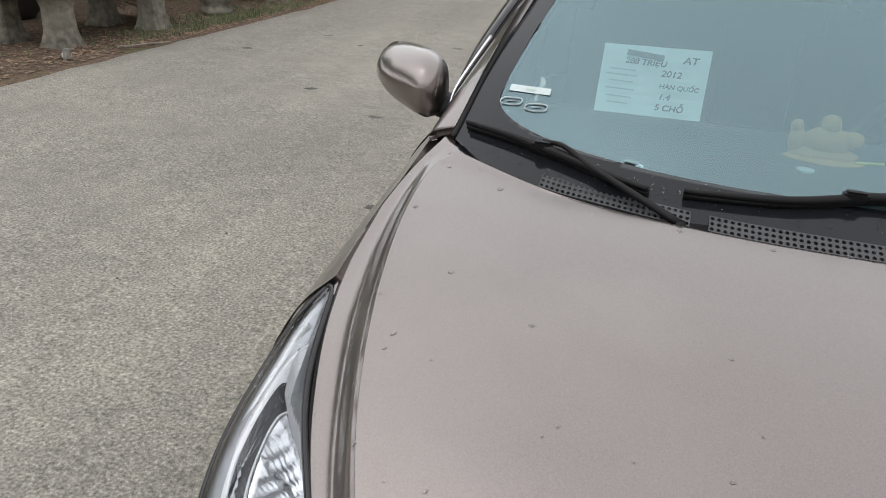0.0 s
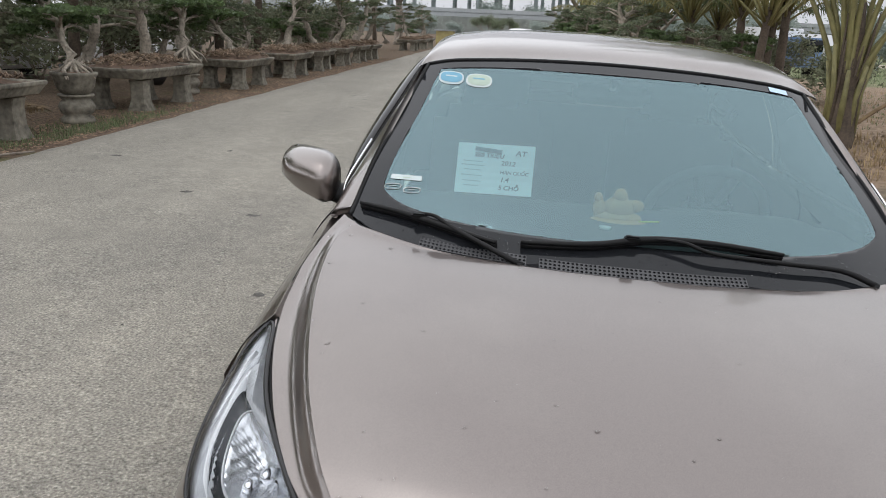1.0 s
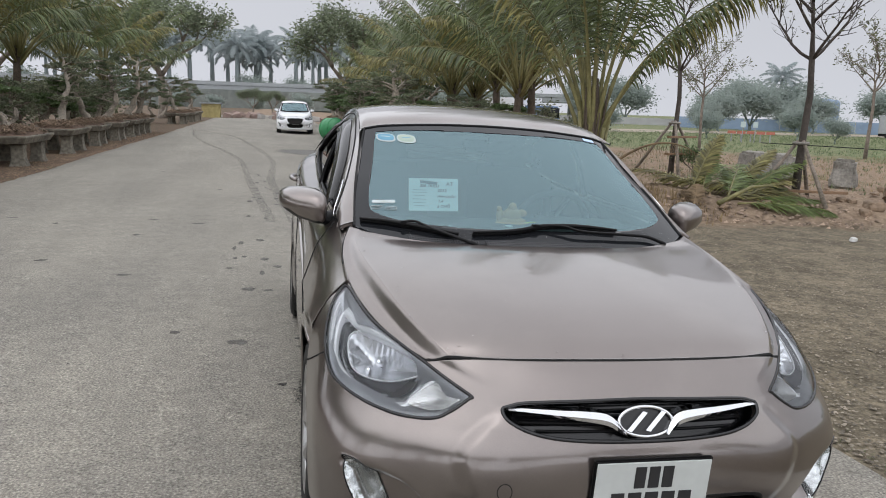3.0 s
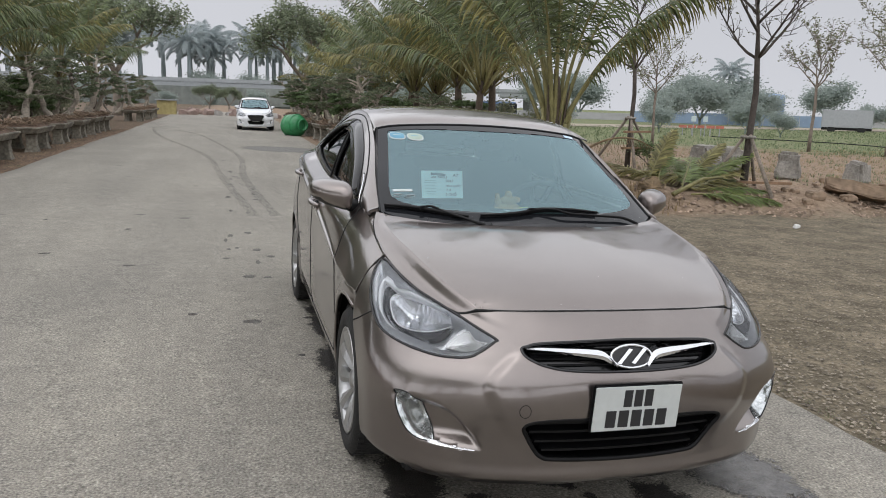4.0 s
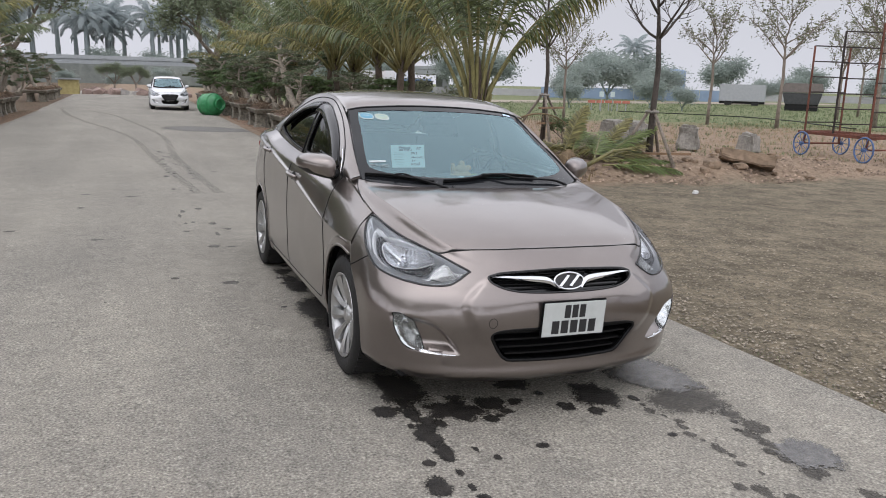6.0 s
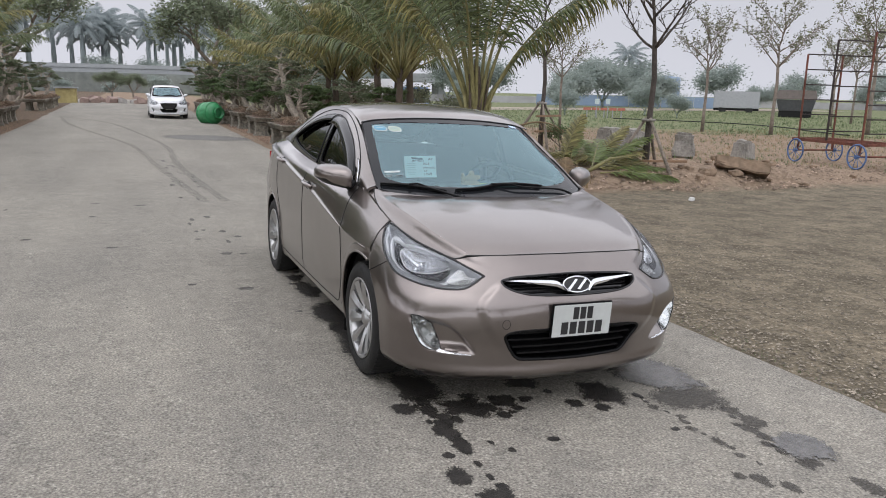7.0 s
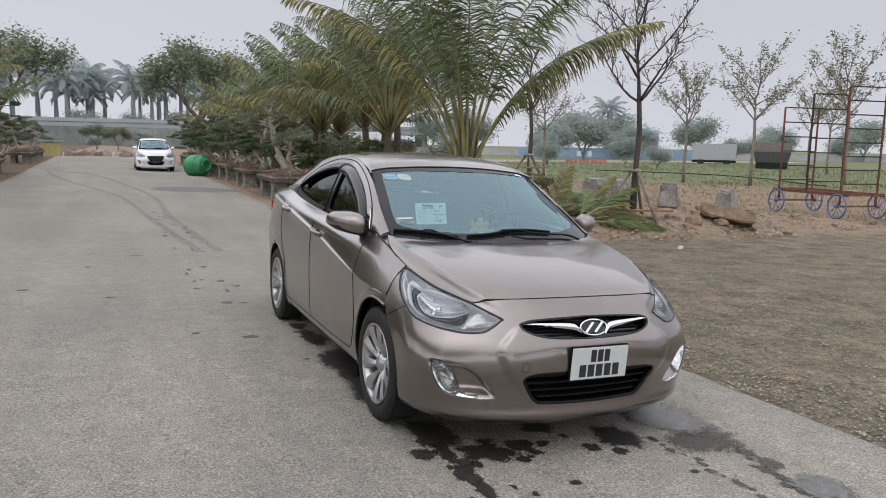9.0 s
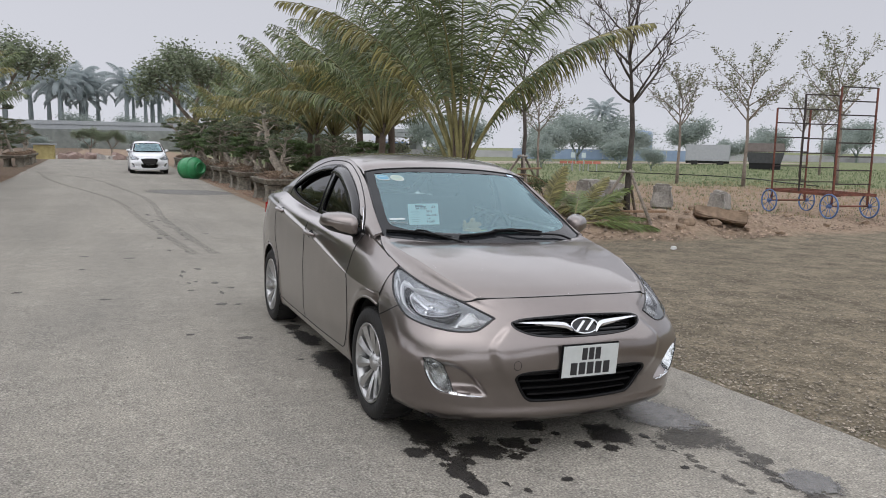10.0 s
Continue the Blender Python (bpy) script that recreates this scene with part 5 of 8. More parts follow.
gx = np.unique(np.concatenate([[-900, -400, -150, -80, -50, -35], np.arange(-25, -9, 1.0), np.arange(-9, -4.5, .25), [-4, -3.2, -2.5, -1, 0, 1], np.arange(1.4, 12, .2), np.arange(12, 26, .4), np.arange(26, 50, 2), [60, 80, 120, 200, 400, 900]]))
gy = np.unique(np.concatenate([[-900, -300, -100, -40, -20, -12], np.arange(-8, 18, .25), np.arange(18, 40, .6), np.arange(40, 70, 3), [80, 100, 150, 200, 400, 900]]))
gx, gy = np.round(gx, 3), np.round(gy, 3)
tagged(mesh_object("ground", *sheet(gx, gy, -.012, wobble), earth_material()), "brown gravel, reddish earth bank and grassy field", "ground", kind="structure")


def road_sheet():
    """The road, with ragged edges that drop to the earth."""
    ys = np.concatenate([np.arange(-10, 40, .12), np.arange(40, 76, .8)])
    left = np.interp(ys, [-10, 3.5, 9, 27, 54, 76], [-4.9, -4.95, -5.15, -5.2, -5.6, -6])
    right = np.interp(ys, [-10, 0, 15, 30, 76], [1.58, 1.58, 1.45, 1.5, 2.2])
    v, f = [], []
    for j, y in enumerate(ys):
        le = left[j] + .05 * noise.noise((0, y * 2.3, 3)) + .08 * noise.noise((0, y * .5, 8))
        ri = right[j] + .03 * noise.noise((4, y * 2.6, 3)) + .05 * noise.noise((4, y * .6, 8))
        xs = [le - .03, le, le + .3, -4, -3.2, -2.5, -1.2, 0, 1.0, ri - .1, ri, ri + .03]
        for k, x in enumerate(xs):
            v.append((x, y, height(x, y) - (.03 if k in (0, len(xs) - 1) else 0)))
        if j:
            n = len(xs)
            f += [((j - 1) * n + k, (j - 1) * n + k + 1, j * n + k + 1, j * n + k) for k in range(n - 1)]
    return v, f


tagged(mesh_object("road", *road_sheet(), road_material()), "pale grey worn asphalt road with ragged edges", "road", kind="structure")

# ---- damp patches on the asphalt ----
def stain(name, col, rough, spec, bump, grain, fade=.0):
    """A stain that thins out over the grit at its edge."""
    m = plain(name, col, rough, vary=.7, scale=150, bump=bump, spec=spec)
    n, l = m.node_tree.nodes, m.node_tree.links
    out = next(k for k in n if k.type == "OUTPUT_MATERIAL")
    body = out.inputs[0].links[0].from_socket
    at, co = n.new("ShaderNodeAttribute"), n.new("ShaderNodeTexCoord")
    at.attribute_name = "wet"
    total = at.outputs["Fac"]
    for scale, share in ((120, grain), (26, .9)):
        t, k = n.new("ShaderNodeTexNoise"), n.new("ShaderNodeMath")
        t.inputs["Scale"].default_value, t.inputs["Detail"].default_value = scale, 2
        l.new(co.outputs["Object"], t.inputs["Vector"])
        k.operation = "MULTIPLY_ADD"
        k.inputs[1].default_value = share
        l.new(t.outputs[0], k.inputs[0]), l.new(total, k.inputs[2])
        total = k.outputs[0]
    mr, mix, clear = n.new("ShaderNodeMapRange"), n.new("ShaderNodeMixShader"), n.new("ShaderNodeBsdfTransparent")
    edge = .5 + (grain + .9) / 2
    mr.inputs["From Min"].default_value, mr.inputs["From Max"].default_value = edge - .08, edge + .08
    mr.inputs["To Max"].default_value = 1 - fade
    l.new(total, mr.inputs[0]), l.new(mr.outputs[0], mix.inputs[0])
    l.new(clear.outputs[0], mix.inputs[1]), l.new(body, mix.inputs[2]), l.new(mix.outputs[0], out.inputs[0])
    return m


WET = stain("damp_asphalt", (.024, .021, .018), .5, .4, 1.0, 1.7)
DAMP = stain("half_dried_damp_asphalt", (.065, .059, .052), .55, .4, 1.0, 1.7, .38)
POOL = stain("shallow_water_film", (.11, .106, .10), .12, 1.0, .45, 1.2)
TRACK = stain("faint_tyre_track", (.20, .19, .175), .8, .4, .3, 1.2, .55)
TYRE_MARK = stain("rubbed_tyre_mark", (.16, .153, .142), .8, .4, .3, 1.2, .35)
WET_FAR = stain("old_dark_patch", (.15, .145, .135), .8, .4, .3, .8)


def blot(x, y, lx, ly, seed, mat=WET, name="damp_patch", turn=0.0, ragged=.3):
    """A rounded flat stain with an uneven outline."""
    rng = random.Random(seed)
    n = max(24, int(90 * (lx + ly)))
    off = rng.random() * 50
    lift = .0015 + .0003 * (seed % 9) + (.003 if mat is POOL else 0)
    v, wet = [(x, y, height(x, y) + lift)], [1.0]
    c, s = math.cos(radians(turn)), math.sin(radians(turn))
    for q, w in ((.6, 1.0), (1.0, .5), (1.4, 0.0)):
        for k in range(n):
            a = 2 * math.pi * k / n
            r = q * (1 + ragged * (noise.noise((math.cos(a) * 1.1 + off, math.sin(a) * 1.1, seed)) * 1.2 + noise.noise((math.cos(a) * 2.6 + off, math.sin(a) * 2.6, seed)) * .7))
            px, py = lx / 2 * r * math.cos(a), ly / 2 * r * math.sin(a)
            gx_, gy_ = x + px * c - py * s, y + px * s + py * c
            v.append((gx_, gy_, height(gx_, gy_) + lift))
            wet.append(w)
    f = [(0, k + 1, (k + 1) % n + 1) for k in range(n)]
    f += [(1 + r * n + k, 1 + (r + 1) * n + k, 1 + (r + 1) * n + (k + 1) % n, 1 + r * n + (k + 1) % n) for r in (0, 1) for k in range(n)]
    ob = mesh_object(name, v, f, mat, smooth=False)
    ob.data.attributes.new("wet", "FLOAT", "POINT").data.foreach_set("value", wet)
    return tagged(ob, "dark damp patch on the asphalt by the parked car" if mat in (WET, DAMP) else "thin wet film on the asphalt" if mat is POOL else "old dark stain on the asphalt", "stain", "water stains" if mat in (WET, DAMP, POOL) else "old stains", "structure")


# in front of the car, then along its side: place and size
BLOTS = [(-.63, -.28, .22, .40), (-.77, -.52, .11, .12), (-.46, -.59, .27, .21), (-.26, -.56, .13, .15), (-.14, -.58, .07, .07), (-.23, -.67, .06, .06), (-.41, -.46, .08, .06), (-.05, -.36, .18, .17), (.03, -.52, .05, .05), (.08, -.70, .08, .10),
         (.30, -.61, .24, .30), (.19, -.78, .08, .09), (-.78, -1.21, .09, .13), (-.71, -1.40, .16, .12), (-.66, .5, .28, .5), (-.68, 1.15, .30, .5), (-.72, .82, .16, .22), (-.70, 1.85, .2, .4), (-.73, 2.25, .12, .2)]
for k, (x, y, a, b) in enumerate(BLOTS):
    blot(x, y, a, b, 11 + k, ragged=.38)
for k, (x, y, a, b) in enumerate(((.71, -.79, .38, .34), (.81, -1.15, .13, .15), (.80, -1.00, .10, .11), (.71, -1.56, .12, .10), (.78, -1.80, .10, .17))):
    blot(x, y, a, b, 32 + k, DAMP)
blot(.75, -.46, .40, .48, 40, POOL, turn=20)
blot(.81, -1.43, .24, .27, 41, POOL)
rng = random.Random(5)


def trail(x0, y0, x1, y1, n, wide, seed, mat):
    """A broken run of drips from one place to another."""
    for k in range(n):
        q = (k + rng.uniform(-.2, .2)) / max(1, n - 1)
        w = wide * rng.uniform(.45, 1.1)
        blot(x0 + (x1 - x0) * q + rng.gauss(0, .018), y0 + (y1 - y0) * q, w, w * rng.uniform(1.1, 2.0), seed + k, mat)


trail(-.66, -.46, -.65, -.98, 13, .08, 56, WET)
trail(-.67, -1.02, -.66, -1.34, 4, .06, 70, WET)
trail(.45, -.77, .49, -1.48, 11, .045, 80, DAMP)
trail(.76, -1.06, .68, -1.44, 6, .06, 100, DAMP)
trail(.33, -1.54, .46, -1.70, 3, .06, 110, DAMP)
for k in range(26):
    x, y = (rng.uniform(-.95, -.62), rng.uniform(.2, 2.6)) if k < 14 else (rng.uniform(-.75, .5), rng.uniform(-1.1, -.45))
    blot(x, y, rng.uniform(.025, .07), rng.uniform(.025, .08), 120 + k)
# old stains and a dark rectangle further down the road
for k in range(26):
    blot(rng.uniform(-4.6, .6), rng.uniform(1.5, 20), rng.uniform(.04, .14), rng.uniform(.04, .10), 200 + k, TYRE_MARK, "old_stain")
for k in range(30):
    blot(rng.uniform(-1.35, -.9), rng.uniform(3, 13), rng.uniform(.03, .10), rng.uniform(.05, .22), 240 + k, TYRE_MARK, "old_stain")
blot(.3, 20.0, 2.4, 2.2, 300, WET_FAR, "old_stain", ragged=.12)
for off in (0, 1.35):
    pts = smooth_line([(-.72 - off * .2, 6.9), (-1.04 - off * .3, 11.7), (-1.08 - off * .6, 16.6), (-1.79 - off, 22.3), (-2.7 - off, 27.7), (-4.6, 33)], 14)
    v, f = [], []
    for k, (x, y) in enumerate(pts):
        w = .07 + .03 * noise.noise((x, y, 2))
        v += [(x - w, y, height(x - w, y) + .003), (x + w, y, height(x + w, y) + .003)]
        if k:
            f.append((2 * k - 2, 2 * k - 1, 2 * k + 1, 2 * k))
    track = mesh_object("tyre_mark", v, f, TRACK)
    track.data.attributes.new("wet", "FLOAT", "POINT").data.foreach_set("value", [.47] * len(v))
    tagged(track, "curving dark tyre mark on the road", "stain", "tyre marks", "structure")


# ---- foliage ----
def leaf_quads(rng, centres, size, flat=.5, spread=None):
    """Small pointed leaves about the centres: verts and faces."""
    n = len(centres)
    d = rng.normal(0, 1, (n, 3))
    d[:, 2] = d[:, 2] * flat
    d /= np.linalg.norm(d, axis=1)[:, None]
    w = np.cross(d, rng.normal(0, 1, (n, 3)))
    w /= np.maximum(np.linalg.norm(w, axis=1), 1e-6)[:, None]
    L = size * rng.uniform(.6, 1.4, (n, 1))
    c = np.asarray(centres)
    v = np.stack([c - d * L, c + w * L * .42, c + d * L, c - w * L * .42], 1).reshape(-1, 3)
    return v, np.arange(4 * n).reshape(-1, 4)


def frond_arrays(az, el, length, bend, rng, leaflets=54, width=.034, hang=.55, twist=0.0, base=(0, 0, 0), reach=.24, start=.30, curl=1.4):
    """One feathered palm frond: the stalk's points, and its leaflets' verts and faces."""
    side = np.array((-math.sin(az), math.cos(az), 0))
    p, pts, tan = np.array(base, float), [], []
    steps = 26
    for k in range(steps + 1):
        s = k / steps
        e = el - bend * s ** curl
        t = np.array((math.cos(e) * math.cos(az), math.cos(e) * math.sin(az), math.sin(e))) + side * twist * s
        t /= np.linalg.norm(t)
        pts.append(p.copy()), tan.append(t)
        p = p + t * length / steps
    pts, tan = np.array(pts), np.array(tan)
    v, f = [], []
    for j in range(leaflets):
        s = start + (1 - start) * (j + rng.uniform(0, .6)) / leaflets
        k = min(s, 1) * steps
        i = min(int(k), steps - 1)
        o = pts[i] + (pts[i + 1] - pts[i]) * (k - i)
        t = tan[i]
        prof = math.sin(math.pi * min(1, .12 + .86 * s)) ** .6 * min(1, .45 + (s - start) * 3)
        for sgn in (-1, 1):
            l = length * reach * prof * rng.uniform(.8, 1.1)
            d = side * sgn * .85 + t * (.55 + .3 * s) + np.array((0, 0, .12 - .12 * hang + .3 * rng.uniform(-1, 1)))
            q, n, fall = o, len(v), hang * rng.uniform(.7, 1.3)
            for j2, (k2, w2) in enumerate(((0, .5), (.34, 1.0), (.70, .75), (1.0, 0))):
                e = d + np.array((0, 0, -fall * (0, .25, .75, 1.3)[j2]))
                e /= np.linalg.norm(e)
                q = q + e * l * (k2 - (0, 0, .34, .70)[j2])
                w = t - e * (t @ e) + np.cross(e, (0, 0, .4))
                w = w / max(np.linalg.norm(w), 1e-6) * width * .5 * w2
                v += [q - w, q + w] if w2 else [q]
            f += [(n, n + 1, n + 3, n + 2), (n + 2, n + 3, n + 5, n + 4), (n + 4, n + 5, n + 6)]
    return pts, v, f


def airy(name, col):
    """Far foliage that lets light through; the distance haze is put into its colour."""
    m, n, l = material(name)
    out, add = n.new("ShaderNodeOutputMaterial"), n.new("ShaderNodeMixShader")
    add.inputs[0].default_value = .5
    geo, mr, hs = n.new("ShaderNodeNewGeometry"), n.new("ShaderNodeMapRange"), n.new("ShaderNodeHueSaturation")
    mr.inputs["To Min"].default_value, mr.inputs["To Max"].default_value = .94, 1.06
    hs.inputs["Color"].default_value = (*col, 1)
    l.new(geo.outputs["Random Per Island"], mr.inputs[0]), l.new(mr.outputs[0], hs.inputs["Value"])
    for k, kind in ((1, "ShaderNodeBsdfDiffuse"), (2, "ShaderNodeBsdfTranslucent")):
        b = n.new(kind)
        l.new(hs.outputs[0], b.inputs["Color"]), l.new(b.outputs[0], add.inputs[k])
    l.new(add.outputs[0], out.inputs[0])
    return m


GREEN_PALM = plain("palm_leaf_green", (.115, .145, .062), .36, vary=.35, scale=6, island=.5, thru=.25)
YELLOW_PALM = plain("palm_leaf_yellowing", (.23, .21, .075), .45, vary=.4, scale=6, island=.5, thru=.3)
STALK = plain("palm_stalk_yellow_green", (.17, .155, .06), .6, vary=.3, scale=12)
DRY = plain("dry_brown_frond", (.17, .115, .06), .8, vary=.4, scale=10, island=.3)
FIBRE = plain("palm_trunk_fibre", (.075, .056, .04), .9, vary=.5, scale=30, bump=.8)
LEAF = plain("bonsai_leaf_green", (.13, .155, .09), .6, vary=.3, scale=8, island=.4, thru=.4)
LEAF_BRIGHT = plain("fresh_leaf_green", (.115, .165, .07), .5, vary=.3, scale=8, island=.35, thru=.4)
LEAF_DULL = plain("dusty_leaf_green", (.175, .19, .12), .7, vary=.3, scale=8, island=.4, thru=.4)
LEAF_PALE = plain("pale_young_leaf", (.17, .18, .105), .6, vary=.3, scale=8, island=.4, thru=.4)
LEAF_TREE = plain("broad_leaf_green", (.17, .20, .125), .6, vary=.3, scale=4, island=.4, thru=.4)
# far trees and royal palms: haze painted in as a pale blue-grey
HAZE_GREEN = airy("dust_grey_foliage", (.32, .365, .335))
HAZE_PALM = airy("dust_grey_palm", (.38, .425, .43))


def palm(x, y, z, crown_z, length, count, seed, label, yellow=.25, leaflets=38):
    """A coconut palm: a short fibrous trunk, arching fronds with hanging leaflets."""
    rng = np.random.default_rng(seed)
    ob = empty("coconut_palm", Matrix.Translation((x, y, z)), label, "palm tree", "coconut palms")
    top = np.array((.12, .05, crown_z))
    tube("trunk", smooth_line([np.array((0, 0, -.1)), top * .35, top * .7, top], 4), [.12 - .04 * k / 12 for k in range(13)], FIBRE, ob, 12)
    green, yel, stalks = Heap(), Heap(), Heap()
    for k in range(count):
        az = k * 2.4 + rng.uniform(-.35, .35)
        q = (k + .5) / count
        el = radians(88 - 48 * q ** 1.2 + rng.uniform(-6, 6))
        L = length * rng.uniform(.85, 1.08) * (.82 + .25 * math.sin(math.pi * q))
        base = top + np.array((.09 * math.cos(az), .09 * math.sin(az), -.45 * q))
        line_, v, f = frond_arrays(az, el, L, radians(36 + 36 * q + rng.uniform(-10, 14)), rng, leaflets, base=base, twist=rng.uniform(-.2, .2), hang=1.0 + .9 * q, reach=.22, width=.034)
        (yel if rng.random() < yellow and q > .35 else green).add(v, f)
        stalks.tube(line_[::3], np.linspace(.038, .006, len(line_))[::3], 5)
    green.build("crown", GREEN_PALM, ob, False)
    if yel.v:
        yel.build("yellowed_crown", YELLOW_PALM, ob, False)
    stalks.build("stalk", STALK, ob)
    return ob


# the large palm beside the saloon: way in degrees, rise, length, bend, droop of the leaflets, yellowing
FRONDS = ((-25, 62, 4.5, 58, 1.7, 1), (158, 72, 4.7, 72, 1.5, 1), (150, 76, 5.8, 64, 1.3, 0), (188, 82, 5.7, 62, 1.3, 0), (118, 84, 5.5, 62, 1.2, 0), (65, 82, 5.0, 64, 1.1, 0), (245, 86, 5.2, 62, 1.4, 0),
          (300, 84, 4.8, 64, 1.4, 0), (8, 78, 5.0, 60, 1.3, 0), (-42, 70, 3.8, 62, 1.4, 0), (80, 80, 4.4, 66, 1.2, 0), (225, 84, 5.0, 66, 1.4, 0), (20, 88, 5.4, 46, 1.2, 0), (200, 88, 5.6, 48, 1.2, 0), (140, 70, 4.9, 66, 1.4, 0))


def large_palm(x, y, z):
    rng = np.random.default_rng(7)
    ob = empty("coconut_palm", Matrix.Translation((x, y, z)), "large coconut palm with arching fronds on the earth bank", "palm tree", "coconut palms")
    tube("trunk", [(0, 0, -.15), (0, 0, .1), (.01, 0, .5), (0, .01, 1.0), (0, 0, 1.45), (.02, 0, 1.95)], [.26, .23, .19, .15, .11, .04], FIBRE, ob, 14)
    for k, (az, el, L, bend, hang, dry) in enumerate(FRONDS):
        a = radians(az)
        low = 1.05 - .025 * k
        line_, v, f = frond_arrays(a, radians(el), L + .25, radians(bend), rng, 70, .033, hang, rng.uniform(-.06, .06), (.085 * math.cos(a), .085 * math.sin(a), low), .18, .29, 1.3)
        leaf = mesh_object("frond", v, f, YELLOW_PALM if dry else GREEN_PALM, ob, False)
        mesh_object("stalk", *tube_arrays(line_, .006 + .042 * (1 - np.linspace(0, 1, len(line_))) ** 1.8, 7), STALK, leaf)
    # withered sheaths round the foot
    sheath = Heap()
    for k in range(34):
        a = 2.4 * k
        r, h = rng.uniform(.10, .19), rng.uniform(.9, 2.1)
        sheath.tube([(r * math.cos(a), r * math.sin(a), -.05), (r * .9 * math.cos(a), r * .9 * math.sin(a), h * .6), (r * 1.3 * math.cos(a + .2), r * 1.3 * math.sin(a + .2), h)], [.035, .026, .008], 5)
    sheath.build("dry_sheath", FIBRE, ob, label="withered brown leaf sheaths")
    line_, v, f = frond_arrays(radians(22), radians(34), 2.9, radians(62), rng, 26, .012, 2.6, 0.0, (.15, .05, .25), .12, .35, 1.3)
    dead = mesh_object("dead_frond", v, f, DRY, ob, False, "withered brown frond hanging to the ground")
    mesh_object("stalk", *tube_arrays(line_, np.linspace(.035, .008, len(line_)), 6), DRY, dead)
    stubs = Heap()
    for k in range(9):
        a = 2.4 * k + 1.0
        r, h = rng.uniform(.15, .18), rng.uniform(1.0, 1.5)
        stubs.tube([(r * math.cos(a), r * math.sin(a), .15), (r * 1.05 * math.cos(a), r * 1.05 * math.sin(a), h * .6), (r * 1.6 * math.cos(a), r * 1.6 * math.sin(a), h)], [.05, .04, .028], 6)
    stubs.build("cut_stalk", STALK, ob, label="yellow-green stumps of cut stalks")
    return ob


large_palm(4.30, 9.60, height(4.30, 9.60) - .05)

# palms beside and behind the car are unseen, added to darken its reflections
LEFT_PALMS = [(-8.7, 12.5, 1.1), (-9.4, 8.4, 1.1), (-9.0, 4.2, 1.15), (-9.2, .2, 1.1), (-8.9, -3.8, 1.15), (-9.2, -7.8, 1.1), (-9.6, -12, 1.2), (-9.1, 15.8, 1.15), (-8.6, 19.5, 1.1), (-8.9, 23.5, 1.15), (-8.4, 28, 1.1), (-8.4, 33, 1.1), (-8.0, 40, 1.1), (-10.5, 17, 1.2), (-10.8, 25, 1.25)]
RIGHT_PALMS = [(5.2, 16.8, 1.05), (5.6, 19.6, 1.15), (5.0, 22.6, 1.05), (5.4, 26, 1.1), (4.8, 30, 1.0), (4.9, 35, .95), (4.7, 40, .95), (6.8, 20.0, 1.2), (6.9, 27, 1.15), (7.6, 24, 1.2), (8.2, 31, 1.25), (6.4, 37, 1.15), (7.5, 44, 1.2), (4.6, 46, 1.0)]
kinds = [palm(LEFT_PALMS[0][0], LEFT_PALMS[0][1], height(*LEFT_PALMS[0][:2]), 2.2, 3.6, 19, 21, "coconut palm with yellowing fronds behind the bonsai trays", yellow=.5),
         palm(RIGHT_PALMS[0][0], RIGHT_PALMS[0][1], height(*RIGHT_PALMS[0][:2]), 2.2, 3.6, 18, 22, "coconut palm with dense green fronds behind the bonsai trays", yellow=.12)]
rng = random.Random(3)
for row, kind in ((LEFT_PALMS, 0), (RIGHT_PALMS, 1)):
    for x, y, k in row[1:]:
        copy_thing(kinds[kind if rng.random() < .75 else 1 - kind], Matrix.Translation((x, y, height(x, y))) @ Matrix.Rotation(rng.uniform(0, 6.3), 4, "Z") @ Matrix.Diagonal((k, k, k * rng.uniform(.95, 1.12), 1)))


def grow(heap, tips, p, d, r, length, depth, rng, spread=.6, up=.25, sides=6, wiggle=.12, forks=(2, 3)):
    """Branches by repeated forking; gathers the tips."""
    pts, q, t = [p], p, d
    for _ in range(4):
        t = (t + Vector([rng.uniform(-1, 1) for _ in range(3)]) * wiggle).normalized()
        q = q + t * length / 4
        pts.append(q)
    heap.tube(pts, [r * (1 - .09 * k) for k in range(5)], sides)
    if depth <= 0:
        tips.append((pts[-1], pts[2]))
        return
    if depth <= 1:
        tips.append((pts[-1], pts[2]))
    for _ in range(rng.randint(*forks)):
        nd = (t + Vector([rng.uniform(-1, 1) for _ in range(3)]) * spread + Vector((0, 0, up))).normalized()
        grow(heap, tips, pts[-1 if rng.random() < .75 else 3], nd, r * .66, length * rng.uniform(.68, .9), depth - 1, rng, spread, up, max(4, sides - 1), wiggle, forks)


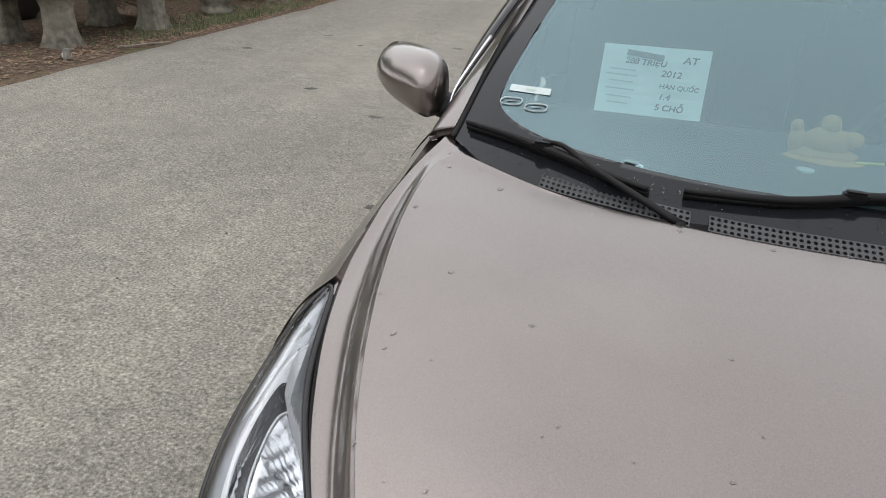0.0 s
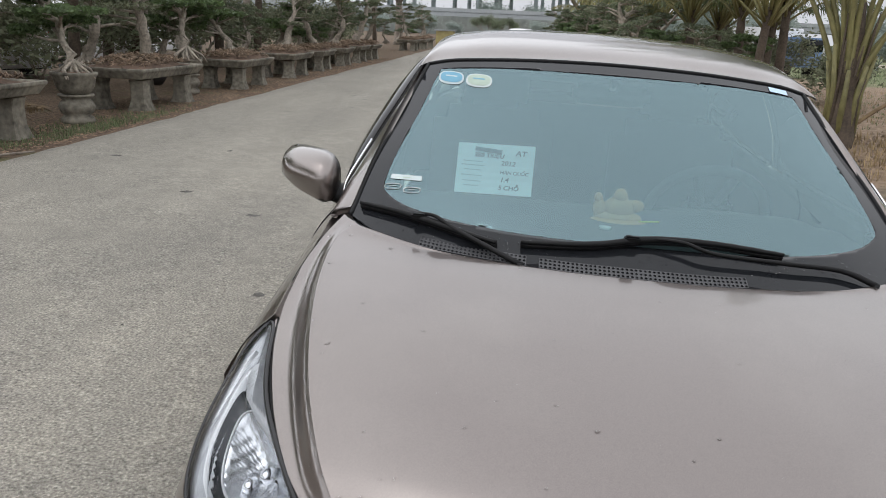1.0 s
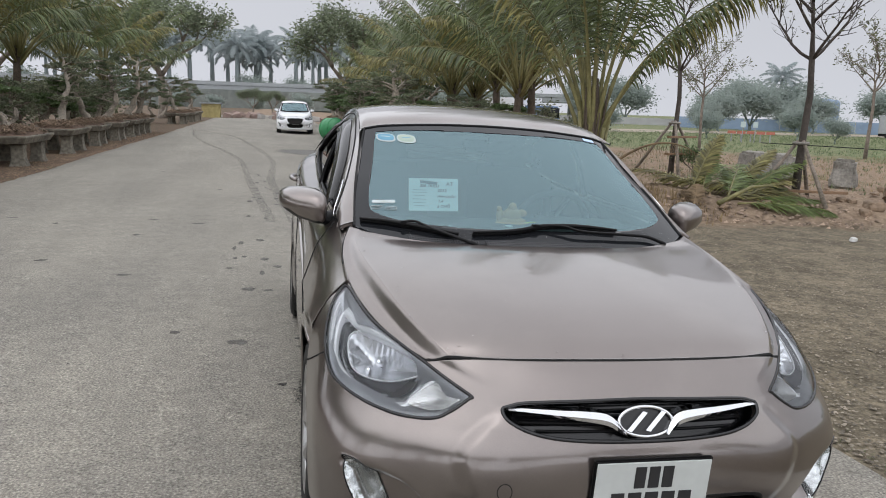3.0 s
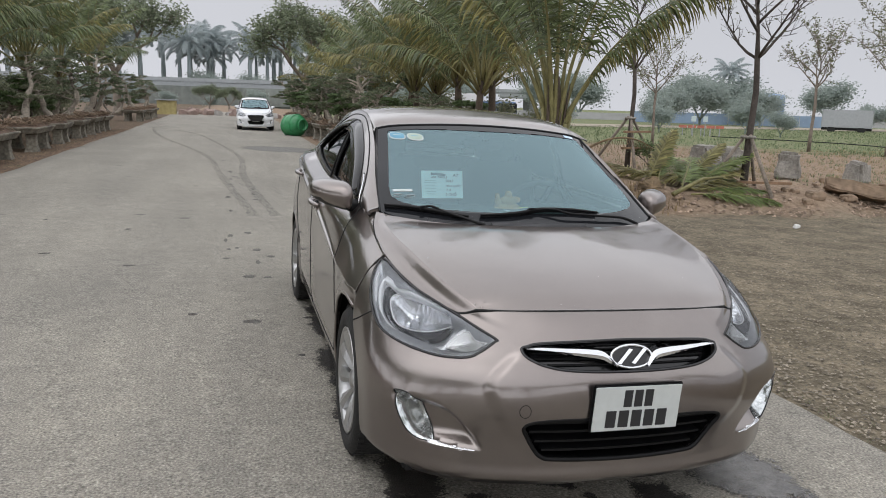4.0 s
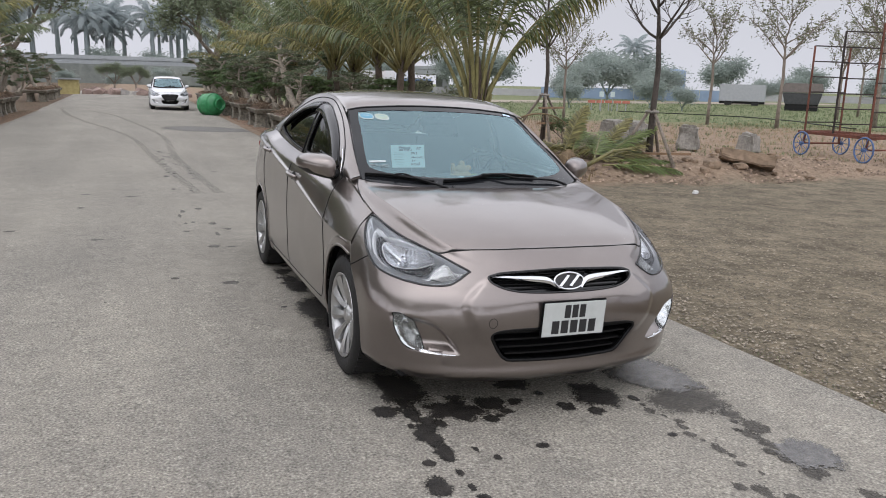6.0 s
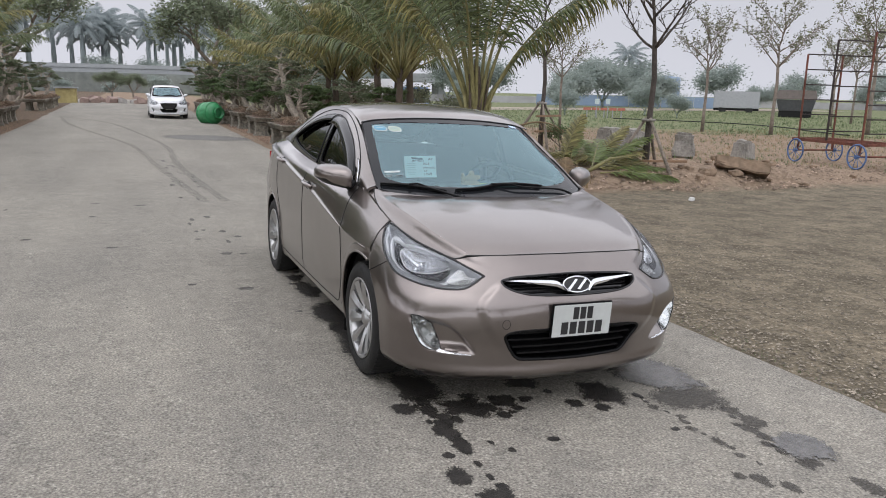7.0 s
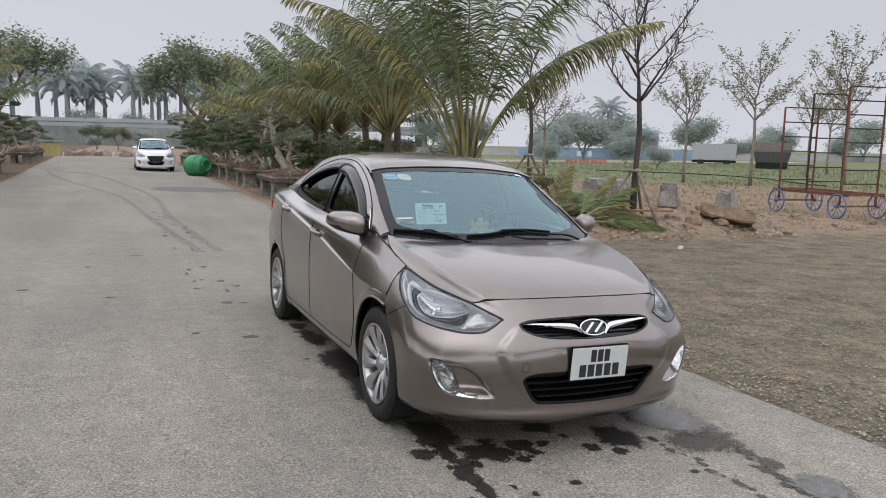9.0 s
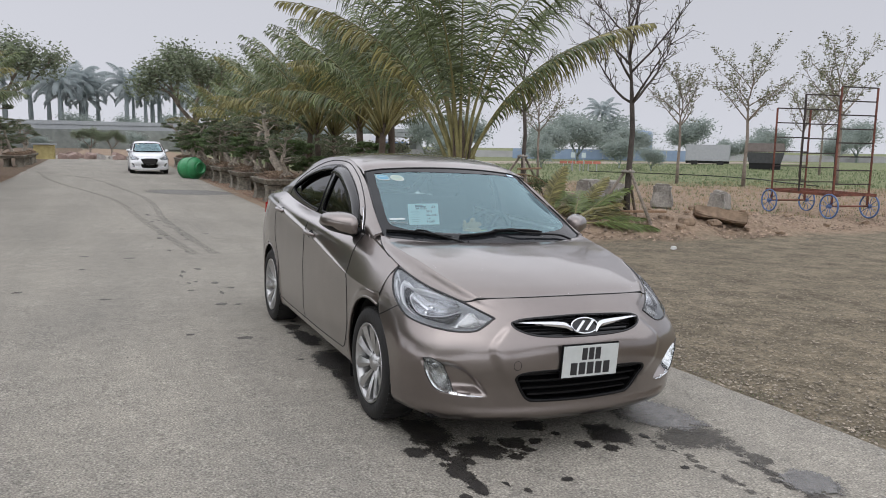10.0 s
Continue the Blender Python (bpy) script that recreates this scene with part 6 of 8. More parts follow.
def tree(name, x, y, z, trunk, r, depth, first, seed, leaf_n, leaf_size, mat, label, category="tree", group="", spread=.55, bark=BARK, scatter=.25, up=.25, forks=(2, 3)):
    rng = random.Random(seed)
    nrng = np.random.default_rng(seed)
    ob = empty(name, Matrix.Translation((x, y, z)), label, category, group)
    wood, tips = Heap(), []
    base = Vector((0, 0, -.05))
    topv = Vector((rng.uniform(-.1, .1), rng.uniform(-.1, .1), trunk))
    wood.tube([base, base.lerp(topv, .1), base.lerp(topv, .5) + Vector((.04, .03, 0)), topv], [r * 1.3, r * 1.05, r * .95, r * .8], 10)
    for k in range(3):
        a = 2.1 * k + rng.uniform(-.3, .3)
        grow(wood, tips, topv, Vector((math.cos(a) * .55, math.sin(a) * .55, .8)).normalized(), r * .62, first, depth, rng, spread, up, 7, forks=forks)
    wood.build("trunk", bark, ob)
    cs = []
    for tip, mid in tips:
        for _ in range(leaf_n):
            k = rng.random()
            cs.append(np.array(mid.lerp(tip, k)) + nrng.normal(0, scatter, 3))
    v, f = leaf_quads(nrng, np.array(cs), leaf_size)
    mesh_object("crown", v, f, mat, ob, False)
    return ob


def slender_tree(name, x, y, trunk, r, tall, wide, seed, leaves, leaf_size, mat, label, bark, limbs=11):
    """A young tree: a straight stem, rising limbs with fine twigs, and sparse leaves."""
    rng = random.Random(seed)
    nr = np.random.default_rng(seed)
    ob = empty(name, Matrix.Translation((x, y, height(x, y))), label, "tree", "young trees")
    wood, cs = Heap(), []
    vec = lambda: Vector([rng.uniform(-1, 1) for _ in range(3)])
    stem = [Vector((0, 0, -.08)), Vector((.02, .01, trunk * .35)), Vector((.05, -.02, trunk * .75)), Vector((.03, .02, trunk))]
    for k in range(1, 6):
        stem.append(stem[-1] + Vector((rng.uniform(-.1, .1) * wide, rng.uniform(-.1, .1) * wide, tall * .17)))
    wood.tube(stem, [r * 1.25, r, r * .88, r * .8, r * .5, r * .36, r * .25, r * .16, r * .08], 9)

    def twig(p, d, length, rad, depth):
        pts, q = [p], p
        for _ in range(3):
            d = (d + vec() * .28 + Vector((0, 0, .10))).normalized()
            q = q + d * length / 3
            pts.append(q)
        wood.tube(pts, [rad, rad * .75, rad * .55, rad * .35], 4)
        if depth:
            for _ in range(rng.randint(3, 4)):
                twig(pts[rng.randint(1, 3)], (d + vec() * .95).normalized(), length * rng.uniform(.45, .75), rad * .5, depth - 1)
        for _ in range(leaves):
            cs.append(np.array(pts[rng.randint(1, 3)]) + nr.normal(0, leaf_size * .9, 3))

    for k in range(limbs):
        h = (k / limbs) ** 1.3 * .8
        i = min(3 + int(h * 5), 7)
        p = stem[i].lerp(stem[i + 1], h * 5 - int(h * 5)) if k > 2 else stem[3]
        a = 2.4 * k + rng.uniform(-.4, .4)
        e = radians(rng.uniform(26, 50) + 16 * h)
        d = Vector((math.cos(a) * math.cos(e), math.sin(a) * math.cos(e), math.sin(e)))
        L = wide * (1.15 - .55 * h) * rng.uniform(.85, 1.15) / max(.5, math.cos(e))
        pts, q = [p], p
        for _ in range(7):
            d = (d + vec() * .14 + Vector((0, 0, .05))).normalized()
            q = q + d * L / 7
            pts.append(q)
        rad = r * (.52 - .25 * h)
        wood.tube(pts, [rad * (1 - .12 * j) for j in range(8)], 6)
        for j in range(2, 8):
            for _ in range(2):
                twig(pts[j], (d + vec() * 1.0).normalized(), wide * rng.uniform(.22, .42), rad * .34, 1)
    wood.build("trunk", bark, ob)
    v, f = leaf_quads(nr, np.array(cs), leaf_size)
    mesh_object("crown", v, f, mat, ob, False)
    return ob


# young staked tree by the bank, with its tripod
ta = (8.36, 9.55)
DARK_BARK = plain("dark_wet_bark", (.07, .058, .05), .9, vary=.4, scale=30, bump=.6)
slender_tree("staked_tree", *ta, 2.45, .065, 2.9, 1.25, 31, 1, .034, LEAF_PALE, "young sparse-leaved tree tied to a wooden tripod", DARK_BARK, 12)


def tripod(x, y, top, spread, turn, planks):
    """Three leaning poles tied to the trunk, with nailed planks."""
    ob = empty("tree_stake", Matrix.Translation((x, y, height(x, y))) @ Matrix.Rotation(turn, 4, "Z"), "wooden tripod stake with a tied collar round a young tree", "tree stake", "tree stakes")
    for k in range(3):
        a = 2.1 * k
        tube("stake", [(spread * math.cos(a), spread * math.sin(a), -.25), (.05 * math.cos(a), .05 * math.sin(a), top)], [.04, .032], BARK, ob, 8)
    tube("collar", [(.12 * math.cos(t), .12 * math.sin(t), top - .04) for t in np.linspace(0, 6.28, 17)[:-1]], .03, CONCRETE, ob, 6, True)
    for px, py, pz, w, a in planks:
        part("cross_bar", box_bm((w, .09, .05), (px, py, pz), Matrix.Rotation(a, 4, "Z"), .008), PLANK, ob)


PLANK = plain("orange_brown_plank", (.24, .15, .09), .8, vary=.3, scale=20, bump=.2)
tripod(*ta, 1.02, .85, .6, ((.1, -.35, .12, 1.05, -.9),))
te = (8.55, 14.42)
slender_tree("staked_tree", *te, 2.5, .06, 2.8, 1.0, 36, 1, .036, LEAF_PALE, "young bare tree tied to a wooden tripod on the field's edge", DARK_BARK)
tripod(*te, 1.32, 1.15, .2, ((.0, -.3, .95, 1.1, .25), (.1, -.45, .55, 1.3, -.1)))
tree("shrub", te[0] + .3, te[1] - .5, height(*te), .12, .03, 3, .22, 38, 16, .035, LEAF_BRIGHT, "low green shrub at the foot of a staked tree", "shrub", "", .7, scatter=.07)
other = [slender_tree("young_tree", 28, 30, 3.3, .085, 2.7, 1.45, 33, 2, .07, LEAF_PALE, "young roadside tree with thin dusty leaves in the field", BARK),
         slender_tree("young_tree", 29.5, 26.5, 3.5, .09, 3.2, 1.7, 34, 3, .075, LEAF_PALE, "young roadside tree with a rounded yellow-green crown", BARK)]
for x, y, k, s, a in ((37.4, 27, 1, 1.15, 1.0), (20.5, 33, 1, .8, 3.0), (45, 36, 0, 1.0, 4.0), (52, 40, 1, 1.0, 5.0)):
    copy_thing(other[k], Matrix.Translation((x, y, height(x, y))) @ Matrix.Rotation(a, 4, "Z") @ Matrix.Scale(s, 4))

# broad-leaved trees further down the road
big = tree("broadleaf_tree", -8.6, 52, .08, 2.8, .28, 4, 1.7, 41, 60, .13, LEAF_TREE, "large broad-leaved tree with a dense dark crown", "tree", "roadside trees", .6, scatter=.42)
copy_thing(big, Matrix.Translation((3.6, 50, .0)) @ Matrix.Rotation(1.5, 4, "Z") @ Matrix.Scale(.95, 4))
# unseen trees left of and behind the car, added for dark reflections in it
for x, y, a in ((-12, 4, .3), (-14, -4, 1.9), (-11.5, -12, 3.1), (-16, 9, 4.2), (-6, -19, .6), (1, -21, 2.2), (8, -19, 3.6), (15, -15, 5.0)):
    copy_thing(big, Matrix.Translation((x, y, .0)) @ Matrix.Rotation(a, 4, "Z") @ Matrix.Scale(.85, 4))
copy_thing(big, Matrix.Translation((-13, 34, .08)) @ Matrix.Rotation(2.5, 4, "Z") @ Matrix.Scale(.8, 4))
copy_thing(big, Matrix.Translation((-3.0, 64, .0)) @ Matrix.Rotation(3.5, 4, "Z") @ Matrix.Scale(.3, 4))
copy_thing(big, Matrix.Translation((-1.4, 63, .0)) @ Matrix.Rotation(4.5, 4, "Z") @ Matrix.Scale(.28, 4))

# ---- hazy distance ----
rng = random.Random(9)
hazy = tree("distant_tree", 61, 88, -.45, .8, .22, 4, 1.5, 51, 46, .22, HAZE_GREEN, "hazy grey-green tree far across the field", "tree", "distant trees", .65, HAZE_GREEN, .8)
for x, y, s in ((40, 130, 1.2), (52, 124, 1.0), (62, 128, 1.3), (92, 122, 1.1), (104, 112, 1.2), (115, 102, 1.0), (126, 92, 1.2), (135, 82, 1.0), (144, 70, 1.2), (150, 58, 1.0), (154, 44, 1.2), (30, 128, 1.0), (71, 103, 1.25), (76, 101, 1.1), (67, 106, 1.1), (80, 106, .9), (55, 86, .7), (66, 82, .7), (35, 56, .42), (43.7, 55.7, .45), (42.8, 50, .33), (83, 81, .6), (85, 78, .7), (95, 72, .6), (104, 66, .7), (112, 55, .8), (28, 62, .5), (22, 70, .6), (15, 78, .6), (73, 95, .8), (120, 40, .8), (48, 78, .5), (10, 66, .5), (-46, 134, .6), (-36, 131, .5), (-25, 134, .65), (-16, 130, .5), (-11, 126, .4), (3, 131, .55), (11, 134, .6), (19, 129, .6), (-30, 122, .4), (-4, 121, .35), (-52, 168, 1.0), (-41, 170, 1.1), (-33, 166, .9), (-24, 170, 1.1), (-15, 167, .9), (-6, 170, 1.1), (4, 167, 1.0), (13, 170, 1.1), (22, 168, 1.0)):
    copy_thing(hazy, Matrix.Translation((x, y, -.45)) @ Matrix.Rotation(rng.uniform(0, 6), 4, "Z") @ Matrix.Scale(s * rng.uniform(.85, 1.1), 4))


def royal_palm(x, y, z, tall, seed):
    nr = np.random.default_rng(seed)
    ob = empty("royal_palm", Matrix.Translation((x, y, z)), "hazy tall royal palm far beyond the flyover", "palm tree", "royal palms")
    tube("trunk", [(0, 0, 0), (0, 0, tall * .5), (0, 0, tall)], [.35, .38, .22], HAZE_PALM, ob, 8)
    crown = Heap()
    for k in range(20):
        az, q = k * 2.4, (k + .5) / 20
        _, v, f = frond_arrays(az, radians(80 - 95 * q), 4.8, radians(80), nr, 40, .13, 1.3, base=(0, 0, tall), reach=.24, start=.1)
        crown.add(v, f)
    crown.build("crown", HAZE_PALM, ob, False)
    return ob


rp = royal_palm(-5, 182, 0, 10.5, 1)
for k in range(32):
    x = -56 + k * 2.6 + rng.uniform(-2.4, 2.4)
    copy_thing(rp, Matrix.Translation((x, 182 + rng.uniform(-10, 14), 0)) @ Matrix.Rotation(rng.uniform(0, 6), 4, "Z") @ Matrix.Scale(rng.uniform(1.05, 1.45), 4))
STEEL_GREY = plain("grey_galvanised_steel", (.28, .29, .30), .6, .3, vary=.2, scale=10)
# far concrete and bank: haze is put into their base colours
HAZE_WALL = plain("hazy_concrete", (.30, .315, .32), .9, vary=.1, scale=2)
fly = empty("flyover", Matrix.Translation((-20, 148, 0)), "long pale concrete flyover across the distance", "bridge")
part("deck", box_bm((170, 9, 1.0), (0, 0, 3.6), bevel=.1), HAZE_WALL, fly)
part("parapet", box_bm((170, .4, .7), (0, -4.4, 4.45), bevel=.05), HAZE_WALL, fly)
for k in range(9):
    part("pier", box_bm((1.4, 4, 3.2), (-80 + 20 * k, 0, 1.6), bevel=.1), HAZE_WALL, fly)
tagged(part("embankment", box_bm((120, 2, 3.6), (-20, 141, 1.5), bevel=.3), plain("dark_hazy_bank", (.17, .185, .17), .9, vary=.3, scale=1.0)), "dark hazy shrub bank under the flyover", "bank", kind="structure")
# blue of the far fence and tank, greyed by painted-in haze
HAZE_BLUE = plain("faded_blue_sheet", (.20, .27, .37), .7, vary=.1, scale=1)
wall = empty("site_fence", Matrix.Translation((74, 97, -.45)) @ Matrix.Rotation(radians(-38), 4, "Z"), "long hazy blue sheet-metal site fence far across the field", "fence")
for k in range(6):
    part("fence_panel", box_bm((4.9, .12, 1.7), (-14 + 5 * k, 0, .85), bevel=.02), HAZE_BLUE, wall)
# added strip in place of distant roofs and dirt, with haze in its colour
tagged(part("far_wall", box_bm((190, .3, 1.5), (48, 128, .0), Matrix.Rotation(radians(-24), 4, "Z"), .05), plain("hazy_pale_wall", (.36, .36, .36), .9, vary=.2, scale=.5)), "low hazy strip in place of roofs and dirt beyond the field", "wall", kind="structure")
tank = empty("water_tank", Matrix.Translation((79.6, 97.4, -.45)), "hazy blue round water tank far beyond the field", "tank")
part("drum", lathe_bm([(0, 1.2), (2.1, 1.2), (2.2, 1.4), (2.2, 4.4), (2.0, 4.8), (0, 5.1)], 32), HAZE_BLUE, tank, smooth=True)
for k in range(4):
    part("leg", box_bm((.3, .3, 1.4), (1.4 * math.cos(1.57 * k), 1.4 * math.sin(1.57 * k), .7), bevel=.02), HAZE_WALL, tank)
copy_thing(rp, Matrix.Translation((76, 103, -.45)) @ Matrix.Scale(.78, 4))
# a pale dirt track beyond the green field
edge = [(x, 70 + .15 * x + 1.5 * noise.noise((x * .1, 0, 5))) for x in np.arange(14, 104, 3.0)]
v = [(x, y + w, -.45 + .03) for x, y in edge for w in (-5 + 1.5 * noise.noise((x * .3, 1, 0)), 6 + noise.noise((x * .3, 8, 0)))]
tagged(mesh_object("dirt_track", v, [(2 * k, 2 * k + 2, 2 * k + 3, 2 * k + 1) for k in range(len(edge) - 1)], plain("pale_dry_dirt", (.30, .255, .20), .95, vary=.2, scale=2)), "pale dirt track along the far side of the field", "track", kind="structure")
# two small boards and a low red barrier
for x, y, w in ((33.15, 48.15, .36), (33.85, 47.65, .34)):
    sign = empty("sign_board", Matrix.Translation((x, y, height(x, y))) @ Matrix.Rotation(radians(-30), 4, "Z"), "small blank white board on a thin post in the field", "sign", "sign boards")
    part("board", box_bm((w, .04, .42), (0, 0, 1.35), bevel=.008), STICK_WHITE, sign)
    part("post", box_bm((.06, .06, 1.2), (0, .05, .6), bevel=.005), STEEL_GREY, sign)
barrier = empty("barrier", Matrix.Translation((34.8, 49.5, height(34.8, 49.5))) @ Matrix.Rotation(radians(-34), 4, "Z"), "low faded red barrier across the field's edge", "barrier")
for k in range(5):
    part("rail", box_bm((.62, .10, .22), (-1.4 + .7 * k, 0, .72), bevel=.02), plain("faded_red_paint", (.42, .14, .10), .7, vary=.2, scale=6) if k == 0 else bpy.data.materials["faded_red_paint"], barrier)
    part("foot", box_bm((.08, .4, .62), (-1.4 + .7 * k, 0, .31), bevel=.01), STEEL_GREY, barrier)
# cargo box and dark skip in the field
box = empty("cargo_box", Matrix.Translation((70.5, 72, -.45)) @ Matrix.Rotation(radians(-46), 4, "Z"), "pale grey lorry cargo box standing in the field", "cargo box")
part("body", box_bm((5.4, 2.3, 2.1), (0, 0, 1.55), bevel=.05), plain("pale_grey_sheet", (.30, .31, .32), .6, vary=.1), box)
part("chassis", box_bm((5.4, 2, .3), (0, 0, .35), bevel=.04), DARK, box)
for x in (-2.68, 2.68):
    part("corner_post", box_bm((.1, 2.36, 2.14), (x, 0, 1.55), bevel=.02), HAZE_WALL, box)
for x in (-1.6, 1.6):
    part("wheel", lathe_bm([(0, -1.1), (.42, -1.1), (.45, -1.0), (.45, -.85), (0, -.85)], 20, "y", (x, 0, .3)), RUBBER, box)
skip = empty("skip", Matrix.Translation((60.7, 53.6, -.45)) @ Matrix.Rotation(radians(-50), 4, "Z"), "dark steel skip with sloping sides in the field", "skip")
part("hull", box_bm((3.6, 2, 1.1), (0, 0, 1.2), Matrix.Rotation(math.pi, 4, "X"), .04, taper=.85), plain("dark_steel", (.05, .052, .055), .6, vary=.3), skip)
part("lid", box_bm((3.8, 2.1, .9), (0, 0, 2.25), bevel=.05, taper=.9), plain("brown_tarpaulin", (.13, .11, .10), .8, vary=.2), skip)
part("foot", box_bm((3, 1.6, .7), (0, 0, .35), bevel=.04), DARK, skip)

# small lorry, shack and brick piles far down the place
LORRY_BLUE = plain("faded_blue_lorry_paint", (.14, .22, .36), .5, vary=.1)
lorry = empty("lorry", Matrix.Translation((13.8, 42, -.35)) @ Matrix.Rotation(.5, 4, "Z"), "small white and blue lorry parked beyond the palms", "lorry")
part("load_box", box_bm((2.0, 3.6, 1.5), (0, 1.2, 1.75), bevel=.04), WHITE_PAINT, lorry)
part("cab", box_bm((1.9, 1.4, 1.5), (0, -1.45, 1.3), bevel=.12), LORRY_BLUE, lorry)
part("windscreen", box_bm((1.6, .04, .6), (0, -2.16, 1.65), bevel=.01), SIDE_GLASS, lorry)
part("chassis", box_bm((1.6, 4.8, .2), (0, .3, .75), bevel=.02), DARK, lorry)
for x in (-.85, .85):
    for y in (-1.4, 2.0):
        part("wheel", lathe_bm([(0, -.12), (.33, -.12), (.4, -.06), (.4, .06), (.33, .12), (0, .12)], 24, "x", (x, y, .42)), RUBBER, lorry)
shack = empty("shack", Matrix.Translation((-6.0, 59, 0)) @ Matrix.Scale(.85, 4), "small yellow shack at the end of the road", "shack")
part("wall", box_bm((1.6, 1.4, 1.3), (0, 0, .65), bevel=.02), plain("yellow_sheet", (.36, .30, .13), .7, vary=.2, scale=4), shack)
part("roof", box_bm((1.9, 1.7, .12), (0, 0, 1.36), bevel=.02), HAZE_WALL, shack)
# brick red with the haze mixed into its colour
BRICK_RED = plain("hazy_red_brick", (.30, .22, .19), .9, vary=.3, scale=6)
rubble = random.Random(23)
stone = box_bm((.55, .4, .3), bevel=.04)
chunk = bpy.data.meshes.new("brick_chunk")
stone.to_mesh(chunk)
stone.free()
chunk.materials.append(BRICK_RED)
PALE_CHUNK = plain("pale_rubble", (.36, .34, .32), .9, vary=.3, scale=6)
for k in range(34):
    ob = new("rubble_chunk", chunk)
    if k % 3 == 0:
        ob.material_slots[0].link = "OBJECT"
        ob.material_slots[0].material = PALE_CHUNK
    x, y = rubble.uniform(-5.0, 2.5), rubble.uniform(58.5, 62)
    ob.matrix_basis = Matrix.Translation((x, y, height(x, y) + .12)) @ Euler((rubble.uniform(-.4, .4), rubble.uniform(-.4, .4), rubble.uniform(0, 3))).to_matrix().to_4x4() @ Matrix.Scale(rubble.uniform(.7, 1.9), 4)
    tagged(ob, "reddish lump of broken brickwork at the end of the road", "rubble", "rubble at the road's end")

# dense shrubs behind the rows of trays
bush = tree("shrub", -8.9, 6.4, height(-8.9, 6.4), .15, .05, 4, .55, 61, 20, .07, LEAF_DULL, "dense leafy shrub behind the bonsai trays", "shrub", "shrubs behind the trays", .8, scatter=.22)
spot = random.Random(17)
for k in range(21):
    x, y = (-9.6 + spot.uniform(-1.0, .5), 8.2 + k * 2.3) if k < 15 else (8.2 + spot.uniform(-.6, 1.4), 22 + (k - 15) * 4.2)
    copy_thing(bush, Matrix.Translation((x, y, height(x, y) - .05)) @ Matrix.Rotation(spot.uniform(0, 6), 4, "Z") @ Matrix.Scale(spot.uniform(.75, 1.25), 4))


# ---- bonsai trays, pots and trees ----
STONE_TRAY = plain("mossy_grey_stone", (.165, .15, .12), .9, vary=.65, scale=14, bump=.5)


ROOTS = plain("dry_brown_roots", (.23, .165, .115), .9, vary=.4, scale=20, island=.45)
PALE_BARK = plain("pale_grey_bonsai_bark", (.30, .262, .215), .9, vary=.45, scale=30, bump=.7)


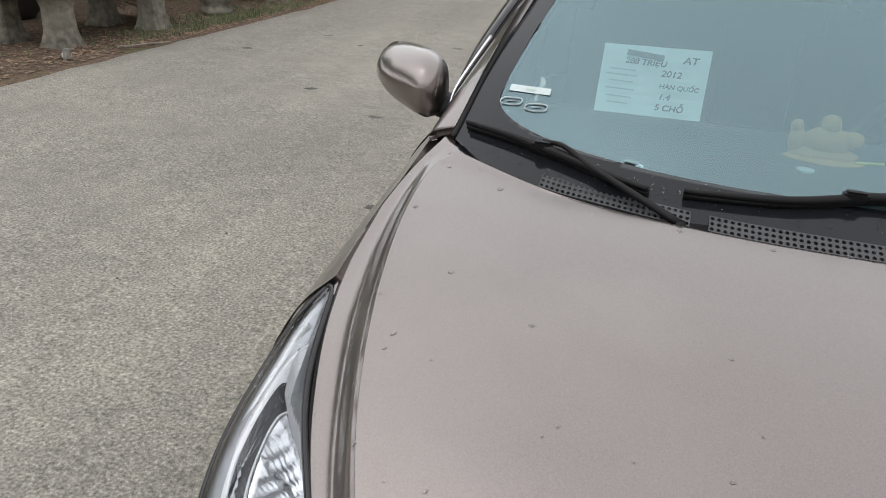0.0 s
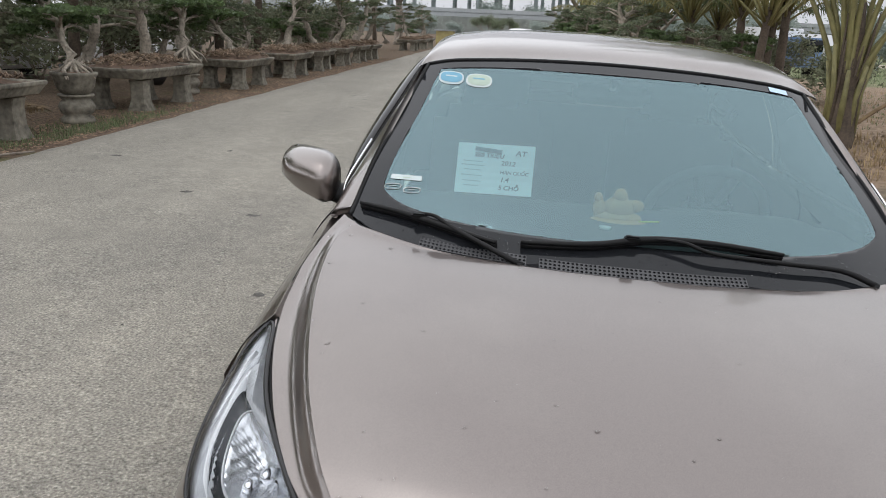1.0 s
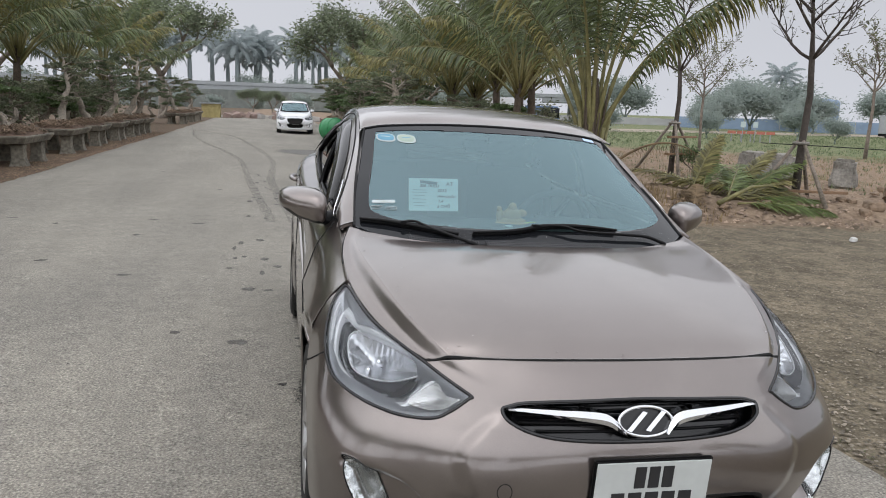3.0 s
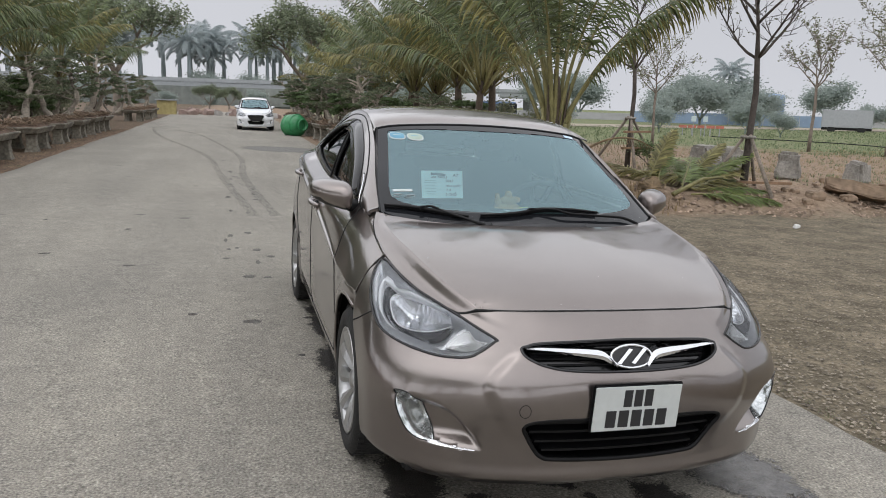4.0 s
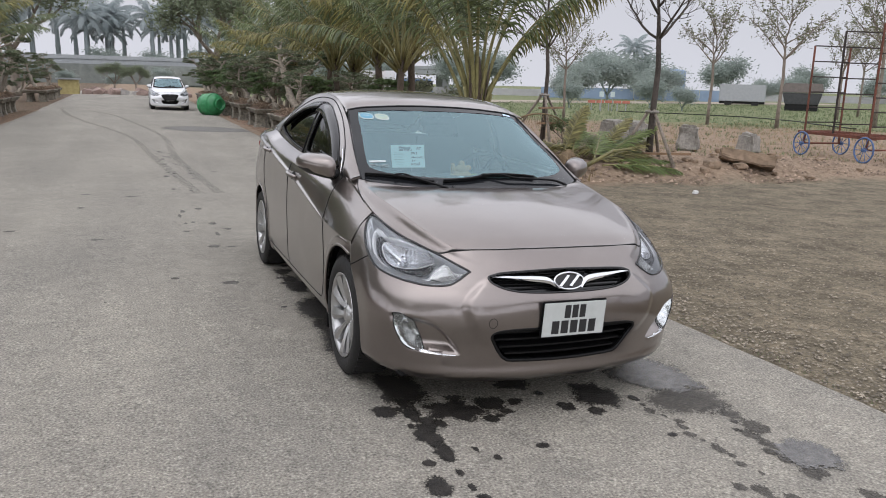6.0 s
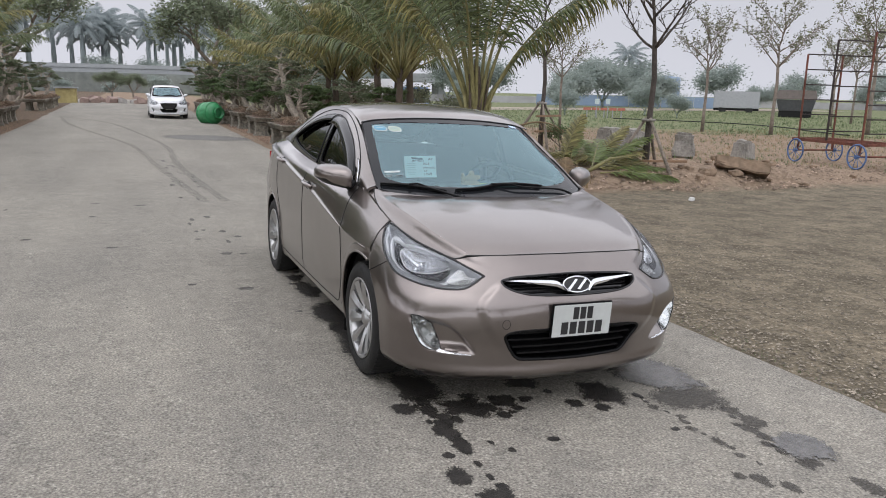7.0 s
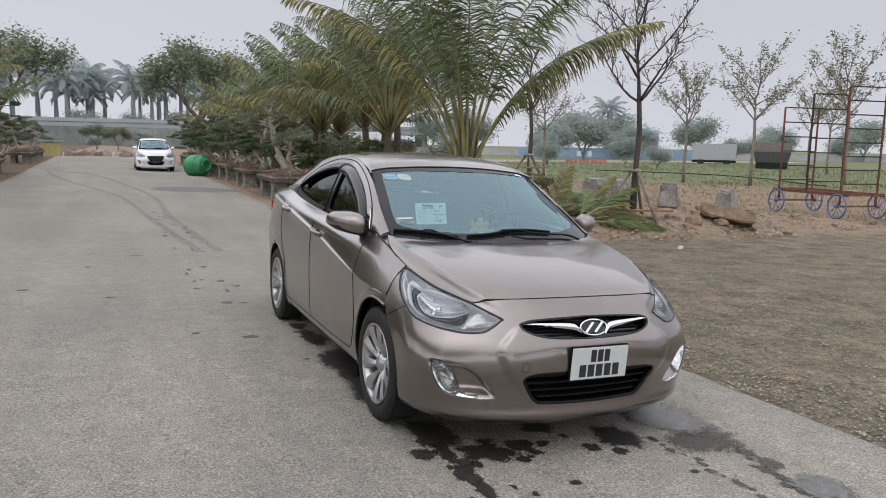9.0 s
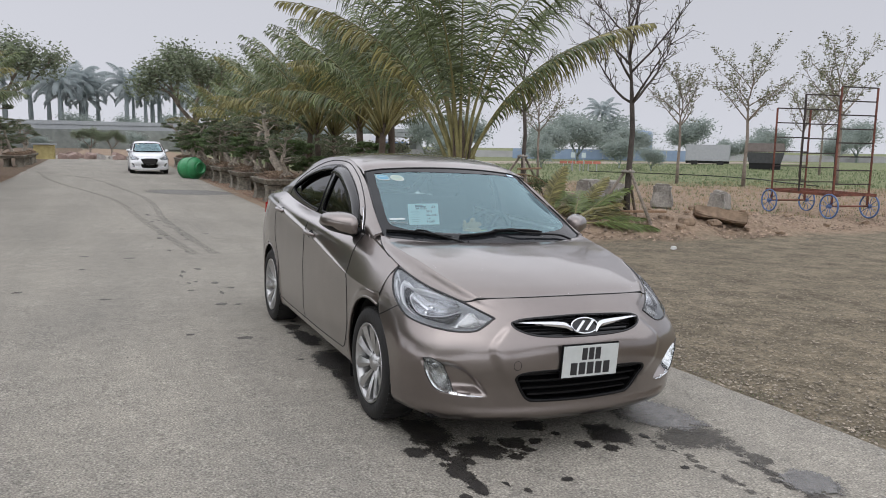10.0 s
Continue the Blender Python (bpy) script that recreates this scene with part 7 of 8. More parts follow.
def stone_table(length, depth, tall, seed, legs=2, stout=1.0):
    """A shallow stone tray on flared stone legs."""
    ob = empty("bonsai_tray", None, "weathered grey stone bonsai tray on flared stone legs", "planter", "bonsai trays")
    h = .15
    own = bmesh.new()
    prof = ((0, 0, 1), (.05, .09, 1), (.07, .11, 1), (.07, h, 1), (.02, h, 1), (-.03, h - .045, 1))
    rings = []
    for grow_, z, _ in prof:
        a, b = length / 2 - .07 + grow_, depth / 2 - .07 + grow_
        rings.append([own.verts.new((x, y, tall - h + z)) for x, y in ((-b, -a), (b, -a), (b, a), (-b, a))])
    for p, q in zip(rings, rings[1:]):
        for k in range(4):
            own.faces.new((p[k], p[(k + 1) % 4], q[(k + 1) % 4], q[k]))
    own.faces.new(rings[0]), own.faces.new(rings[-1])
    bmesh.ops.recalc_face_normals(own, faces=own.faces[:])
    bmesh.ops.bevel(own, geom=own.edges[:], offset=.008, segments=1, affect="EDGES")
    part("tray", own, STONE_TRAY, ob)
    for y in np.linspace(-length / 2 + .35, length / 2 - .35, legs):
        for x in (-depth / 2 + .25, depth / 2 - .25):
            own = bmesh.new()
            rings = []
            for z, w in ((0, .165), (.05, .14), (.16, .112), (tall - h - .1, .105), (tall - h, .125)):
                rings.append([own.verts.new((x + a * w * stout, y + b * w * stout, z - .02)) for a, b in ((-1, -1), (1, -1), (1, 1), (-1, 1))])
            for p, q in zip(rings, rings[1:]):
                for k in range(4):
                    own.faces.new((p[k], p[(k + 1) % 4], q[(k + 1) % 4], q[k]))
            own.faces.new(rings[0]), own.faces.new(rings[-1])
            bmesh.ops.recalc_face_normals(own, faces=own.faces[:])
            bmesh.ops.bevel(own, geom=own.edges[:], offset=.012, segments=1, affect="EDGES")
            part("leg", own, STONE_TRAY, ob)
    # heaped soil
    n = 14
    v, f = [], []
    for i in range(n + 1):
        for j in range(n + 1):
            x, y = (i / n - .5) * (depth - .12), (j / n - .5) * (length - .12)
            m = (1 - (2 * x / depth) ** 2) * (1 - (2 * y / length) ** 2)
            v.append((x, y, tall - .04 + .13 * m + (.06 * noise.noise((x * 7, y * 7, seed)) + .05 * noise.noise((x * 16, y * 16, seed))) * (m > .02)))
    f = [(i * (n + 1) + j, (i + 1) * (n + 1) + j, (i + 1) * (n + 1) + j + 1, i * (n + 1) + j + 1) for i in range(n) for j in range(n)]
    mesh_object("soil", v, f, SOIL, ob)
    # surface roots and twigs over the soil
    rg = random.Random(seed * 7)
    mat_roots = Heap()
    for _ in range(750):
        x, y, a, L = rg.gauss(0, depth * .24), rg.gauss(0, length * .25), rg.uniform(0, 6.28), rg.uniform(.06, .2)
        if abs(x) > depth / 2 - .13 or abs(y) > length / 2 - .13:
            continue
        z = tall + .02 + .13 * (1 - (2 * x / depth) ** 2) * (1 - (2 * y / length) ** 2) + rg.uniform(-.03, .02)
        mat_roots.tube([(x, y, z), (x + L * .5 * math.cos(a), y + L * .5 * math.sin(a), z + rg.uniform(.0, .05)), (x + L * math.cos(a + .4), y + L * math.sin(a + .4), z - .02)], [.009, .008, .005], 4)
    tagged(mat_roots.build("root_litter", ROOTS, ob), "dry brown roots and twigs", kind="stuff")
    return ob


def bonsai(seed, tall, mat, label, pads=14, lean=.3, roots=20, thick=.10, leaf=.03, per=190):
    """A gnarled trunk with bare roots and flat clouds of small leaves."""
    rng = random.Random(seed)
    nr = np.random.default_rng(seed)
    ob = empty("bonsai_tree", None, label, "bonsai tree", "bonsai trees")
    wood = Heap()
    p, d = Vector((0, 0, .05)), Vector((0, 0, 1))
    pts, rad = [Vector((0, 0, -.05))], [thick * 1.9]
    thick *= .56
    rad[0] *= .7
    steps = 12
    for k in range(steps):
        d = (d + Vector((rng.uniform(-1, 1), rng.uniform(-1, 1), .35)) * .55).normalized()
        p = p + d * tall * .085
        pts.append(p)
        rad.append(thick * (1.15 - .9 * k / steps) * rng.uniform(.85, 1.2))
    wood.tube(pts, rad, 9)
    second = [q + Vector((rng.uniform(-.07, .07), rng.uniform(-.07, .07), 0)) for q in pts[:9]]
    wood.tube(second, [r * .6 for r in rad[:9]], 7)
    for k in range(roots):
        a = 6.28 * k / roots + rng.uniform(-.3, .3)
        L = rng.uniform(.12, .28)
        wood.tube([Vector((0, 0, .16)), Vector((math.cos(a) * L * .35, math.sin(a) * L * .35, .11)), Vector((math.cos(a) * L * .7, math.sin(a) * L * .7, .06)), Vector((math.cos(a + .3) * L, math.sin(a + .3) * L, -.04))], [.026, .021, .016, .010], 5)
    cs = []
    for k in range(pads):
        i = 4 + int(8.9 * k / pads)
        o = pts[min(i, len(pts) - 1)]
        a = rng.uniform(0, 6.28)
        out = rng.uniform(.18, .55) * (1.15 - .6 * k / pads) * tall / 1.2
        c = o + Vector((math.cos(a) * out, math.sin(a) * out, rng.uniform(.02, .18)))
        if k == pads - 1:
            c = pts[-1] + Vector((0, 0, .05))
        mid = o.lerp(c, .5) + Vector((rng.uniform(-.06, .06), rng.uniform(-.06, .06), rng.uniform(-.03, .08)))
        wood.tube([o, mid, c], [.022, .016, .009], 5)
        for _ in range(6):
            e = c + Vector((rng.uniform(-.16, .16), rng.uniform(-.16, .16), rng.uniform(0, .05)))
            wood.tube([mid, c.lerp(e, .5), e], [.012, .009, .005], 4)
        rx, rz = rng.uniform(.15, .28), rng.uniform(.035, .07)
        q = nr.normal(0, 1, (per, 3))
        q /= np.linalg.norm(q, axis=1)[:, None]
        q *= nr.uniform(.35, 1, (per, 1)) ** .5
        cs.append(np.array(c) + q * (rx, rx * rng.uniform(.7, 1.1), rz) + (0, 0, .04))
    wood.build("trunk", PALE_BARK, ob)
    v, f = leaf_quads(nr, np.concatenate(cs), leaf, .6)
    mesh_object("crown", v, f, mat, ob, False)
    return ob


tables = [stone_table(2.1, 1.15, .62, 1, 2), stone_table(1.9, 1.1, .58, 2, 2), stone_table(1.75, 1.0, .56, 3, 2),
          stone_table(2.2, 1.2, .62, 4, 2, 1.6), stone_table(2.0, 1.15, .60, 5, 2, 1.7)]
trees = [bonsai(1, 1.25, LEAF, "gnarled bonsai with bare roots and flat dark leaf pads"), bonsai(2, 1.5, LEAF_DULL, "twisted old bonsai with a pale trunk and sparse leaf pads", 13, thick=.13),
         bonsai(3, 1.1, LEAF_BRIGHT, "leafy bright green bonsai in a stone tray", 15, thick=.07, per=300, leaf=.04), bonsai(4, 1.7, LEAF, "tall bonsai with layered dark green pads", 16, thick=.12, per=280)]
used_t, used_b = set(), set()


def put(kinds, i, m, used):
    if i not in used:
        used.add(i)
        kinds[i].matrix_basis = m
        return kinds[i]
    return copy_thing(kinds[i], m)


rng = random.Random(12)
SPOTS = [(-6.15, 5.75, 0, 0), (-6.2, 10.25, 0, 1), (-6.15, 14.2, 1, 2), (-6.15, 17.6, 1, 1), (-6.15, 20.5, 2, 3), (-6.15, 23.2, 2, 0), (-6.2, 25.8, 1, 3), (-6.2, 28.4, 2, 1), (-6.3, 41, 1, 3), (-6.2, 45, 2, 0), (-6.3, 49, 1, 1),
         (2.45, 17.6, 3, 1), (2.5, 22.6, 4, 3), (2.5, 26.9, 3, 0), (2.35, 30.4, 4, 2), (2.5, 35.2, 3, 3), (2.6, 38.8, 4, 1), (2.5, 42, 3, 0), (2.5, 45.2, 4, 3)]
for n, (x, y, t, b) in enumerate(SPOTS):
    z = height(x, y)
    put(tables, t, Matrix.Translation((x, y, z)) @ Matrix.Rotation(rng.uniform(-.05, .05), 4, "Z"), used_t)
    top = z + (.62, .58, .56, .62, .60)[t] + .05
    s = rng.uniform(.95, 1.25)
    put(trees, b, Matrix.Translation((x + rng.uniform(-.1, .1), y + rng.uniform(-.25, .25), top)) @ Matrix.Rotation(rng.uniform(0, 6.3), 4, "Z") @ Matrix.Scale(s, 4), used_b)
    if x > 0:
        for dy in (-.75, .75):
            put(trees, rng.randrange(4), Matrix.Translation((x + rng.uniform(-.15, .25), y + dy, top)) @ Matrix.Rotation(rng.uniform(0, 6.3), 4, "Z") @ Matrix.Scale(rng.uniform(.8, 1.1), 4), used_b)
        put(trees, rng.randrange(4), Matrix.Translation((x + 2.3, y + rng.uniform(-.9, .9), z + .05)) @ Matrix.Rotation(rng.uniform(0, 6.3), 4, "Z") @ Matrix.Scale(rng.uniform(1.2, 1.5), 4), used_b)
    if n not in (0, 1):
        put(trees, rng.randrange(4), Matrix.Translation((x - (1.35 if x < 0 else -1.35), y + rng.uniform(-.9, .9), z + .35)) @ Matrix.Rotation(rng.uniform(0, 6.3), 4, "Z") @ Matrix.Scale(rng.uniform(.8, 1.15), 4), used_b)


def pedestal_pot(x, y, s, label):
    ob = empty("plant_pot", Matrix.Translation((x, y, height(x, y) - .01)) @ Matrix.Scale(s, 4), label, "plant pot", "pedestal pots")
    part("pedestal", lathe_bm([(.19, 0), (.21, .03), (.20, .08), (.16, .11), (.20, .15), (.225, .22), (.20, .28), (.17, .31), (.20, .345), (.225, .36), (.22, .38)], 36), STONE_TRAY, ob, smooth=True)
    part("bowl", lathe_bm([(.13, .37), (.19, .40), (.235, .48), (.26, .60), (.285, .63), (.285, .66), (.25, .665), (.24, .63), (0, .62)], 36), STONE_TRAY, ob, smooth=True)
    part("soil", lathe_bm([(.245, .63), (.15, .665), (0, .68)], 24), SOIL, ob, smooth=True)
    return ob


pedestal_pot(-5.95, 7.95, 1.0, "round grey stone pot on a turned pedestal")
pedestal_pot(-6.35, 12.3, .95, "round grey stone pot on a turned pedestal under a shrub")
for x, y, s in ((-5.95, 7.95, .95), (-6.35, 12.3, 1.2)):
    put(trees, 2, Matrix.Translation((x, y, height(x, y) + .62)) @ Matrix.Rotation(x, 4, "Z") @ Matrix.Scale(s, 4), used_b)
# darker pots and trays in the second row
BLACK_POT = plain("dark_glazed_pot", (.03, .028, .026), .5, vary=.3, scale=20)
for x, y, s in ((-7.6, 6.3, 1.0), (-7.9, 8.9, .9), (-7.8, 11.4, 1.1), (-7.7, 13.6, .9), (-7.9, 15.6, 1.0)):
    ob = empty("dark_pot", Matrix.Translation((x, y, height(x, y))) @ Matrix.Scale(s, 4), "dark glazed pot on the litter behind the trays", "plant pot", "dark pots")
    part("bowl", lathe_bm([(.22, 0), (.30, .1), (.36, .34), (.40, .40), (.40, .44), (.34, .44), (.32, .38), (0, .38)], 32), BLACK_POT, ob, smooth=True)
    put(trees, rng.randrange(4), Matrix.Translation((x, y, height(x, y) + .4 * s)) @ Matrix.Rotation(rng.uniform(0, 6.3), 4, "Z") @ Matrix.Scale(1.2, 4), used_b)
# big green jar lying by the trays
jar = empty("storage_jar", Matrix.Translation((1.28, 29.5, height(1.28, 29.5) + .42)) @ Matrix.Rotation(radians(84), 4, "Y") @ Matrix.Rotation(1.0, 4, "X") @ Matrix.Scale(.86, 4), "big green jar lying on its side by the road", "jar")
GREEN_JAR = plain("green_plastic", (.03, .22, .08), .35, vary=.2, scale=8)
part("belly", lathe_bm([(0, -.62), (.34, -.6), (.47, -.45), (.53, -.2), (.53, .2), (.47, .45), (.34, .58), (.26, .62)], 36), GREEN_JAR, jar, smooth=True)
part("neck", lathe_bm([(.26, .60), (.25, .70), (.29, .72), (.29, .76), (.22, .76), (.21, .6)], 36), GREEN_JAR, jar, smooth=True)
for z in (-.3, 0, .3):
    part("hoop", lathe_bm([(.52, z - .03), (.545, z), (.52, z + .03)], 36), GREEN_JAR, jar, smooth=True)

# ---- white hatchback coming up the road, and parked cars behind the trays ----
def recoloured(m, mat, label, group=""):
    ob = copy_thing(saloon, m)
    for o in ob.children_recursive:
        for slot in o.material_slots:
            if slot.material == PAINT:
                slot.link = "OBJECT"
                slot.material = mat
    ob.pop("group", None)
    return tagged(ob, label, "car", group)


hatch = recoloured(Matrix.Translation((-.17, 33.4, height(-.17, 33.4))) @ Matrix.Diagonal((.985, .93, 1.035, 1)), WHITE_PAINT, "small white car with a black grille standing on the road", "")
HEX = [(-.30, .66), (.30, .66), (.36, .60), (.24, .42), (-.24, .42), (-.36, .60)]
own = bmesh.new()
rims = [[own.verts.new((x * k, y, .54 + (z - .54) * k)) for x, z in HEX] for y, k in ((-.80, 1.0), (-.855, 1.0), (-.86, .9), (-.83, .86))]
for p, q in zip(rims, rims[1:]):
    for k in range(6):
        own.faces.new((p[k], p[(k + 1) % 6], q[(k + 1) % 6], q[k]))
own.faces.new(rims[-1])
bmesh.ops.recalc_face_normals(own, faces=own.faces[:])
part("black_grille", own, GLOSS_BLACK, hatch, "gloss black six-sided grille")
for x, y, a in ((-13.5, 14.5, 1.2), (-14.5, 19, 1.5), (-15, 25, 1.4)):
    recoloured(Matrix.Translation((x, y, height(x, y))) @ Matrix.Rotation(a + math.pi, 4, "Z"), WHITE_PAINT, "white car parked behind the row of bonsai trays", "parked cars")

CUT_GREEN = plain("fresh_cut_frond_green", (.17, .22, .07), .5, vary=.3, scale=6, island=.35, thru=.3)


# ---- by the bank: fronds, rocks, concrete, carts ----
def fallen_frond(x, y, az, L, seed, mat, el=.12, label="cut green palm frond lying on the earth bank"):
    nr = np.random.default_rng(seed)
    ob = empty("cut_frond", Matrix.Translation((x, y, height(x, y) + .06)), label, "palm frond", "cut fronds")
    line_, v, f = frond_arrays(az, el, L, .35, nr, 90, .03, .5, reach=.25, start=.12)
    mesh_object("leaf_blade", v, f, mat, ob, False)
    mesh_object("stalk", *tube_arrays(line_, np.linspace(.02, .004, len(line_)), 6), STALK if mat is not DRY else DRY, ob)


for k, (x, y, a, L, e) in enumerate(((6.6, 9.0, .3, 1.9, .25), (6.8, 9.3, .7, 2.0, .45), (7.0, 9.0, .1, 1.7, .12), (6.5, 9.4, 1.9, 1.8, .45), (7.1, 9.5, .4, 1.6, .2), (6.7, 8.8, -.1, 1.8, .08), (7.6, 9.3, 2.6, 1.9, .35),
                                     (7.0, 9.6, 1.2, 1.7, .6), (6.7, 9.1, .9, 2.0, .6), (7.2, 9.2, .5, 1.8, .5))):
    fallen_frond(x, y, a, L, 70 + k, CUT_GREEN if k % 3 else YELLOW_PALM, e * .62)
for k, (x, y, a, L, e) in enumerate(((6.35, 9.7, .5, 1.25, 1.0), (6.5, 9.6, .9, 1.1, .85), (7.25, 9.75, .3, 1.2, .8), (7.35, 9.6, .0, 1.3, .6))):
    fallen_frond(x, y, a, L, 95 + k, CUT_GREEN if k % 2 else YELLOW_PALM, e, "cut yellow-green palm frond propped up on the heap")
fallen_frond(5.85, 8.75, 1.0, .85, 99, DRY, .5, "withered brown palm frond on the heap of cut fronds")
fallen_frond(6.0, 8.8, 1.5, .7, 100, DRY, .4, "withered brown palm frond on the heap of cut fronds")
tagged(tube("cut_stalk", [(6.3, 8.75, height(6.3, 8.75) + .10), (7.1, 9.05, height(7.1, 9.05) + .24), (8.1, 9.5, height(8.1, 9.5) + .22)], [.045, .03, .015], STALK, None, 7), "thick yellow stalk of a cut palm frond", "palm frond")
fallen_frond(-7.2, 7.2, -.3, 1.7, 90, DRY, .3, "withered orange-brown palm frond on the litter")
fallen_frond(-8.2, 5.2, .8, 1.5, 91, GREEN_PALM, .4, "green palm frond lying behind the trays")


def boulder(x, y, size, seed, label, mat, name="rock", sink=.15, turn=0.0):
    own = bmesh.new()
    bmesh.ops.create_icosphere(own, subdivisions=4 if max(size) > .4 else 3, radius=.5)
    for v in own.verts:
        c = v.co.normalized()
        c = Vector([math.copysign(abs(q) ** .62, q) for q in c]) * .5
        k = 1 + .3 * noise.noise(c * 2.2 + Vector((seed, 0, 0))) + .14 * noise.noise(c * 6 + Vector((seed, 3, 0))) + .05 * noise.noise(c * 16 + Vector((seed, 5, 0)))
        v.co = Vector((c.x * size[0], c.y * size[1], c.z * size[2])) * k
    ob = part(name, own, mat, smooth=False)
    ob.matrix_basis = Matrix.Translation((x, y, height(x, y) + size[2] * (.5 - sink))) @ Matrix.Rotation(turn, 4, "Z")
    return tagged(ob, label, "rock" if name == "rock" else "concrete block", "rocks" if name == "rock" else "concrete blocks")


SLAB = (10.6, 9.05)
ROCK = plain("brown_sandstone", (.22, .16, .11), .9, vary=.4, scale=8, bump=.8)
slab = box_bm((1.15, .55, .26), bevel=.03)
bmesh.ops.subdivide_edges(slab, edges=slab.edges[:], cuts=4, use_grid_fill=True)
for v in slab.verts:
    v.co += Vector((noise.noise(v.co * 5), noise.noise(v.co * 5 + Vector((0, 7, 0))), noise.noise(v.co * 5 + Vector((3, 0, 0))))) * .05
slab = part("rock_slab", slab, ROCK)
slab.matrix_basis = Matrix.Translation((SLAB[0], SLAB[1], height(*SLAB) + .16)) @ Matrix.Rotation(-.75, 4, "Z") @ Matrix.Rotation(.16, 4, "Y") @ Matrix.Rotation(-.25, 4, "X")
tagged(slab, "long flat brown rock slab tilted on the earth bank", "rock", "rocks")
boulder(9.4, 8.8, (.35, .3, .22), 2, "rough brown rock on the earth bank", ROCK)
boulder(10.3, 8.9, (.3, .2, .15), 3, "small brown rock on the earth bank", ROCK)
for k in range(34):
    boulder(rng.uniform(4.5, 18), rng.uniform(8.4, 11.5), (rng.uniform(.08, .26), rng.uniform(.08, .2), rng.uniform(.05, .12)), 20 + k, "small clod of earth and stone on the bank", ROCK)
for k, (x, y, a, s) in enumerate(((11.0, 14.6, .3, (.9, .6, .72)), (11.9, 14.9, .5, (.8, .6, .68)), (12.6, 15.6, .2, (.9, .6, .6)), (11.55, 12.1, .8, (.70, .55, .66)), (13.3, 11.8, .4, (.6, .5, .55)))):
    own = box_bm(s, bevel=.06, taper=.8)
    bmesh.ops.subdivide_edges(own, edges=own.edges[:], cuts=3, use_grid_fill=True)
    for v in own.verts:
        v.co += Vector((noise.noise(v.co * 4 + Vector((k, 0, 0))), noise.noise(v.co * 4 + Vector((0, k, 4))), noise.noise(v.co * 4 + Vector((k, 9, 0))))) * .05
    ob = part("concrete_block", own, CONCRETE)
    ob.matrix_basis = Matrix.Translation((x, y, height(x, y) + s[2] * .44)) @ Matrix.Rotation(a, 4, "Z")
    tagged(ob, "weathered concrete block standing on the earth", "concrete block", "concrete blocks")
boulder(7.2, 6.69, (.10, .08, .065), 50, "small white stone at the foot of the bank", plain("white_stone", (.6, .6, .58), .8))

RUST = plain("rusty_red_steel", (.16, .06, .04), .7, .3, vary=.4, scale=20)
STEEL = plain("dark_brown_steel", (.045, .035, .032), .6, .4, vary=.4, scale=20)
BLUE_RIM = plain("blue_painted_wheel", (.07, .13, .28), .5, vary=.2)


def cart(x, y, label):
    """A rolling rack: a low chassis on spoked wheels with ladder frames across it."""
    ob = empty("rolling_rack", Matrix.Translation((x, y, height(x, y) - .02)) @ Matrix.Rotation(-.15, 4, "Z") @ Matrix.Scale(.87, 4), label, "cart")
    for xx in (-.72, .72):
        part("chassis_rail", box_bm((.07, 3.5, .10), (xx, 0, .80), bevel=.01), RUST, ob)
    for yy in (-1.7, -1.1, -.4, .4, 1.1, 1.7):
        part("cross_member", box_bm((1.5, .06, .08), (0, yy, .81), bevel=.01), RUST, ob)
    for yy, tall, n, mat in ((1.45, 2.9, 6, RUST), (.1, 3.3, 7, STEEL), (-1.45, 3.45, 8, RUST)):
        for xx in (-.72, .72):
            part("post", box_bm((.055, .055, tall), (xx, yy, .82 + tall / 2), bevel=.008), mat, ob)
        for k in range(n):
            part("rung", box_bm((1.44, .04, .04), (0, yy, 1.15 + (tall - .33) * k / (n - 1)), bevel=.006), STEEL, ob)
    for yy in (-1.42, 1.42):
        for xx in (-.82, .82):
            w = empty("wheel", Matrix.Translation((xx, yy, .42)) @ Matrix.Rotation(math.pi / 2, 4, "Z"))
            w.parent = ob
            tube("rim", [(.39 * math.cos(t), 0, .39 * math.sin(t)) for t in np.linspace(0, 6.2832, 29)[:-1]], .028, BLUE_RIM, w, 8, True)
            part("hub", lathe_bm([(0, -.06), (.06, -.06), (.06, .06), (0, .06)], 14, "y"), BLUE_RIM, w)
            for k in range(10):
                t = 6.2832 * k / 10
                tube("spoke", [(.05 * math.cos(t), 0, .05 * math.sin(t)), (.38 * math.cos(t), 0, .38 * math.sin(t))], .011, BLUE_RIM, w, 5)
            part("bracket", box_bm((.06, .06, .36), (xx * .88, yy, .6), bevel=.006), RUST, ob)
        tube("axle", [(-.82, yy, .42), (.82, yy, .42)], .03, RUST, ob, 8)
    return ob


cart(17.6, 12.2, "rusty rolling rack with tall ladder frames and blue spoked wheels")

hose = [(x, y, height(x, y) + .06) for x, y in smooth_line([(34, 47), (36.2, 43.8), (38.4, 38.6), (37.5, 33), (35.5, 29.4), (33.5, 25)], 8)]
tagged(tube("hose", hose, .035, BLACK), "black water pipe lying across the field", "pipe")

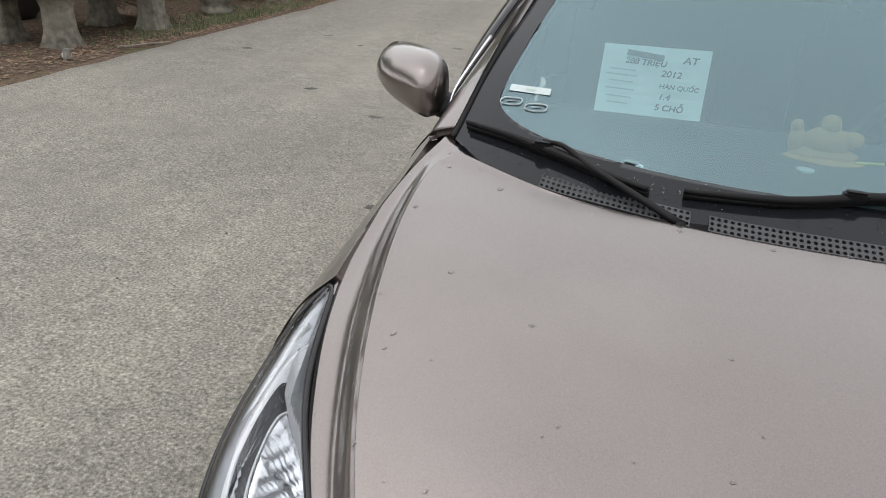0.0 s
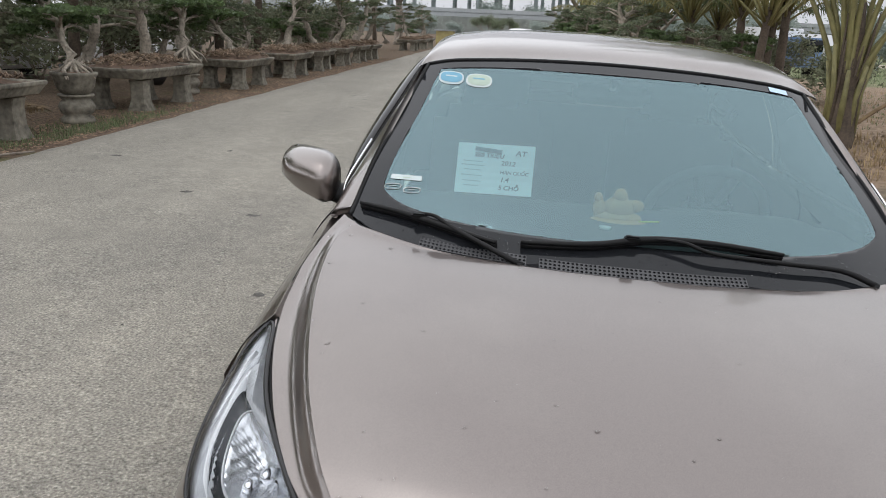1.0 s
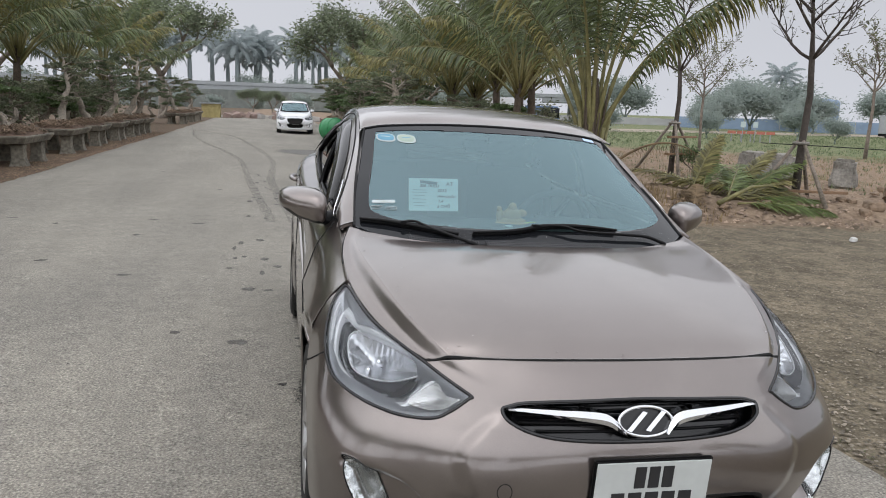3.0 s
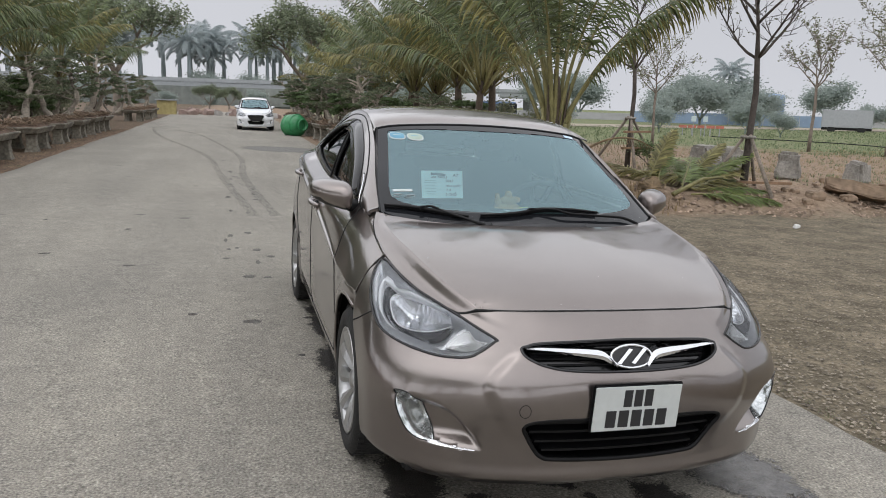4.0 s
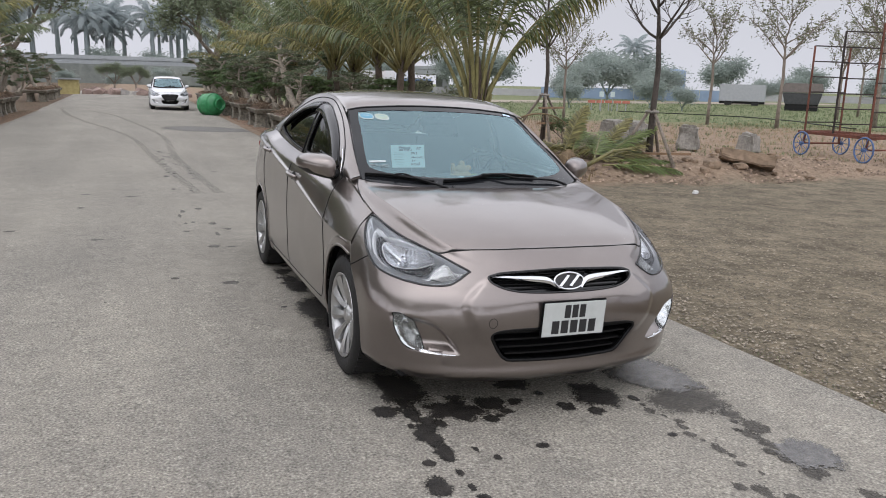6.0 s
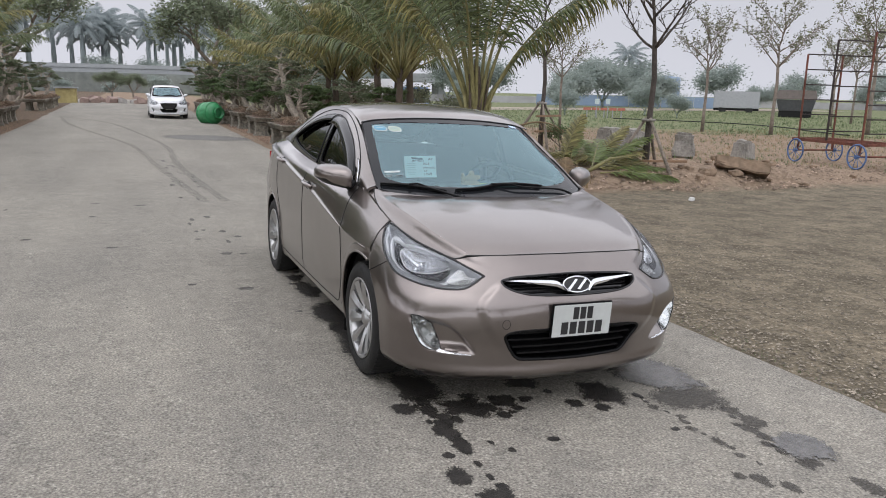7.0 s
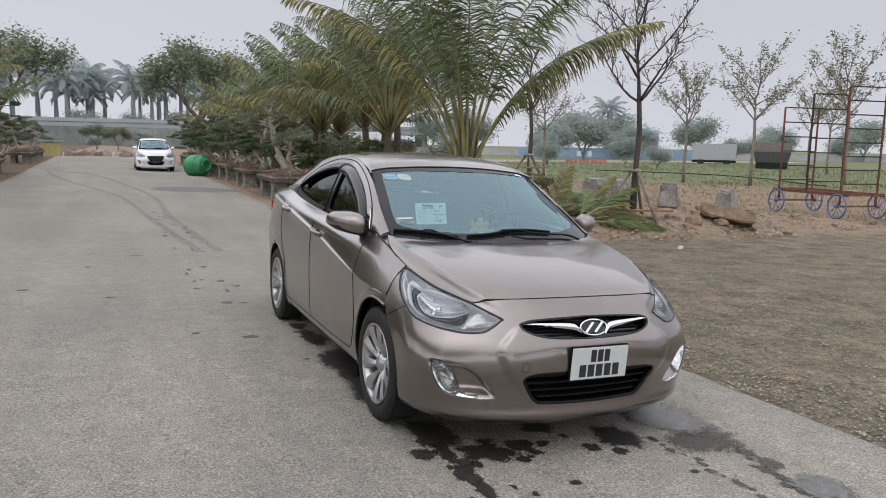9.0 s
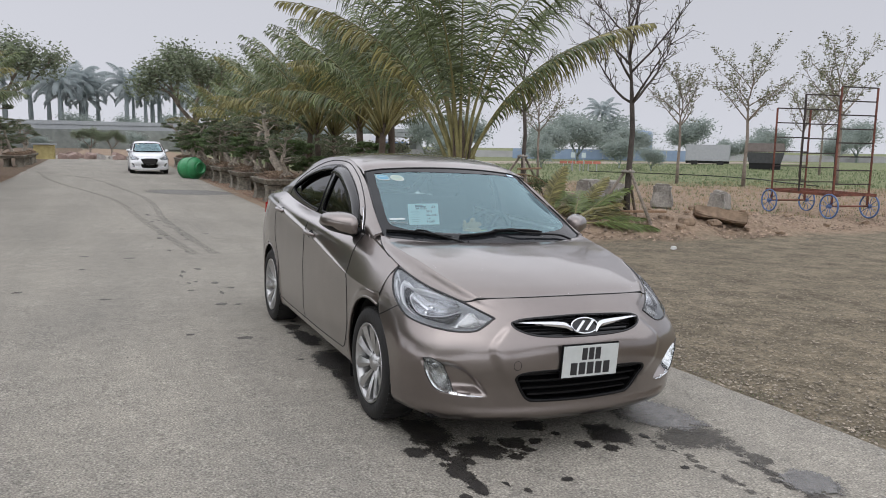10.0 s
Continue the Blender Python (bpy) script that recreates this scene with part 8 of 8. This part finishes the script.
# roadside clutter on the left verge
stick = tagged(tube("stick", [(-5.25, 5.1, height(-5.25, 5.1) + .02), (-5.1, 5.35, height(-5.1, 5.35) + .03), (-5.02, 5.6, height(-5, 5.6) + .02)], [.015, .012, .01], BARK), "thin dry stick on the verge", "stick")
for x, y, s, mat, label, nm in ((-5.35, 4.55, (.07, .06, .05), PLATE_WHITE, "small white scrap of litter on the verge", "litter_scrap"), (-5.3, 4.5, (.06, .05, .09), CONCRETE, "small grey cup of litter on the verge", "litter_cup")):
    ob = part(nm, box_bm(s, bevel=.008), mat)
    ob.matrix_basis = Matrix.Translation((x, y, height(x, y) + s[2] / 2))
    tagged(ob, label, "litter")


# ---- stuff: litter, pebbles, grass ----
def scatter(name, n, place, size, mat, seed, label, category, flat=.35):
    nr = np.random.default_rng(seed)
    v, f = [], []
    for _ in range(n):
        x, y = place(nr)
        s = size * nr.uniform(.4, 1.5)
        z = height(x, y) + s * .12
        a = nr.uniform(0, 6.28)
        m = len(v)
        for k in range(5):
            t = a + 6.28 * k / 5
            r = s * nr.uniform(.7, 1.2)
            v.append((x + r * math.cos(t), y + r * math.sin(t), z - s * .2))
        v.append((x + nr.uniform(-.3, .3) * s, y + nr.uniform(-.3, .3) * s, z + s * flat))
        f += [(m + k, m + (k + 1) % 5, m + 5) for k in range(5)]
    return tagged(mesh_object(name, v, f, mat, None, False), label, category, kind="stuff")


def lot(nr):
    y = nr.uniform(-2, 8)
    return 1.62 + abs(nr.normal(0, 3.2)) % 9, y


def edge_place(nr):
    return 1.6 + abs(nr.normal(0, .35)), nr.uniform(-2.2, 9)


scatter("gravel", 20000, lot, .009, plain("mixed_gravel", (.182, .157, .120), .9, vary=.3, scale=30, island=.6), 1, "loose brown and grey gravel on the lot", "gravel")
scatter("edge_gravel", 4500, edge_place, .0085, plain("edge_gravel_stone", (.22, .19, .15), .9, vary=.3, scale=30, island=.6), 2, "loose gravel along the road's edge", "gravel")
def bank_place(nr):
    x = nr.uniform(3.2, 22)
    foot = float(np.interp(x, [2.6, 4, 8, 12, 17, 24], [9.4, 8.4, 7.6, 8.1, 9.6, 11.5]))
    return x, foot + .2 + abs(nr.normal(0, 1.3))


scatter("clod", 2600, bank_place, .032, plain("dry_earth_clod", (.23, .17, .125), .95, vary=.4, scale=20, island=.5), 6, "loose clods of dry earth on the bank", "clods", .6)
scatter("road_grit", 500, lambda nr: (nr.uniform(-4.8, 1.5), nr.uniform(-1.6, 12)), .006, plain("road_grit_stone", (.12, .11, .1), .9, island=.5), 3, "scattered grit on the asphalt", "grit")


def litter_place(nr):
    return -5.15 - abs(nr.normal(0, .8)), nr.uniform(2.5, 30)


scatter("leaf_litter", 15000, litter_place, .017, plain("dry_leaf_litter", (.17, .115, .075), .9, vary=.4, scale=20, island=.6), 4, "dry brown leaf litter under the trays", "leaf litter", .15)
scatter("leaf_litter", 3500, lambda nr: (1.75 + abs(nr.normal(0, .5)), nr.uniform(14, 34)), .022, plain("dry_leaf_litter_red", (.18, .11, .075), .9, vary=.4, scale=20, island=.6), 5, "dry reddish leaf litter along the road's edge", "leaf litter", .15)


def blades(name, n, place, tall, mat, seed, label):
    nr = np.random.default_rng(seed)
    v, f = [], []
    for _ in range(n):
        x, y = place(nr)
        z = height(x, y) - .02
        for _ in range(4):
            a, h = nr.uniform(0, 6.28), tall * nr.uniform(.5, 1.4)
            dx, dy = math.cos(a), math.sin(a)
            w = tall * .07
            bx, by = x + nr.normal(0, tall * .4), y + nr.normal(0, tall * .4)
            m = len(v)
            v += [(bx - dy * w, by + dx * w, z), (bx + dy * w, by - dx * w, z), (bx + dx * h * .35, by + dy * h * .35, z + h)]
            f.append((m, m + 1, m + 2))
    return tagged(mesh_object(name, v, f, mat, None, False), label, "grass", kind="stuff")


GRASS = plain("field_grass_green", (.12, .155, .07), .8, vary=.3, scale=3, island=.45)
DRY_GRASS = plain("dry_straw_grass", (.26, .19, .10), .9, vary=.3, scale=3, island=.4)


def field_place(nr):
    while True:
        x, y = nr.uniform(10, 75), nr.uniform(12, 75)
        if .55 * y + .45 * x > 27.5 + 4 * noise.noise((x * .2, y * .2, 0)):
            return x, y


blades("grass", 12000, field_place, .17, GRASS, 7, "low green grass and weeds on the field")
blades("dry_grass", 420, lambda nr: (4.5 + nr.normal(0, .9), 9.3 + nr.normal(0, .6)), .13, DRY_GRASS, 8, "dry straw-coloured grass round the palm's foot")
blades("dry_grass", 5000, lambda nr: (nr.uniform(6, 36), nr.uniform(11, 32)), .09, DRY_GRASS, 12, "sparse dry straw-coloured grass over the brown earth")
blades("verge_grass", 900, lambda nr: (-5.3 - abs(nr.normal(0, .35)), 7.6 + nr.normal(0, 1.1)), .06, GRASS, 9, "short green grass on the verge by the pots")
blades("bank_weeds", 2600, lambda nr: (nr.uniform(5, 34), nr.uniform(10.5, 30)), .11, GRASS, 10, "sparse low weeds on the earth bank")
blades("edge_weeds", 260, lambda nr: (1.62 + abs(nr.normal(0, .08)), nr.uniform(-1.6, 2.5)), .025, GRASS, 11, "tiny weeds along the asphalt's edge")
